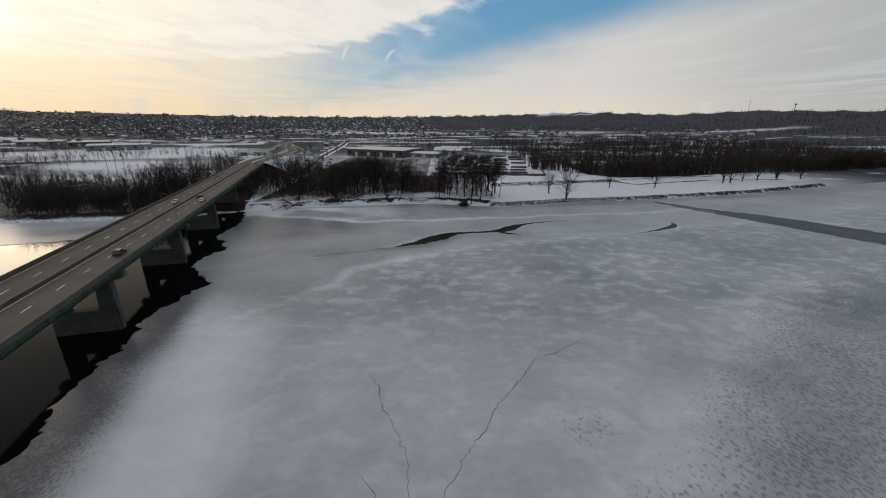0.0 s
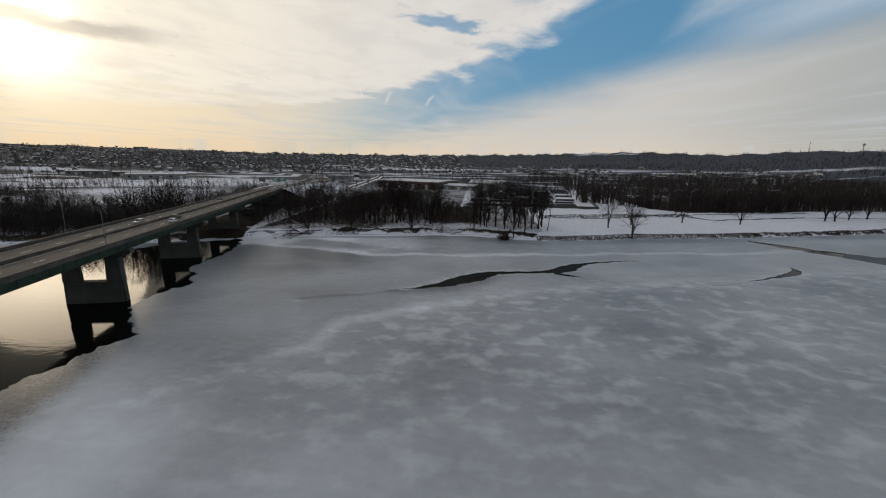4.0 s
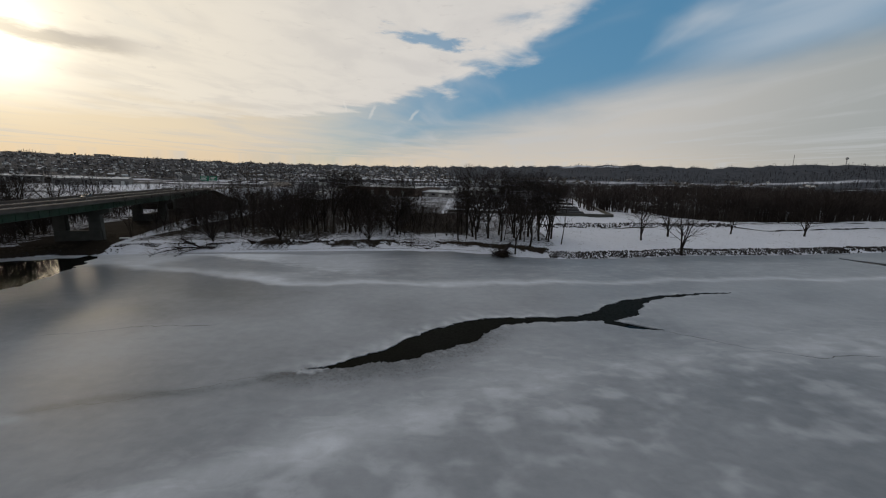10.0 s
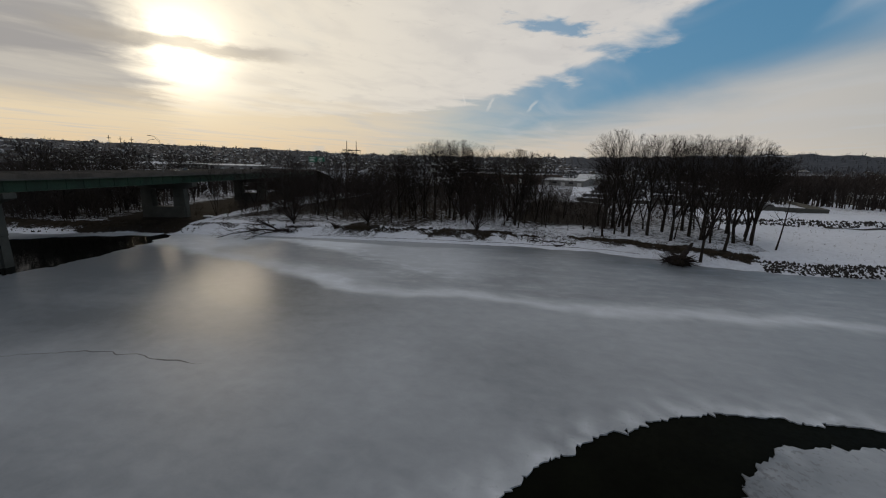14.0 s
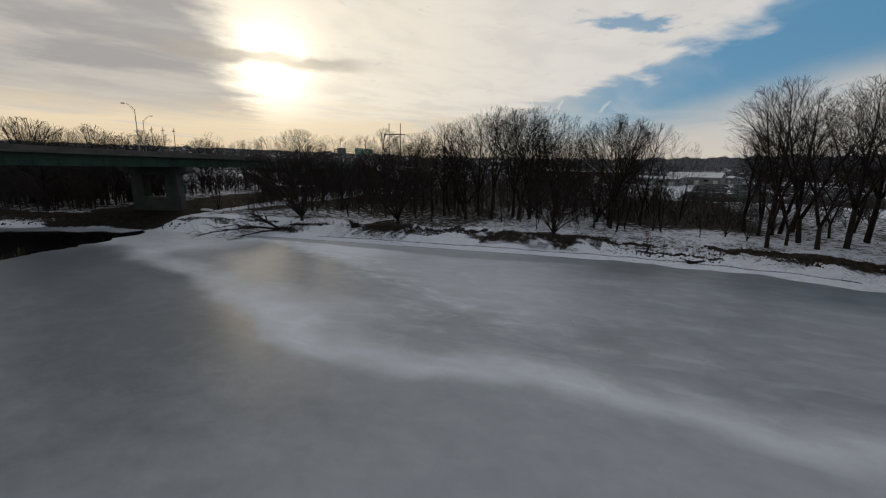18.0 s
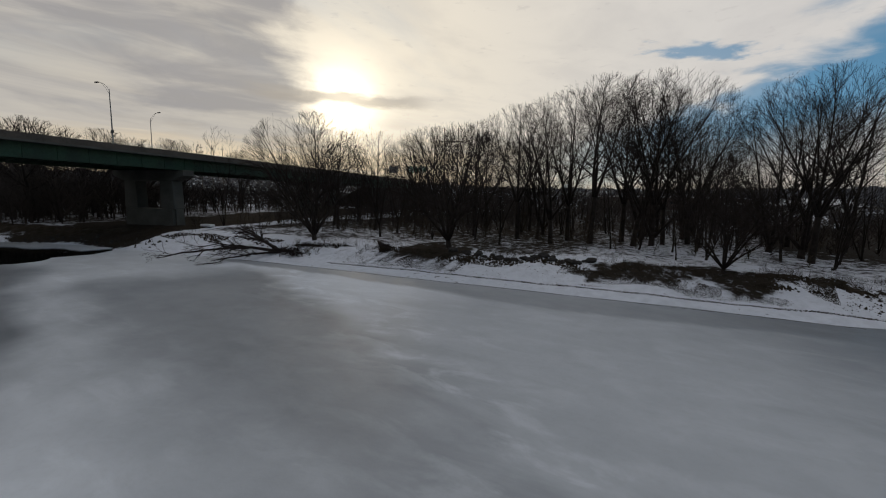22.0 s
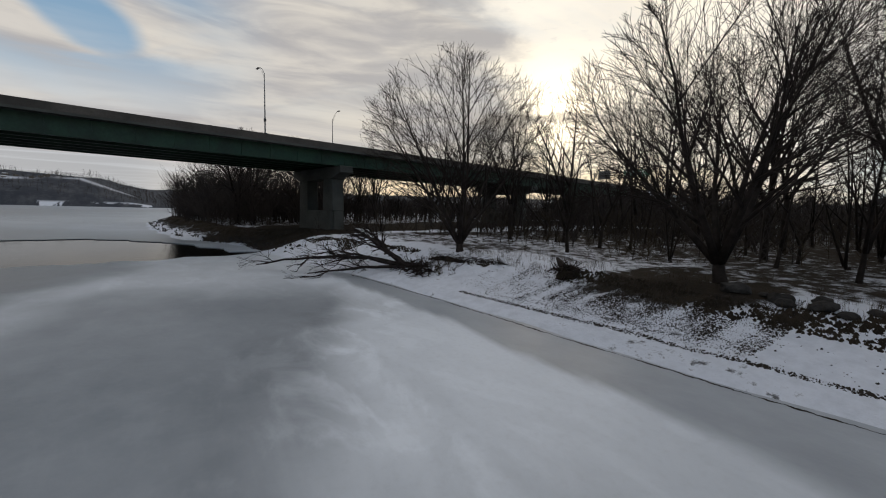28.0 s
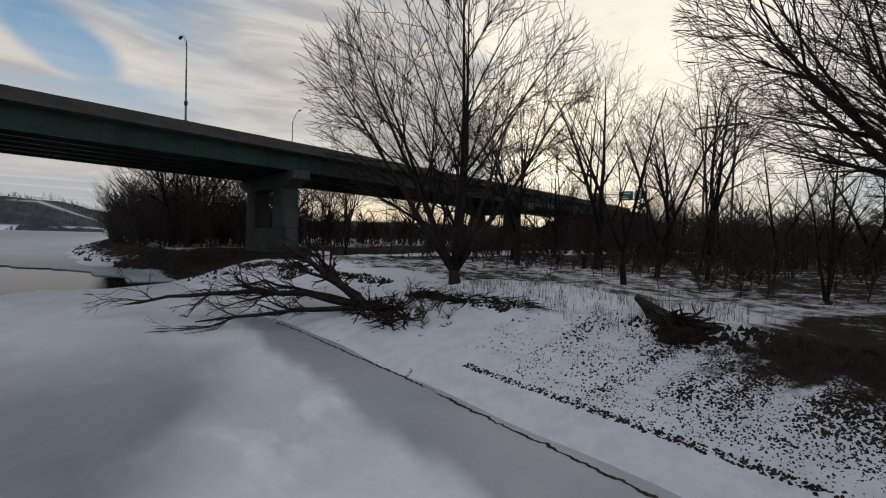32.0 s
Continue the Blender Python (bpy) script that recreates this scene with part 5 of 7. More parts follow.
for x, y, s, k in ((3.3, 290, 1.38, 0), (8.0, 296, 1.42, 1), (11.8, 280, 1.28, 2), (17.0, 288, 1.30, 0), (23.6, 294, 1.36, 1), (22.8, 282, 1.28, 2), (24.5, 276.7, 1.22, 0), (29.0, 285, 1.3, 1), (34.8, 292, 1.3, 2), (26.6, 264.5, 1.08, 1), (35.5, 275, 1.08, 2), (38.5, 284, 1.15, 0), (16.5, 272.5, 1.15, 2), (5.5, 281, 1.2, 1)):
    plant((TALL, TALL2, TALL3)[k], x, y, s * 1.1, x * 1.7, "tall bare tree in the grove on the point", "grove on the point")
rng = random.Random(52)
kept = [(3.3, 290), (8, 296), (11.8, 280), (17, 288), (23.6, 294), (22.8, 282), (24.5, 276.7), (29, 285), (34.8, 292), (26.6, 264.5), (35.5, 275), (38.5, 284), (16.5, 272.5), (5.5, 281)]
while len(kept) < 32:
    x, y = rng.uniform(-1, 41), rng.uniform(271, 303)
    if all((x - a) ** 2 + (y - b) ** 2 > 12 for a, b in kept):
        kept.append((x, y))
        plant((TALL2, SLIM3, TALL2, SLIM)[len(kept) % 4], x, y, rng.uniform(1.0, 1.3), x * 2.3, "tall bare tree in the grove on the point", "grove on the point")
plant(TALL3, 20.2, 258.0, 1.05, 2.0, "bare tree leaning over the washed-out roots on the shore", "grove on the point")
for x, y, s in ((77.9, 288.8, 0.72), (95.4, 301.6, 0.74), (84.5, 268.5, 0.78), (131, 313.4, 0.64), (168, 316.4, 0.68), (238.5, 342, 0.86), (246, 343.5, 0.84), (206, 366, 0.8), (330, 372, 0.8), (262, 352, 0.7), (281, 360, 0.8), (300, 362, 0.72), (312, 378, 0.85), (188, 360, 0.7), (222, 369, 0.75), (150, 364, 0.68)):
    plant(ROUND, x, y, s * 1.12, x, L_OPEN, "lone trees on the snowy meadow")

# thin growth filling the belt along the shore
rng = random.Random(77)
kept = []
count = 0
while count < 92:
    x = rng.uniform(-140, -8)
    y = float(shore(x)) + rng.uniform(16, 62)
    s_line = (Vector((x, y, 0)) - B0).dot(BN)
    if s_line < 5.5 or (-16 < x < -2 and y < 300):
        continue
    if any((x - a) ** 2 + (y - b) ** 2 < 7 for a, b in kept):
        continue
    kept.append((x, y))
    plant((SLIM, SLIM2, SLIM3)[count % 3], x, y, rng.uniform(0.5, 1.12), rng.uniform(0, 6.28), L_SLIM, "young trees of the shore woods")
    count += 1
# taller trees standing back in the belt
count = 0
while count < 17:
    x = rng.uniform(-112, -22)
    y = float(shore(x)) + rng.uniform(24, 52)
    if (Vector((x, y, 0)) - B0).dot(BN) < 7 or any((x - a) ** 2 + (y - b) ** 2 < 6 for a, b in kept):
        continue
    kept.append((x, y))
    plant((TALL2, MANY2, TALL)[count % 3], x, y, rng.uniform(0.85, 1.2), rng.uniform(0, 6.28), L_TALL)
    count += 1
# woods beyond the bridge, on the spit
count = 0
while count < 66:
    x = rng.uniform(-345, -118)
    y = float(shore(x)) + rng.uniform(14, 75)
    s_line = (Vector((x, y, 0)) - B0).dot(BN)
    if s_line > -25 or any((x - a) ** 2 + (y - b) ** 2 < 9 for a, b in kept):
        continue
    kept.append((x, y))
    plant((SLIM2, SLIM3, SLIM)[count % 3], x, y, rng.uniform(0.6, 1.0), rng.uniform(0, 6.28), "bare tree in the woods on the spit beyond the bridge", "woods on the spit")
    count += 1


# tall trees on the spit, their tops over the deck
for s_, off, k, q_ in ((152, 16, 0.95, 0), (157, 24, 1.05, 2), (161, 34, 1.1, 0), (167, 20, 1.0, 1), (172, 13, 0.9, 2), (176, 30, 1.05, 0), (188, 24, 1.0, 1), (199, 33, 1.05, 2), (212, 20, 0.95, 1), (226, 36, 1.0, 0), (242, 26, 1.0, 2)):
    q = along(s_, DL - off, 0)
    if q.y > float(shore(q.x)) + 8:
        plant((ROUND, TALL3, ROUND)[q_], q.x, q.y, k * 1.1, s_, "tall bare tree rising behind the bridge deck", "woods on the spit")

# bushy trees at the foot of the highway bank
for s_, off, k in ((196, 9, 0.5), (206, 15, 0.62), (214, 8, 0.55), (224, 13, 0.7), (233, 21, 0.66), (240, 9, 0.6), (250, 16, 0.72), (262, 24, 0.68), (270, 12, 0.6), (282, 20, 0.7), (296, 27, 0.72), (310, 34, 0.66)):
    q = along(s_, DR + off, 0)
    plant(MANY2 if k > 0.61 else SLIM2, q.x, q.y, k, s_, "bushy bare tree at the foot of the highway bank", "trees by the highway bank")


# ---- woods too many to count ----
def woods_mesh(name, spots, seed, low=7.0, high=15.0, stems=9, thick=1.0):
    """Many small bare trees in one mesh: trunk and a fan of thin limbs each."""
    rng = random.Random(seed)
    verts, faces = [], []
    for x, y, z, f in spots:
        h = rng.uniform(low, high) * f
        def blade(p, q, r):
            o = len(verts)
            d = (q - p).normalized()
            u = d.orthogonal().normalized() * r
            v = d.cross(u)
            verts.extend([tuple(p + u), tuple(p - u * 0.5 + v * 0.87), tuple(p - u * 0.5 - v * 0.87), tuple(q)])
            faces.extend([(o, o + 1, o + 3), (o + 1, o + 2, o + 3), (o + 2, o, o + 3)][:3 if thick < 0.75 else 2])
        b = Vector((x, y, z - 0.3))
        top = b + Vector((rng.uniform(-1, 1), rng.uniform(-1, 1), h))
        blade(b, top, (0.16 + 0.012 * h) * thick)
        for k in range(stems):
            t = rng.uniform(0.1, 0.88)
            a = rng.uniform(0, 6.283)
            reach = h * rng.uniform(0.18, 0.40) * (1.15 - 0.5 * t)
            p = b.lerp(top, t)
            q = p + Vector((math.cos(a) * reach, math.sin(a) * reach, reach * rng.uniform(0.5, 1.5)))
            blade(p, q, 0.13 * thick)
            for j in range(2):
                pp = p.lerp(q, rng.uniform(0.25, 0.8))
                a2 = a + rng.uniform(-1.4, 1.4)
                r2 = reach * rng.uniform(0.35, 0.7)
                blade(pp, pp + Vector((math.cos(a2) * r2, math.sin(a2) * r2, r2 * rng.uniform(0.4, 1.6))), 0.09 * thick)
    me = bpy.data.meshes.new(name)
    me.from_pydata(verts, [], faces)
    me.update()
    return me


def woods(name, label, spots, seed, low, high, stems, mat=WOODS, thick=1.0):
    ob = part_mesh(name, woods_mesh(name, spots, seed, low, high, stems, thick), mat)
    return tagged(ob, label, "woods", kind="stuff")


def scatter(n, seed, f):
    """n spots that f accepts; f draws a place and its scale or None."""
    rng = random.Random(seed)
    got = []
    tries = 0
    while len(got) < n and tries < n * 40:
        tries += 1
        r = f(rng)
        if r:
            got.append(r)
    zs = ground_height(np.array([p[0] for p in got]), np.array([p[1] for p in got]))
    return [(x, y, float(z), s) for (x, y, s), z in zip(got, zs)]


def open_field(x, y):
    return float(clearing(np.array([x]), np.array([y]))[0]) > 0.25


def by_street(x, y, wide):
    """Whether a place lies on or beside the street to the store."""
    return 380 < y < 800 and abs(x - float(np.interp(y, STREET_Y, STREET_X))) < wide


def east_wood(rng):
    x = rng.uniform(95, 640)
    front = float(np.interp(x, [95, 110, 160, 230, 300, 350, 640], [420, 415, 368, 378, 400, 410, 500]))
    y = front + rng.random() ** 2.6 * 480
    return (x, y, 1.0)


def west_wood(rng):
    x = rng.uniform(-520, -140)
    y = float(shore(x)) + 10 + rng.random() * 95
    if (Vector((x, y, 0)) - B0).dot(BN) > -24:
        return None
    return (x, y, 0.9)


def spit_brush(rng):
    x = rng.uniform(-232, -138)
    y = float(shore(x)) + 7 + rng.random() * 34
    if (Vector((x, y, 0)) - B0).dot(BN) > -23:
        return None
    return (x, y, 1.0)


def shore_brush(rng):
    x = rng.uniform(-128, 30)
    y = float(shore(x)) + 17 + rng.random() * 60
    line = (Vector((x, y, 0)) - B0).dot(BN)
    if line < -19 or x > -20 or (x > -75 and rng.random() < 0.4):
        return None
    return (x, y, 1.0)


def north_wood(rng):
    x = rng.uniform(-260, 60)
    y = rng.uniform(296, 470)
    s_line = (Vector((x, y, 0)) - B0).dot(BN)
    if -30 < s_line < 7 or s_line < -60 or (x > -26 and y < 355):
        return None
    if x > -60 and y > 372 or by_street(x, y, 9) or (-150 < x < -95 and 405 < y < 545):
        return None
    return (x, y, 0.85 if x < -24 else 0.6)


def plain_wood(rng):
    x, y = rng.uniform(-1500, 1600), rng.uniform(640, 1500)
    if noise.noise((x * 0.006, y * 0.011, 5)) < -0.06 - 0.12 * (x > 60) or open_field(x, y):
        return None
    if -700 < x < -250 and y < 900:
        return None
    return (x, y, 1.0)


def hill_wood(rng):
    r, az = rng.uniform(1350, 2250), rng.uniform(-62, 75)
    x, y = -math.sin(radians(az)) * r, 100 + math.cos(radians(az)) * r
    if noise.noise((x * 0.009, y * 0.009, 2)) < -0.2 or float(clearing(np.array([x]), np.array([y]))[0]) > 0.1:
        return None
    return (x, y, 1.2)


def west_plain(rng):
    x = rng.uniform(-800, -150)
    y = float(shore(x)) + rng.uniform(95, 430)
    line = (Vector((x, y, 0)) - B0).dot(BN)
    if line > -40 or noise.noise((x * 0.008, y * 0.02, 6)) < -0.02 or (-560 < x < -430 and 600 < y < 700) or (open_field(x, y) and rng.random() < 0.6):
        return None
    return (x, y, 0.8)


def bluff_wood(rng):
    x, y = rng.uniform(-1250, -865), rng.uniform(-420, 330)
    if open_field(x, y):
        return None
    return (x, y, 1.0)


woods("woods", "dense dark bare woods beyond the snowy meadow", scatter(3900, 1, east_wood), 1, 11, 19, 8, WOODS, 1.2)
woods("woods", "belts of bare trees on the plain beyond the bridge", scatter(1700, 9, west_plain), 9, 6, 13, 6, WOODS, 0.8)
woods("woods", "dark bare thicket on the spit beyond the bridge", scatter(950, 2, west_wood), 2, 6, 12, 12, WOODS, 0.8)
woods("brush", "dense dark brush and saplings on the spit", scatter(480, 7, spit_brush), 7, 5, 16, 20, WOODS, 0.5)
woods("brush", "low brown brush and saplings among the shore trees", scatter(400, 8, shore_brush), 8, 1.2, 5.5, 18, BRUSH, 0.2)
def under_wood(rng):
    x = rng.uniform(-155, -28)
    y = float(shore(x)) + rng.uniform(22, 80)
    if x > -72 and rng.random() < 0.7:
        return None
    return None if (Vector((x, y, 0)) - B0).dot(BN) < 5 else (x, y, 1.0)


woods("brush", "tangled dark undergrowth behind the shore trees", scatter(480, 18, under_wood), 18, 2.0, 5.5, 12, WOODS, 0.32)
woods("woods", "bare scrub wood behind the shore trees", scatter(1200, 3, north_wood), 3, 5, 12, 10, WOODS, 0.6)
woods("brush", "low scrub behind the grove on the point", scatter(130, 12, lambda r: (r.uniform(-26, 44), r.uniform(302, 352), 0.55)), 12, 5, 12, 14, WOODS, 0.5)
woods("brush", "low dark scrub beyond the open snow of the low bank", scatter(230, 19, lambda r: (r.uniform(-34, 8), 290 + 62 * r.random() ** 1.3, 1.0)), 19, 1.4, 5.0, 14, WOODS, 0.3)
woods("woods", "belts of bare trees across the flood plain", scatter(4600, 4, plain_wood), 4, 8, 14, 4, HAZE_WOODS, 1.4)
woods("woods", "bare woods on the far hills", scatter(4200, 5, hill_wood), 5, 4, 8, 3, HAZE_WOODS, 2.4)
def bank_brush(n, seed):
    """Spots on the side of the highway bank towards the river."""
    rng = random.Random(seed)
    spots = []
    for i in range(n):
        s_ = 264 + 170 * rng.random() ** 1.6
        c, d = centre(s_)
        z = road_z(s_)
        run = 2.2 * (z - 4)
        f = rng.random()
        q = c + Vector((d.y, -d.x, 0)) * (W + 2.5 + run * f * 1.2)
        spots.append((q.x, q.y, max(3.0 + (z - 3.0) * (1 - f * 1.2), ground_z(q.x, q.y)), 1.0))
    return spots


woods("brush", "dark brush and saplings on the side of the highway bank", bank_brush(230, 15), 15, 3, 8, 14, WOODS, 0.5)
def lee_wood(rng):
    """On the low ground beyond the bridge, inland of the spit."""
    y = rng.uniform(264, 400)
    x = B0.x + (rng.uniform(-62, -24) - (y - B0.y) * BN.y) / BN.x
    return (x, y, 1.0)


woods("brush", "dark scrub on the low ground beyond the bridge", scatter(260, 29, lee_wood), 29, 3.5, 8.0, 14, WOODS, 0.5)
def foot_wood(rng):
    """Beside the foot of the highway bank, towards the shore."""
    q = along(rng.uniform(212, 345), DR + rng.uniform(5, 48), 0)
    return None if by_street(q.x, q.y, 9) else (q.x, q.y, 1.0)


woods("woods", "bare trees between the highway bank and the street", scatter(170, 16, foot_wood), 16, 6, 12, 14, WOODS, 0.6)
woods("brush", "brown brush grown round the roots of the fallen tree", scatter(26, 27, lambda r: (r.uniform(-90.5, -84.5), r.uniform(250.6, 252.8), 1.0)), 27, 0.5, 1.5, 16, BRUSH, 0.12)
woods("woods", "dark bare trees on the bluff across the river", scatter(1700, 6, bluff_wood), 6, 6, 12, 4)

# ---- along the shore ----
def fallen_tree():
    """An uprooted tree that lies from the bank out over the ice: long low limbs, two stems rising."""
    t = thing("fallen_tree", "dark fallen bare tree lying from the bank onto the ice", "fallen tree")
    rng = random.Random(5)
    foot = Vector((-90.2, 250.0, 0.95))

    def limb(path, r, shoots, seed):
        rg = random.Random(seed)
        pts = [Vector(q) for q in path]
        lines = [[], [], []]
        main = []
        for i in range(len(pts) - 1):
            for j in range(3):
                f = (i + j / 3) / (len(pts) - 1)
                q = pts[i].lerp(pts[i + 1], j / 3) + Vector((rg.uniform(-0.12, 0.12), rg.uniform(-0.12, 0.12), rg.uniform(-0.08, 0.08)))
                main.append((q, r * (1 - 0.72 * f)))
        main.append((pts[-1], r * 0.2))
        lines[0].append(main)
        for k in range(shoots):
            i = rg.randint(len(main) // 3, len(main) - 2)
            d = (main[i + 1][0] - main[i][0]).normalized()
            w = turn(d, rg.uniform(0.35, 0.75), rg)
            w.z = w.z * 0.6 + rg.uniform(-0.05, 0.25)
            bough(rg, lines, main[i][0], w.normalized(), rg.uniform(1.0, 2.1), max(main[i][1] * 0.5, 0.03), 3, 6, 0.013, 0.9, 0.0, 2)
        flat = [[(Vector((p.x, p.y, max(p.z, 0.05))), q) for p, q in line] for g_ in lines for line in g_]
        part_mesh("limb", tubes_mesh("limb", flat, 5), DEADWOOD, t)

    limb([foot, (-92.5, 246.5, 1.75), (-95.0, 242.5, 1.7), (-97.5, 239.0, 1.2), (-99.5, 236.4, 0.5)], 0.24, 10, 1)
    limb([foot, (-91.2, 246.8, 1.0), (-92.0, 243.8, 0.75), (-92.8, 240.6, 0.35)], 0.20, 6, 2)
    limb([foot, (-91.4, 248.5, 2.1), (-92.8, 246.9, 3.5), (-94.2, 245.3, 4.7)], 0.34, 7, 3)
    limb([foot, (-92.0, 249.0, 2.0), (-94.0, 247.9, 3.5), (-95.6, 246.9, 4.5)], 0.26, 6, 4)
    limb([foot, (-94.2, 247.2, 1.6), (-98.6, 244.6, 1.9), (-102.6, 242.4, 1.2)], 0.17, 8, 5)
    butt = [(foot + Vector((-0.6, -0.2, 0.2)), 0.34), (foot, 0.44), (foot + Vector((1.2, 0.4, -0.05)), 0.55), (foot + Vector((2.0, 0.6, -0.2)), 0.4)]
    part_mesh("trunk", tubes_mesh("trunk", [butt], 9), DEADWOOD, t)
    roots = []
    for k in range(170):
        a = rng.uniform(0, 6.28)
        d = Vector((0.25 + 0.6 * math.cos(a), -0.35 + 0.7 * math.sin(a), 0.35 * math.sin(a * 1.7)))
        p = foot + Vector((rng.uniform(-0.8, 4.2) , rng.uniform(-1.0, 1.2), rng.uniform(-0.4, 0.45)))
        r0 = rng.uniform(0.03, 0.09)
        pts = [(p, r0)]
        for i in range(5):
            d = turn(d.normalized(), 0.5, rng)
            p = p + d * rng.uniform(0.18, 0.45)
            p.z = max(p.z, ground_z(p.x, p.y) + 0.02)
            pts.append((p.copy(), r0 * (1 - 0.16 * (i + 1))))
        roots.append(pts)
    part_mesh("root_tangle", tubes_mesh("root_tangle", roots, 4), DEADWOOD, t)
    return t


def root_plate(name, x, y, z, size, seed, label, trunk_dir, spread=1.0, n=70, reach=1.0):
    """A torn-out root plate: tangled roots round a short butt of trunk."""
    rng = random.Random(seed)
    t = thing(name, label, "stump", m=Matrix.Translation((x, y, z)))
    d0 = Vector(trunk_dir).normalized()
    part_mesh("trunk", tubes_mesh("trunk", [[(Vector((0, 0, 0.1 * size)), 0.34 * size), (d0 * 0.9 * size, 0.28 * size), (d0 * 2.1 * size, 0.22 * size), (d0 * 2.9 * size, 0.12 * size)]], 9), DEADWOOD, t)
    roots = []
    for k in range(n):
        a = rng.uniform(0, 6.28)
        e = rng.uniform(-0.5, 0.6)
        d = Vector((math.cos(a) * spread, math.sin(a) * spread, e)) - d0 * 0.7
        d.normalize()
        p = Vector((rng.uniform(-0.3, 0.3), rng.uniform(-0.3, 0.3), rng.uniform(0, 0.5))) * size
        r = rng.uniform(0.03, 0.10) * size
        pts = [(p.copy(), r)]
        for i in range(5):
            d = turn(d, rng.uniform(0, 0.5), rng)
            p = p + d * rng.uniform(0.2, 0.5) * size * reach
            p.z = max(p.z, -0.5 * size)
            pts.append((p.copy(), r * (1 - 0.17 * (i + 1))))
        roots.append(pts)
    part_mesh("root_tangle", tubes_mesh("root_tangle", roots, 4), DEADWOOD, t)
    bm = bmesh.new()
    bmesh.ops.create_icosphere(bm, subdivisions=3, radius=0.75 * size)
    for v in bm.verts:
        w = noise.noise(v.co * 2.2 + Vector((seed, 0, 0)))
        v.co *= 1 + 0.5 * w
        v.co.z = v.co.z * 0.6 - 0.05
    part("soil", bm, MUD, t, smooth=True)
    return t


fallen_tree()
root_plate("tree_stump", -75.6, 257.0, ground_z(-75.6, 257.0) + 0.25, 1.15, 3, "torn-out stump with tangled roots and snow on it", (-0.85, 0.45, 0.22), 1.0, 130, 0.55)
# dead branches strewn along the bank from the fallen tree
bp_ = thing("brush_pile", "low dark drift of dead branches along the snowy bank", "brush pile", m=Matrix.Translation((-85.5, float(shore(-85.5)) + 7.2, ground_z(-85.5, float(shore(-85.5)) + 7.2))))
rng = random.Random(61)
for k in range(3):
    sticks = []
    for i in range(75):
        f = rng.random() ** 1.3
        x = -89.2 + 7.4 * f + rng.uniform(-0.4, 0.4)
        y = float(shore(x)) + 6.3 + 1.2 * f + rng.gauss(0, 0.28 * (1.2 - 0.6 * f))
        p = Vector((x, y, ground_z(x, y) + rng.uniform(0.0, 0.32 * (1.2 - f)))) - bp_.location
        d = Vector((rng.gauss(0.8, 0.5), rng.gauss(0.15, 0.5), rng.gauss(0.05, 0.25))).normalized()
        r = rng.uniform(0.015, 0.05)
        pts = [(p, r)]
        for n in range(4):
            d = turn(d, rng.uniform(0, 0.5), rng)
            d.z *= 0.6
            p = p + d * rng.uniform(0.15, 0.42)
            pts.append((p.copy(), r * (1 - 0.2 * (n + 1))))
        sticks.append(pts)
    part_mesh("tangle", tubes_mesh("tangle", sticks, 4), DEADWOOD, bp_)
root_plate("root_plate", 15.2, 255.4, 0.75, 2.5, 8, "washed-out root plate of a tree over the ice edge", (0.5, 0.75, 0.5), 2.4, 100)
root_plate("driftwood", -12.2, 263.4, 0.5, 0.8, 12, "small dark tangle of driftwood on the shore", (0.8, 0.1, 0.2), 1.2, 26)
root_plate("driftwood", -18.8, 265.2, 0.7, 0.7, 14, "dark branched driftwood stub on the snowy shore", (0.3, 0.2, 0.9), 1.2, 20)

# a pale board left on the ground beside the bridge
z0 = ground_z(-121.0, 253.4)
board = thing("board", "pale flat snow-crusted board lying on the bank beside the bridge", "board", m=Matrix.Translation((-121.0, 253.4, z0)) @ Matrix.Rotation(0.25, 4, "Z"))
bm = bmesh.new()
box(bm, -1.4, -0.6, 0.16, 1.4, 0.6, 0.62, 0.08)
part("panel", bm, SNOW, board)
for x in (-0.9, 0.9):
    bm = bmesh.new()
    box(bm, x - 0.1, -0.5, -0.15, x + 0.1, 0.5, 0.16, 0.02)
    part("batten", bm, DEADWOOD, board)


def rock_mesh(seed, flat=0.6):
    bm = bmesh.new()
    bmesh.ops.create_icosphere(bm, subdivisions=2, radius=0.5)
    for v in bm.verts:
        v.co *= 1 + 0.45 * noise.noise(v.co * 2.6 + Vector((seed * 3.1, 0, 0)))
        v.co.z *= flat
    me = bpy.data.meshes.new("rock")
    bm.to_mesh(me)
    bm.free()
    me.materials.append(STONE)
    return me


ROCKS = [rock_mesh(k) for k in range(5)]
rng = random.Random(9)
for i in range(26):
    t = i / 25
    x = -66 + 18 * t + rng.uniform(-0.4, 0.4)
    y = float(shore(x)) + rng.uniform(8.0, 9.6)
    ob = tagged(new("boulder", ROCKS[i % 5]), "dark snow-capped boulder in a row along the top of the bank", "rock", "boulders along the bank")
    s = rng.uniform(0.5, 1.25)
    ob.matrix_world = Matrix.Translation((x, y, ground_z(x, y) + 0.12 * s)) @ Matrix.Rotation(rng.uniform(0, 6.28), 4, "Z") @ Matrix.Diagonal((s * 1.3, s, s, 1))


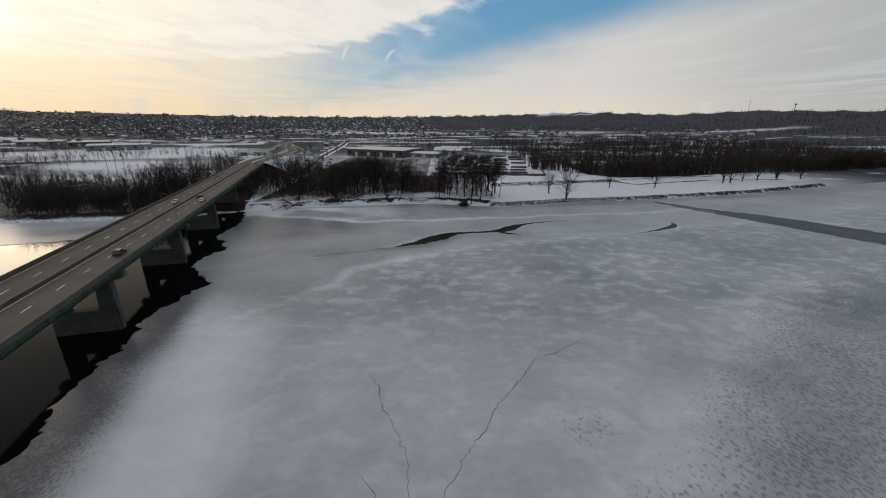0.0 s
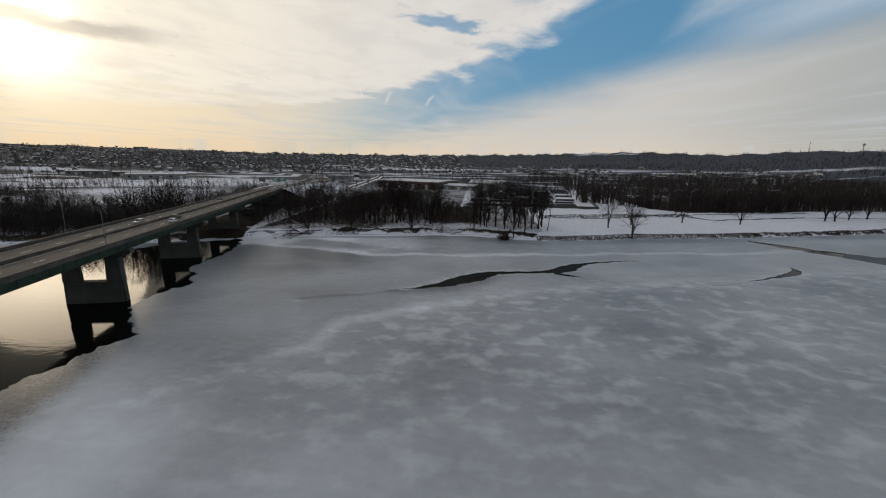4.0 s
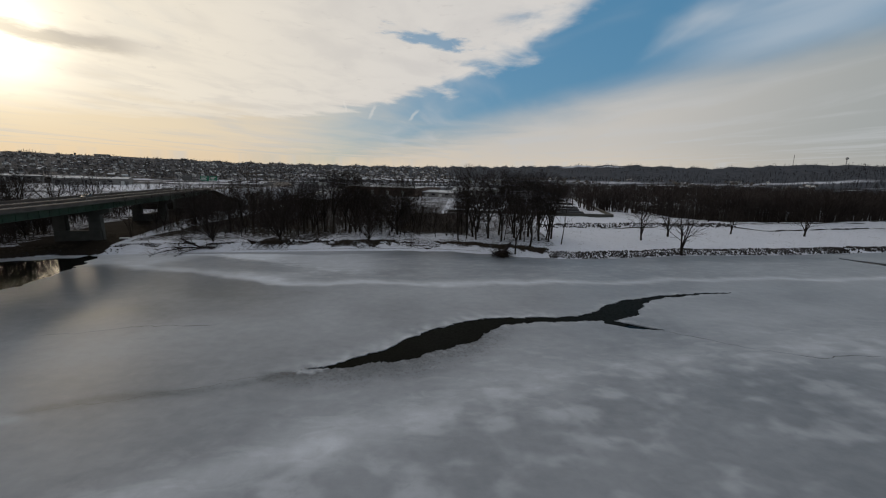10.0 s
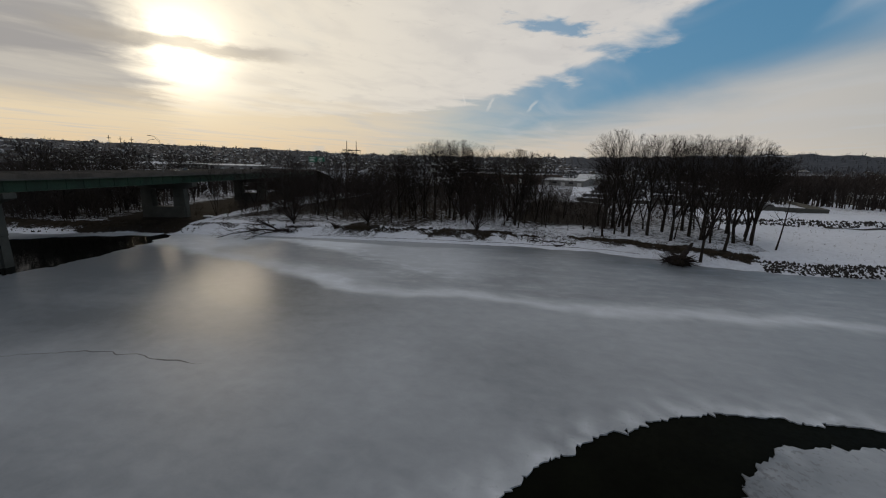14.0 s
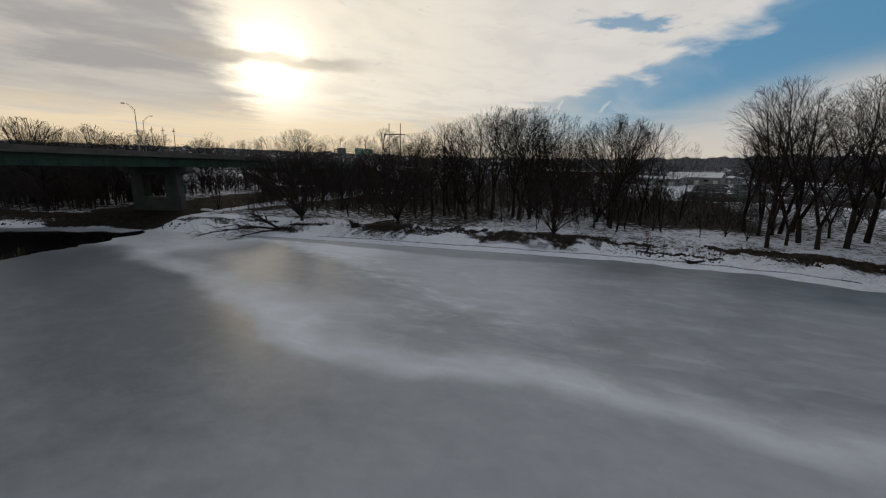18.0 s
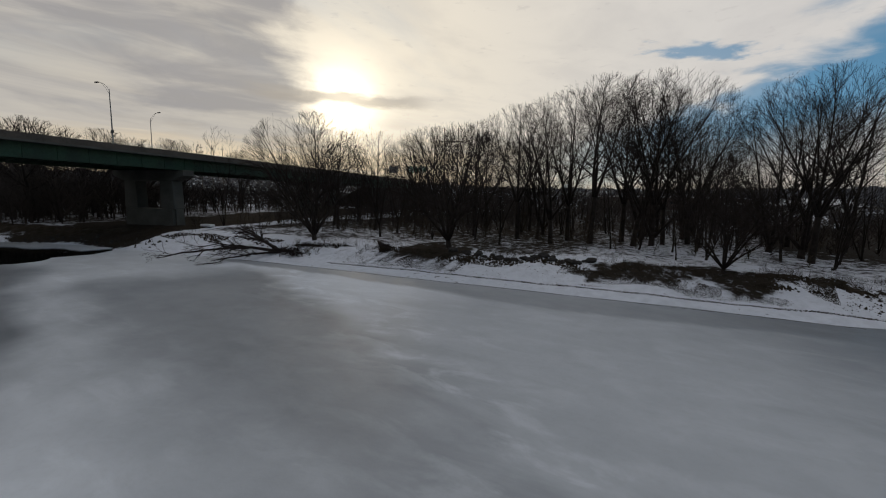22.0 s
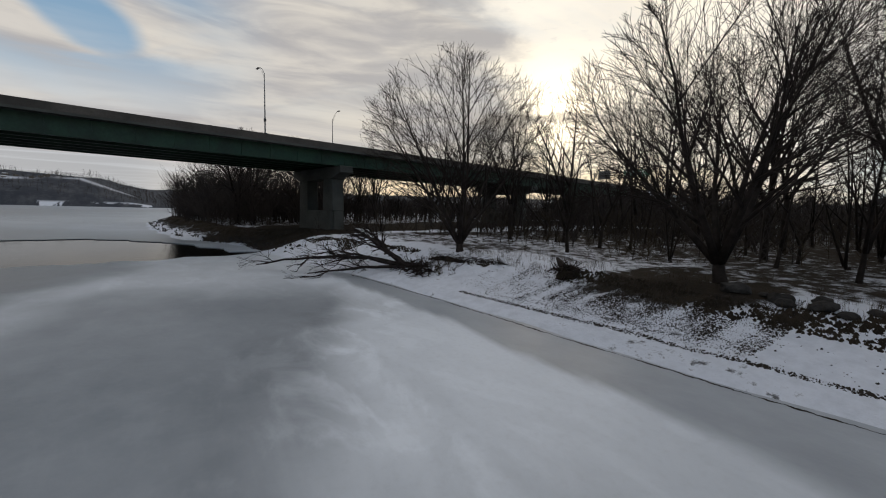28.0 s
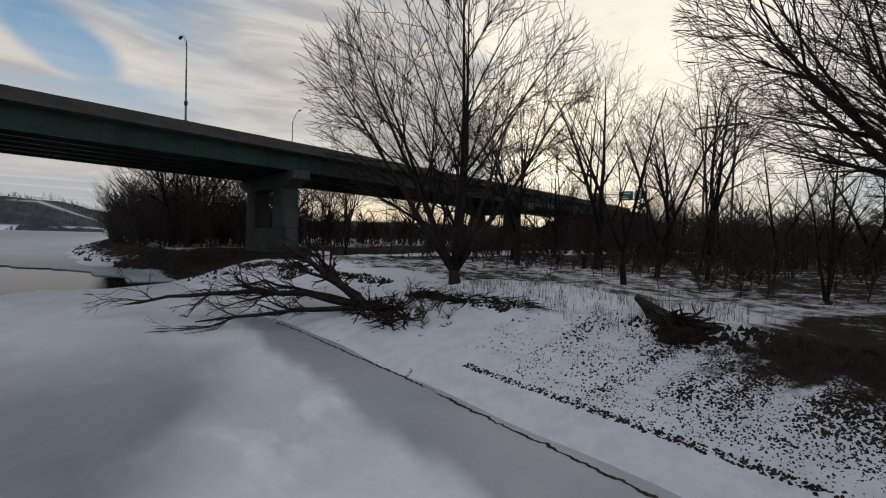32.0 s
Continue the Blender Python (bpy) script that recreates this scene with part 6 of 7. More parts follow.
def pebbles(name, label, spots, mat, seed, flat=0.3):
    """Small stones or clods, joined into one mesh; spots: x, y, z, size."""
    rng = random.Random(seed)
    base = [(0.5, 0.0, 0), (0.1, 0.45, 0), (-0.45, 0.25, 0), (-0.35, -0.35, 0), (0.2, -0.45, 0), (0.05, 0.0, 0.5)]
    verts, faces = [], []
    for x, y, z, s in spots:
        o = len(verts)
        a = rng.uniform(0, 6.28)
        ca, sa = math.cos(a), math.sin(a)
        st = rng.uniform(0.7, 1.8)
        for bx, by, bz in base:
            bx, by = bx * st * rng.uniform(0.7, 1.3), by * rng.uniform(0.7, 1.3)
            lowz = -0.25 if bz == 0 else bz * flat * 2 * rng.uniform(0.6, 1.2)
            verts.append((x + (bx * ca - by * sa) * s, y + (bx * sa + by * ca) * s, z + lowz * s))
        for k in range(5):
            faces.append((o + k, o + (k + 1) % 5, o + 5))
    me = bpy.data.meshes.new(name)
    me.from_pydata(verts, [], faces)
    me.update()
    return tagged(part_mesh(name, me, mat), label, "stones", kind="stuff")


def on_bank(n, seed, x0, x1, d0, d1, s0, s1, power=1.0, clump=0.0):
    rng = random.Random(seed)
    pts = []
    while len(pts) < n:
        x = rng.uniform(x0, x1)
        y = float(shore(x)) + d0 + (d1 - d0) * rng.random() ** power
        if clump and noise.noise((x * 0.16, y * 0.3, seed)) < clump * (rng.random() * 1.6 - 0.6):
            continue
        pts.append((x, y, rng.uniform(s0, s1)))
    zs = ground_height(np.array([p[0] for p in pts]), np.array([p[1] for p in pts]))
    return [(x, y, float(z), s) for (x, y, s), z in zip(pts, zs)]


pebbles("leaf_litter", "dark clods and dead leaves showing through the snow of the bank", on_bank(7000, 1, -79.0, -62, 2.0, 9.0, 0.03, 0.12, 0.75), CLOD, 1, 0.4)
pebbles("leaf_litter", "dense dark leaves and clods below the old tree", on_bank(9500, 39, -75.5, -62, 2.3, 8.2, 0.03, 0.13, 0.8), CLOD, 39)
pebbles("leaf_litter", "thick dark leaves and clods beside the stump", on_bank(9000, 40, -72.5, -62, 2.6, 8.2, 0.03, 0.13, 0.7), CLOD, 40)
pebbles("leaf_litter", "scattered dark leaves on the snow by the fallen tree", on_bank(900, 31, -92, -78, 3.0, 9.5, 0.03, 0.13, 1.0, 0.4), CLOD, 31)
pebbles("leaf_litter", "dark clods and leaves on the snowy bank", on_bank(4200, 2, -27, 24, 2.4, 10.0, 0.05, 0.22, 0.7, 0.5), CLOD, 2)
pebbles("leaf_litter", "a few dark clods on the clean snow below the boulders", on_bank(520, 37, -66, -49, 2.4, 8.5, 0.03, 0.16, 1.0, 0.5), CLOD, 37)
pebbles("leaf_litter", "dark gravel and dead leaves under the leaning tree", on_bank(17000, 33, -51, -26, 2.5, 9.0, 0.04, 0.17, 0.75, 0.05), CLOD, 33)
pebbles("earth_clods", "broken clods of dark earth along the undercut bank", on_bank(2600, 35, -78, -25, 5.6, 9.0, 0.12, 0.42, 1.0, 0.1), MUD, 35, 0.5)
pebbles("earth_clods", "broken clods of dark earth under the grove", on_bank(1300, 36, -2, 33, 5.2, 8.6, 0.12, 0.5, 1.0, 0.1), MUD, 36, 0.5)
pebbles("earth_clods", "lumps of dark earth and old snow on the low bank", on_bank(260, 45, -25, -7, 3.0, 8.5, 0.15, 0.5, 1.0, 0.3), MUD, 45, 0.5)
pebbles("earth_clods", "dark drift of clods and sticks on the low spit", on_bank(1100, 46, -117, -94, 5.5, 8.5, 0.1, 0.42, 1.0, 0.1), MUD, 46, 0.5)
pebbles("earth_clods", "dark lumps of turf among the drifted branches", on_bank(420, 47, -90.5, -82.5, 6.5, 7.7, 0.12, 0.38, 1.0, 0.2), MUD, 47, 0.5)
pebbles("leaf_litter", "line of dark flotsam along the high-water mark", on_bank(6200, 3, -80, 8, 1.9, 2.25, 0.05, 0.20), CLOD, 3)
pebbles("riprap", "heaped dark stones with snow along the east shore", on_bank(9500, 4, 32, 330, 0.2, 6.0, 0.2, 0.85), STONE, 4, 0.6)
pebbles("riprap", "tumbled stones in the snow at the foot of the spit", on_bank(420, 5, -250, -112, 0.5, 4.5, 0.2, 0.75), STONE, 5, 0.6)
pebbles("riprap", "dark stones on the slope of the dike", on_bank(900, 6, 40, 150, 56, 66, 0.5, 1.3), STONE, 6, 0.6)


def earth_bank(x0, x1, d, h, seed, label, depth=2.2):
    """A broken face of bare earth along the top of the bank, ragged at both edges."""
    bm = bmesh.new()
    n = int((x1 - x0) / 0.22)
    rows = []
    prof = ((-0.62, -0.16), (-0.42, 0.02), (-0.25, 0.22), (-0.1, 0.50), (0.02, 0.66), (0.15, 0.74), (0.45, 0.55), (0.9, -0.1))
    for i in range(n + 1):
        x = x0 + (x1 - x0) * i / n
        f = max(0.0, math.sin(math.pi * i / n)) ** 0.5
        w = noise.noise((x * 0.4, seed, 0)) * 1.3 + noise.noise((x * 1.7, seed, 4)) * 0.5
        hh = h * f * (0.65 + 0.9 * noise.noise((x * 0.55, seed, 8)))
        row = []
        for k, (dy, up) in enumerate(prof):
            y = float(shore(x)) + d + w + dy * depth + noise.noise((x * 2.1, k * 1.7, seed)) * 0.35
            z = ground_z(x, y) - 0.06 + up * max(hh, -0.05) + noise.noise((x * 2.6, k * 2.3, seed + 3)) * 0.13 + noise.noise((x * 6.0, k * 5.0, seed)) * 0.16
            row.append(bm.verts.new((x + noise.noise((x * 3, k, seed)) * 0.16, y, z)))
        rows.append(row)
    for a, b in zip(rows, rows[1:]):
        for k in range(len(prof) - 1):
            bm.faces.new((a[k], b[k], b[k + 1], a[k + 1]))
    bmesh.ops.recalc_face_normals(bm, faces=bm.faces)
    for f in bm.faces:
        if f.normal.z < 0:
            f.normal_flip()
    return tagged(part("earth_bank", bm, MUD), label, "earth bank", kind="structure")


def dead_grass(name, label, spots, seed, h0=0.25, h1=0.8):
    """Bent blades of dead grass in tufts, one mesh."""
    rng = random.Random(seed)
    verts, faces = [], []
    for x, y, z, s in spots:
        for k in range(6):
            a = rng.uniform(0, 6.283)
            h = rng.uniform(h0, h1) * s
            lean = rng.uniform(0.1, 0.7)
            lx, ly = math.cos(a), math.sin(a)
            b = a + rng.uniform(0.6, 2.5)
            wx, wy = math.cos(b) * 0.007, math.sin(b) * 0.007
            px_, py_ = x + rng.uniform(-0.2, 0.2), y + rng.uniform(-0.2, 0.2)
            o = len(verts)
            mx, my, mz = px_ + lx * h * lean * 0.35, py_ + ly * h * lean * 0.35, z + h * 0.6
            verts += [(px_ - wx, py_ - wy, z - 0.05), (px_ + wx, py_ + wy, z - 0.05), (mx - wx * 0.7, my - wy * 0.7, mz), (mx + wx * 0.7, my + wy * 0.7, mz), (px_ + lx * h * lean, py_ + ly * h * lean, z + h * (1 - 0.3 * lean))]
            faces += [(o, o + 1, o + 3, o + 2), (o + 2, o + 3, o + 4)]
    me = bpy.data.meshes.new(name)
    me.from_pydata(verts, [], faces)
    me.update()
    return tagged(part_mesh(name, me, BRUSH), label, "grass", kind="stuff")


dead_grass("dead_grass", "brown dead grass along the top of the bank", on_bank(2600, 21, -90, 34, 7.0, 12.0, 0.6, 1.2, 1.0, 0.5), 21)
dead_grass("dead_grass", "thin dead grass through the snow under the trees", on_bank(1500, 22, -110, 30, 11.0, 34.0, 0.3, 0.9), 22)
dead_grass("dead_grass", "tufts of dead grass through the snow of the meadow", on_bank(1100, 24, 45, 330, 7.0, 75.0, 0.8, 1.8, 1.0, 0.5), 24)
dead_grass("dead_grass", "dark dead grass on the slope of the spit", on_bank(1500, 23, -232, -118, 3.0, 10.0, 0.7, 1.4), 23)
earth_bank(-10, 33, 7.6, 0.9, 3, "dark bare earth bank below the grove")
earth_bank(-29, -15, 7.4, 0.42, 9, "ragged dark ledge of earth in the snow of the low bank", 1.1)
earth_bank(-21, -7, 4.4, 0.36, 11, "ragged dark ledge of earth in the snow of the low bank", 0.9)
earth_bank(-225, -128, 6.5, 1.1, 5, "dark earth slope of the spit under the bridge", 4.0)

# shelf of broken ice along the shore, with a dark crack
bm = bmesh.new()
rows = []
for i in range(1101):
    x = -93 + 68 * i / 1100
    y = float(shore(x)) - 0.1 + noise.noise((x * 0.14, 2, 0)) * 0.2 + noise.noise((x * 1.9, 5, 0)) * 0.12 + noise.noise((x * 7.0, 5, 0)) * 0.09
    gap = max(0.004, 0.045 + 0.06 * noise.noise((x * 0.6, 9, 0)) + 0.05 * noise.noise((x * 2.4, 4, 0)))
    rows.append([bm.verts.new((x, y - gap, 0.006)), bm.verts.new((x, y + gap, 0.012))])
for a, b in zip(rows, rows[1:]):
    bm.faces.new((a[0], b[0], b[1], a[1]))
tagged(part("ice_crack", bm, CLOD), "thin dark crack where the ice meets the shore", "crack", kind="structure")


def crack_line(points, width, label, seed):
    pts = ragged(points, 0.8, 0.55, seed)
    bm = bmesh.new()
    rows = []
    n = len(pts)
    for i, p in enumerate(pts):
        a, b = pts[max(i - 1, 0)], pts[min(i + 1, n - 1)]
        d = (b - a).normalized()
        w = width * (0.35 + 0.65 * abs(noise.noise((i * 0.15, seed, 0))) * 2) * min(1, i / 6 + 0.1, (n - 1 - i) / 6 + 0.1)
        rows.append([bm.verts.new((p.x - d.y * w, p.y + d.x * w, 0.006)), bm.verts.new((p.x + d.y * w, p.y - d.x * w, 0.006))])
    for a, b in zip(rows, rows[1:]):
        bm.faces.new((a[0], a[1], b[1], b[0]))
    bmesh.ops.recalc_face_normals(bm, faces=bm.faces)
    return tagged(part("ice_crack", bm, CRACK), label, "crack", kind="structure")


crack_line([(-15.2, 77.1), (-10.6, 65.1), (-5.4, 54.0), (-4.3, 45.5), (-3.5, 30)], 0.10, "thin dark winding crack in the river ice", 1)
crack_line([(37.9, 91.9), (30, 86), (22.5, 81.6), (12.5, 66.7), (5.0, 54.0), (0.7, 45.5), (-2.5, 34)], 0.13, "thin dark winding crack in the river ice", 2)
crack_line([(-13, 50), (-9.5, 46), (-8, 40)], 0.12, "thin dark crack in the river ice", 3)
crack_line([(37, 189.2), (48, 182), (58, 178), (72, 180), (98, 190)], 0.10, "hair crack running on from the open lead", 4)
crack_line([(-21.5, 166.6), (-30, 163.5), (-42, 157), (-52, 153)], 0.05, "healed crack trailing from the open lead", 5)
crack_line([(-71.3, 174.5), (-65.8, 176.3), (-57.6, 180.3), (-44.3, 182.6)], 0.14, "thin crack in the bright ice", 6)


# trodden paths across the snowy meadow
for pts, w in (([(128, 353), (145, 338), (160, 329), (195, 341), (234, 355), (311, 367)], 1.1), ([(70, 318), (100, 326), (132, 338), (176, 352), (250, 374)], 0.8)):
    line = ragged(pts, 3.0, 0.8, 2.0)
    bm = bmesh.new()
    rows = []
    for i, p in enumerate(line):
        a, b = line[max(i - 1, 0)], line[min(i + 1, len(line) - 1)]
        d = (b - a).normalized()
        q, r = p + Vector((-d.y, d.x)) * w, p - Vector((-d.y, d.x)) * w
        rows.append([bm.verts.new((q.x, q.y, ground_z(q.x, q.y) + 0.12)), bm.verts.new((r.x, r.y, ground_z(r.x, r.y) + 0.12))])
    for a, b in zip(rows, rows[1:]):
        bm.faces.new((a[0], a[1], b[1], b[0]))
    bmesh.ops.recalc_face_normals(bm, faces=bm.faces)
    tagged(part("path", bm, CLOD), "dark trodden path across the snowy meadow", "path", kind="structure")
crack_line([(-24.5, 229), (-23.8, 227), (-23.2, 225.6)], 0.07, "short dark crack in the ice off the shore", 7)
crack_line([(-22.3, 224), (-21.7, 222.8), (-21.2, 221.9)], 0.06, "short dark crack in the ice off the shore", 8)
crack_line([(-15.8, 224.3), (-14.2, 224.7), (-12.4, 224.6)], 0.06, "short dark crack in the ice off the shore", 9)

# ---- power line, yards, buildings ----
def h_pole(x, y, label, h=27.0, wide=4.2, a=0.4):
    z = ground_z(x, y)
    t = thing("power_pole", label, "power pole", "power line poles", m=Matrix.Translation((x, y, z)) @ Matrix.Rotation(a, 4, "Z"))
    for sd in (-1, 1):
        bm = bmesh.new()
        cylinder(bm, (sd * wide / 2, 0, -1), (sd * wide / 2, 0, h), 0.22, 0.14, 9)
        part("post", bm, WOODPOLE, t)
    bm = bmesh.new()
    box(bm, -wide * 0.95, -0.12, h - 4.2, wide * 0.95, 0.12, h - 3.85, 0.02)
    part("cross_arm", bm, WOODPOLE, t)
    bm = bmesh.new()
    cylinder(bm, (-wide / 2, 0, h - 8), (wide / 2, 0, h - 4.2), 0.07, sides=6)
    cylinder(bm, (wide / 2, 0, h - 8), (-wide / 2, 0, h - 4.2), 0.07, sides=6)
    part("brace", bm, WOODPOLE, t)
    for k in (-0.9, 0, 0.9):
        bm = bmesh.new()
        cylinder(bm, (k * wide, 0, h - 5.5), (k * wide, 0, h - 4.2), 0.09, sides=6)
        part("insulator", bm, DARKMETAL, t)
    return t


h_pole(-106.1, 318.2, "wooden H-frame power pole behind the shore trees")
for x, y, h in ((-250.7, 311.6, 29), (-246.7, 314.8, 28.5), (-242.8, 318, 28.5), (-330, 470, 20), (-372, 520, 20), (-410, 575, 20)):
    z = ground_z(x, y)
    t = thing("power_pole", "tall single wooden power pole beyond the bridge", "power pole", "power line poles", m=Matrix.Translation((x, y, z)))
    bm = bmesh.new()
    cylinder(bm, (0, 0, -1), (0, 0, h), 0.2, 0.13, 8)
    part("post", bm, WOODPOLE, t)
    bm = bmesh.new()
    box(bm, -1.5, -0.1, h - 1.6, 1.5, 0.1, h - 1.35, 0.02)
    part("cross_arm", bm, WOODPOLE, t)


def shed(x, y, w, d, h, a, label, wall=WALL_GREY, roof=ROOFSNOW, pitch=0.12, name="warehouse", doors=6, category="building"):
    """A long low building with a shallow gable roof, doors and windows along its front."""
    z = ground_z(x, y)
    t = thing(name, label, category, m=Matrix.Translation((x, y, z)) @ Matrix.Rotation(a, 4, "Z"))
    bm = bmesh.new()
    prof = [(-d / 2, -0.6), (d / 2, -0.6), (d / 2, h), (0, h + d / 2 * pitch), (-d / 2, h)]
    rows = [[bm.verts.new((xx, yy, zz)) for yy, zz in prof] for xx in (-w / 2, w / 2)]
    bm.faces.new(rows[0])
    bm.faces.new(rows[1][::-1])
    for i in range(5):
        j = (i + 1) % 5
        bm.faces.new((rows[0][i], rows[0][j], rows[1][j], rows[1][i]))
    bmesh.ops.recalc_face_normals(bm, faces=bm.faces)
    part("wall", bm, wall, t)
    for sd in (-1, 1):
        bm = bmesh.new()
        o, k = 0.5, 0.22
        pts = [(sd * (d / 2 + o), h - o * pitch + 0.02), (0, h + d / 2 * pitch + 0.02), (0, h + d / 2 * pitch + 0.02 + k), (sd * (d / 2 + o), h - o * pitch + 0.02 + k)]
        r = [[bm.verts.new((xx, yy, zz)) for yy, zz in pts] for xx in (-w / 2 - o, w / 2 + o)]
        bm.faces.new(r[0])
        bm.faces.new(r[1][::-1])
        for i in range(4):
            j = (i + 1) % 4
            bm.faces.new((r[0][i], r[0][j], r[1][j], r[1][i]))
        bmesh.ops.recalc_face_normals(bm, faces=bm.faces)
        part("roof", bm, roof, t)
    for i in range(doors):
        cx = -w / 2 + w * (i + 0.5) / doors
        bm = bmesh.new()
        ww, hh = min(w / doors * 0.5, 4), h * 0.62
        if i % 2:
            box(bm, cx - ww / 2, -d / 2 - 0.05, 0, cx + ww / 2, -d / 2 + 0.02, hh, 0.02)
            part("door", bm, WALL_PALE, t)
        else:
            box(bm, cx - ww / 2, -d / 2 - 0.05, h * 0.45, cx + ww / 2, -d / 2 + 0.02, h * 0.72, 0.02)
            part("window", bm, GLASS_DARK, t)
    return t


shed(-498, 655, 78, 40, 8, 0.55, "long pale-roofed warehouse on the flood plain", WALL_GREY, ROOFSNOW, 0.08)
shed(-76, 585, 88, 60, 9, -0.40, "large flat-roofed brown brick store building with a snowy roof", WALL_BRICK, ROOFSNOW, 0.03, "store_building", 9)
shed(-20, 566, 46, 34, 5, -0.3, "low building with a flat snowy roof beside the store", WALL_GREY, ROOFSNOW, 0.10, "building")
shed(13, 604, 40, 26, 6, -0.25, "low building with a snowy pitched roof beside the yard", WALL_GREY, ROOFSNOW, 0.30, "building")
shed(15, 664, 26, 30, 4.5, -0.45, "grey hall with a snowy gable roof", WALL_GREY, ROOFSNOW, 0.22, "hall", 4)
shed(39, 680, 26, 24, 5, -0.30, "grey hall wing with rows of windows and a snowy roof", WALL_GREY, ROOFSNOW, 0.12, "hall", 6)
shed(-700, 742, 60, 30, 7, 0.5, "pale-roofed shed on the snowy flood plain", WALL_GREY, ROOFSNOW, 0.08)
shed(-610, 735, 56, 26, 7, 0.55, "grey shed with a snowy roof on the flood plain", WALL_TAN, ROOFSNOW, 0.10)
shed(152, 455, 16, 9, 3.2, 0.1, "small house with a snowy roof by the dike", WALL_GREY, ROOFSNOW, 0.4, "house", 4, "house")
shed(178, 462, 12, 8, 3.0, 0.2, "small shed with a snowy roof by the dike", WALL_PALE, ROOFSNOW, 0.4, "house", 3, "house")

# the storage yard: long dark stacks in rows on snow, and its terrace walls
stack = bpy.data.meshes.new("dock_section")
bm = bmesh.new()
for k in range(3):
    box(bm, -8.5 + k * 0.3, -1.3, 0.05 + k * 0.55, 8.5 - k * 0.3, 1.3, 0.5 + k * 0.55, 0.04)
for xx in (-6, -2, 2, 6):
    box(bm, xx - 0.15, -1.2, 0.0, xx + 0.15, 1.2, 1.7)
bm.to_mesh(stack)
bm.free()
stack.materials.append(DARKMETAL)
rng = random.Random(31)
for r_ in range(9):
    for c_ in range(5):
        if rng.random() < 0.12:
            continue
        x = -2 + c_ * 19.5 + r_ * 3.2 + rng.uniform(-2, 2)
        y = 395 + r_ * 22 + rng.uniform(-1, 1) - c_ * 1.5
        ob = tagged(new("dock_section", stack), "long low dark dock section laid up on the snowy yard", "dock section", "stored dock sections")
        ob.matrix_world = Matrix.Translation((x, y, ground_z(x, y))) @ Matrix.Rotation(0.03 + rng.uniform(-0.03, 0.03), 4, "Z")
for (x0, y0), (x1, y1) in (((-8, 378), (96, 372)), ((96, 372), (136, 640))):
    bm = bmesh.new()
    a, b = Vector((x0, y0, 0)), Vector((x1, y1, 0))
    m = Matrix.Translation((a + b) / 2) @ (b - a).to_track_quat("X", "Z").to_matrix().to_4x4()
    L = (b - a).length
    box(bm, -L / 2, -0.5, 3.0, L / 2, 0.5, 5.9, 0.05, m)
    tagged(part("yard_wall", bm, CONCRETE), "low dark retaining wall round the storage yard", "wall", kind="structure")


# yard road with parked cars towards the store
def parked(x, y, a, paint):
    bm = bmesh.new()
    prof = [(-2.2, 0.3), (2.2, 0.3), (2.2, 0.75), (1.0, 0.9), (0.3, 1.45), (-1.4, 1.45), (-2.1, 0.95)]
    r = [[bm.verts.new((xx * (0.85 if zz > 1.2 else 1), yy, zz)) for yy, zz in prof] for xx in (-0.88, 0.88)]
    bm.faces.new(r[0])
    bm.faces.new(r[1][::-1])
    for i in range(7):
        j = (i + 1) % 7
        bm.faces.new((r[0][i], r[1][i], r[1][j], r[0][j]))
    bmesh.ops.recalc_face_normals(bm, faces=bm.faces)
    bmesh.ops.bevel(bm, geom=bm.edges[:], offset=0.08, segments=1, affect="EDGES")
    t = thing("car", "snow-dusted parked car on the lot by the store", "car", "parked cars", m=Matrix.Translation((x, y, ground_z(x, y) + 0.02)) @ Matrix.Rotation(a, 4, "Z"))
    part("body", bm, paint, t)
    for sx_ in (-1, 1):
        for yy in (-1.35, 1.35):
            bm = bmesh.new()
            cylinder(bm, (sx_ * 0.66, yy, 0.3), (sx_ * 0.9, yy, 0.3), 0.31, sides=10)
            part("wheel", bm, TYRE, t)
    return t


for i in range(22):
    y = 415 + (i % 11) * 11.5 + rng.uniform(-1.5, 1.5)
    x = float(np.interp(y, STREET_Y, STREET_X)) + 9.0 + (i // 11) * 9.0 + rng.uniform(-0.5, 0.5)
    parked(x, y, rng.uniform(-0.1, 0.1) + 1.6, (CAR_WHITE, CAR_DARK, CAR_SILVER)[i % 3])

# the street to the store, between ridges of ploughed snow
for off0, off1, up, mt, nm, lb, cat in ((-4.0, 4.0, 0.35, ASPHALT, "street", "grey salted street leading to the store", "road"), (-6.5, -4.0, 0.55, SNOW, "snow_bank", "ridge of ploughed snow along the street", "snow"), (4.0, 6.5, 0.55, SNOW, "snow_bank", "ridge of ploughed snow along the street", "snow")):
    bm = bmesh.new()
    prev = None
    for i in range(53):
        y = 380 + i * 10
        x = float(np.interp(y, STREET_Y, STREET_X))
        z = ground_z(x, y) + up
        cur = [bm.verts.new((x + o, y, zz)) for o, zz in ((off0, z - 0.8), (off0, z), (off1, z), (off1, z - 0.8))]
        if prev:
            for k in range(3):
                bm.faces.new((prev[k], cur[k], cur[k + 1], prev[k + 1]))
        prev = cur
    bmesh.ops.recalc_face_normals(bm, faces=bm.faces)
    tagged(part(nm, bm, mt), lb, cat, kind="structure")

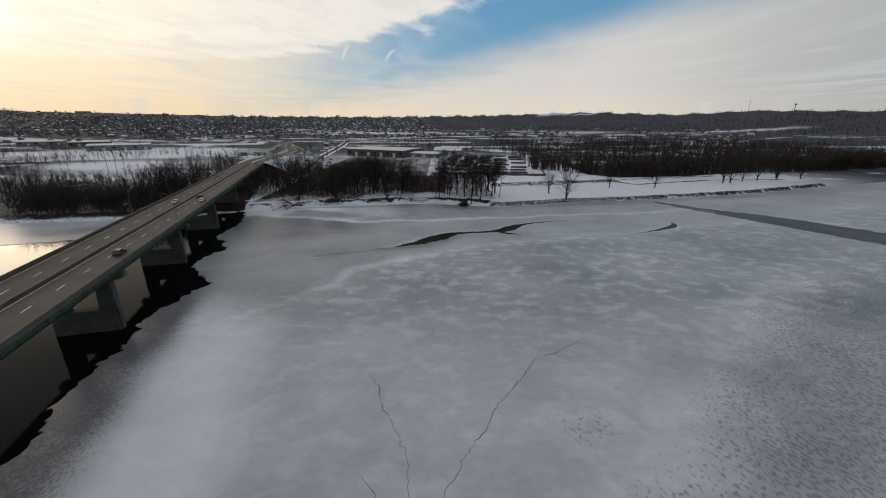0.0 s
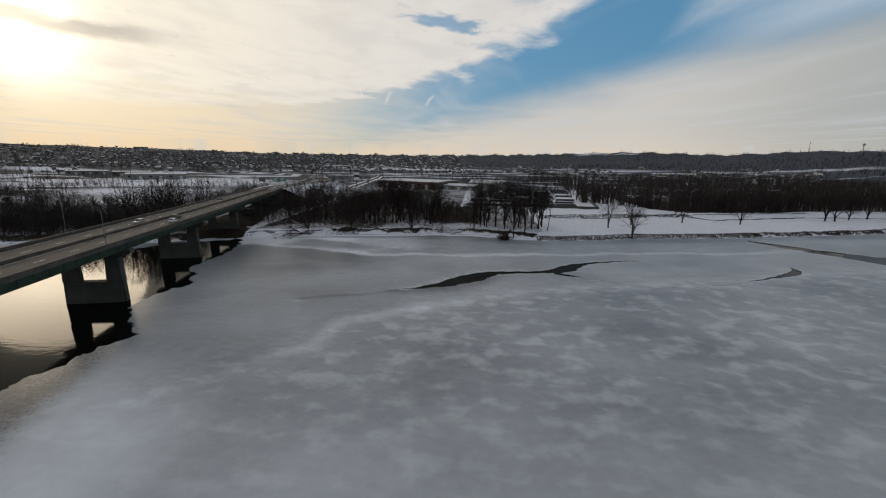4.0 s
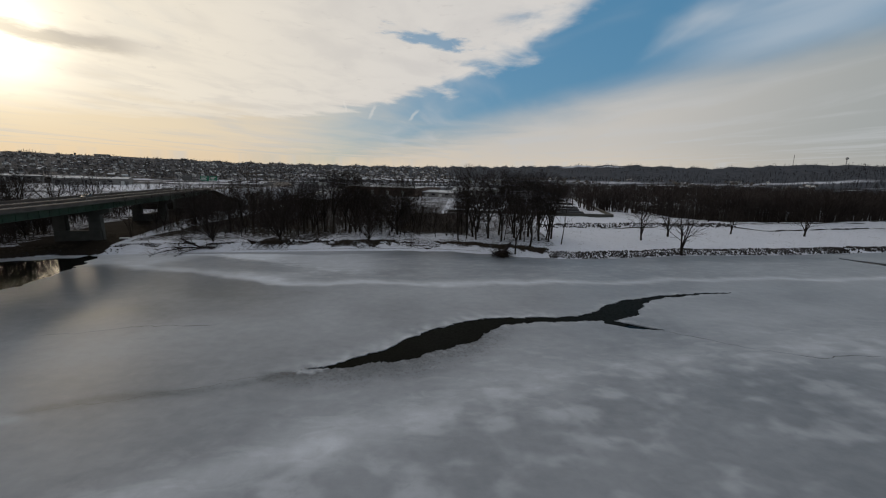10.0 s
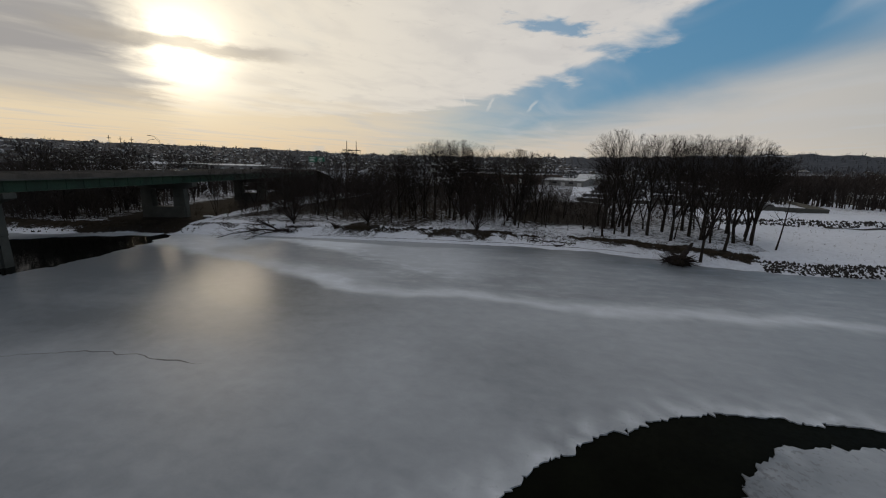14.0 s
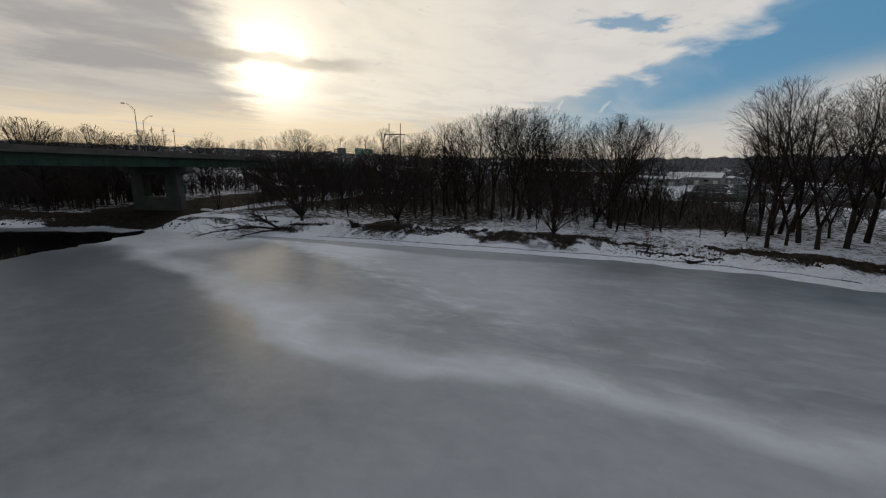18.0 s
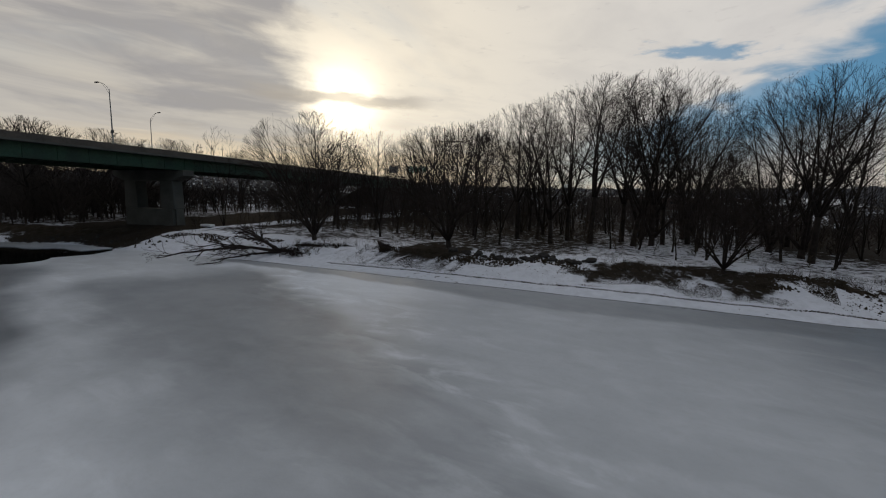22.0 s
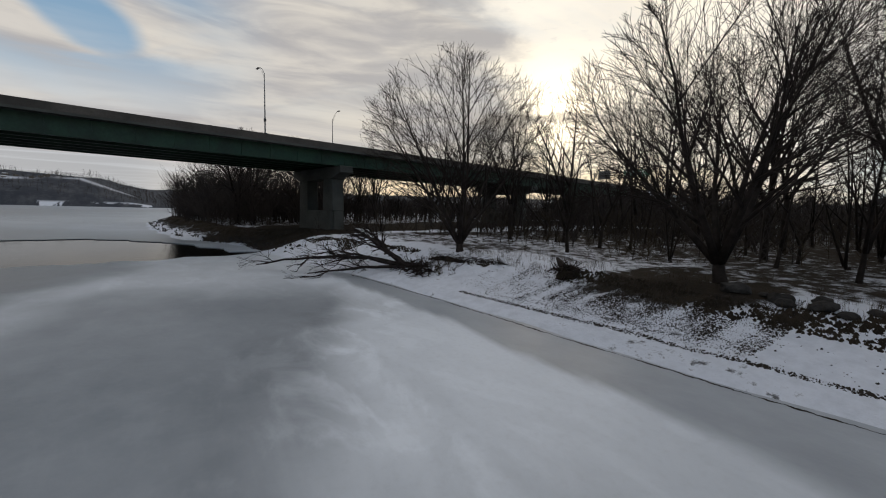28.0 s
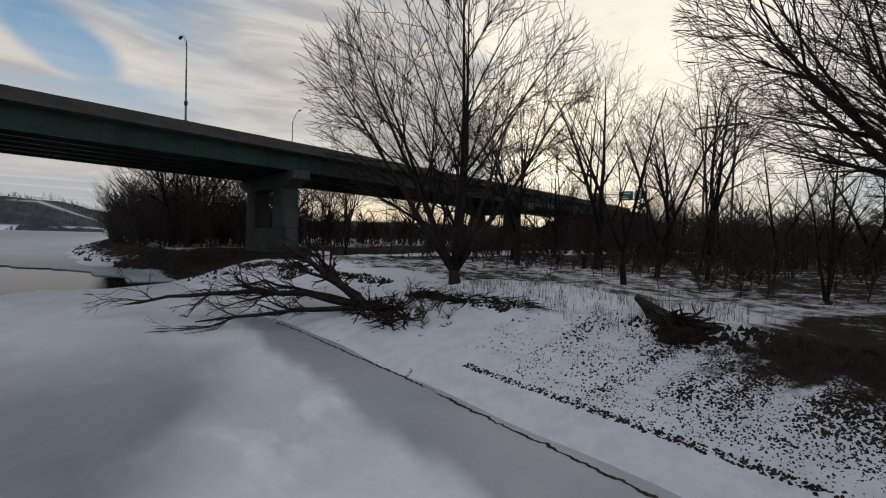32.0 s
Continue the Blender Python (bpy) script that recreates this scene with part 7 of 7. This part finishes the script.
# a tall pole sign by the store
t = thing("pole_sign", "tall pole sign with dark and pale panels by the store", "sign", m=Matrix.Translation((-152, 560, ground_z(-152, 560))))
bm = bmesh.new()
box(bm, -0.5, -0.5, -1, 0.5, 0.5, 16, 0.05)
part("post", bm, DARKMETAL, t)
for z0, z1, mt in ((9.5, 12.5, SIGN_WHITE), (12.8, 15.8, DARKMETAL), (16.0, 18.5, SIGN_WHITE)):
    bm = bmesh.new()
    box(bm, -3.2, -0.62, z0, 3.2, 0.62, z1, 0.08)
    part("sign_panel", bm, mt, t)


# ---- far away ----
def mast(x, y, h, label):
    z = ground_z(x, y)
    t = thing("radio_mast", label, "radio mast", m=Matrix.Translation((x, y, z)))
    for k in range(3):
        a = k * 2.094
        bm = bmesh.new()
        cylinder(bm, (math.cos(a) * 2.0, math.sin(a) * 2.0, -1), (math.cos(a) * 0.5, math.sin(a) * 0.5, h), 0.22, 0.12, 6)
        part("leg", bm, DARKMETAL, t)
    bm = bmesh.new()
    n = 12
    for i in range(n):
        for k in range(3):
            f0, f1 = i / n, (i + 1) / n
            r0, r1 = 2.0 - 1.5 * f0, 2.0 - 1.5 * f1
            a, b = k * 2.094, (k + 1) * 2.094
            cylinder(bm, (math.cos(a) * r0, math.sin(a) * r0, h * f0), (math.cos(b) * r1, math.sin(b) * r1, h * f1), 0.08, sides=4)
    part("lattice", bm, DARKMETAL, t)
    bm = bmesh.new()
    cylinder(bm, (0, 0, h), (0, 0, h * 1.12), 0.08, sides=6)
    part("antenna", bm, DARKMETAL, t)
    return t


def at_az(az, r):
    return -math.sin(radians(az)) * r, 100 + math.cos(radians(az)) * r


x, y = at_az(-37.5, 2000)
mast(x, y, 42, "thin lattice radio mast on the wooded ridge")
x, y = at_az(107.5, 1100)
mast(x, y, 24, "lattice power tower on the bluff across the river")
x, y = at_az(103.5, 1080)
mast(x, y, 14, "small lattice tower on the bluff across the river")
x, y = at_az(-41.5, 2020)
t = thing("water_tower", "round water tower on the wooded ridge", "water tower", m=Matrix.Translation((x, y, ground_z(x, y))))
bm = bmesh.new()
cylinder(bm, (0, 0, -2), (0, 0, 20), 1.6, 1.2, 12)
part("shaft", bm, WALL_PALE, t)
bm = bmesh.new()
bmesh.ops.create_uvsphere(bm, u_segments=18, v_segments=12, radius=4.5)
bmesh.ops.translate(bm, verts=bm.verts, vec=(0, 0, 22))
part("tank", bm, WALL_PALE, t, smooth=True)
x, y = at_az(41.5, 2000)
shed(x, y, 46, 20, 6, 0.6, "broad block of a building on the skyline of the hill", WALL_GREY, ROOFSNOW, 0.03, "hilltop_building", 7)


def town(n, seed, f, label):
    """Small houses with snowy gable roofs, too many to count, in one mesh of two materials."""
    rng = random.Random(seed)
    verts, faces, mats = [], [], []
    spots = scatter(n, seed, f)
    for x, y, z, s in spots:
        a = rng.uniform(0, 3.14)
        ca, sa = math.cos(a), math.sin(a)
        w, d, h = rng.uniform(2.4, 4.2) * s, rng.uniform(2.0, 3.2) * s, rng.uniform(2.2, 4.0)
        o = len(verts)
        rp = d * 0.55
        local = [(-w, -d, -2), (w, -d, -2), (w, d, -2), (-w, d, -2), (-w, -d, h), (w, -d, h), (w, d, h), (-w, d, h), (-w, 0, h + rp), (w, 0, h + rp)]
        verts += [(x + lx * ca - ly * sa, y + lx * sa + ly * ca, z + lz) for lx, ly, lz in local]
        faces += [(o, o + 1, o + 5, o + 4), (o + 1, o + 2, o + 6, o + 9, o + 5), (o + 2, o + 3, o + 7, o + 6), (o + 3, o, o + 4, o + 8, o + 7), (o + 4, o + 5, o + 9, o + 8), (o + 6, o + 7, o + 8, o + 9)]
        w_ = rng.choice((0, 0, 0, 2))
        r_ = rng.choice((1, 3, 3))
        mats += [w_, w_, w_, w_, r_, r_]
    me = bpy.data.meshes.new("houses")
    me.from_pydata(verts, [], faces)
    for mt in (WALL_TAN, ROOFSNOW, WALL_PALE, ROOF_DARK):
        me.materials.append(mt)
    me.polygons.foreach_set("material_index", mats)
    me.update()
    return tagged(new("houses", me), label, "houses", kind="stuff")


def hill_house(rng):
    r, az = rng.uniform(1250, 2000), rng.uniform(2, 66)
    x, y = at_az(az, r)
    return (x, y, 1.0)


def valley_house(rng):
    r, az = rng.uniform(1050, 1450), rng.uniform(-40, 62)
    x, y = at_az(az, r)
    if noise.noise((x * 0.008, y * 0.008, 1)) < -0.1:
        return None
    return (x, y, 1.0 if rng.random() < 0.8 else 1.9)


def bluff_house(rng):
    az, r = rng.uniform(97, 128), rng.gauss(1000, 12)
    x, y = at_az(az, r)
    return (x, y, 0.9)


town(1700, 41, hill_house, "houses with snowy roofs scattered over the far hillside town")
town(520, 42, valley_house, "houses and sheds with snowy roofs in the valley")
town(60, 43, bluff_house, "houses with snowy roofs on the bluff across the river")
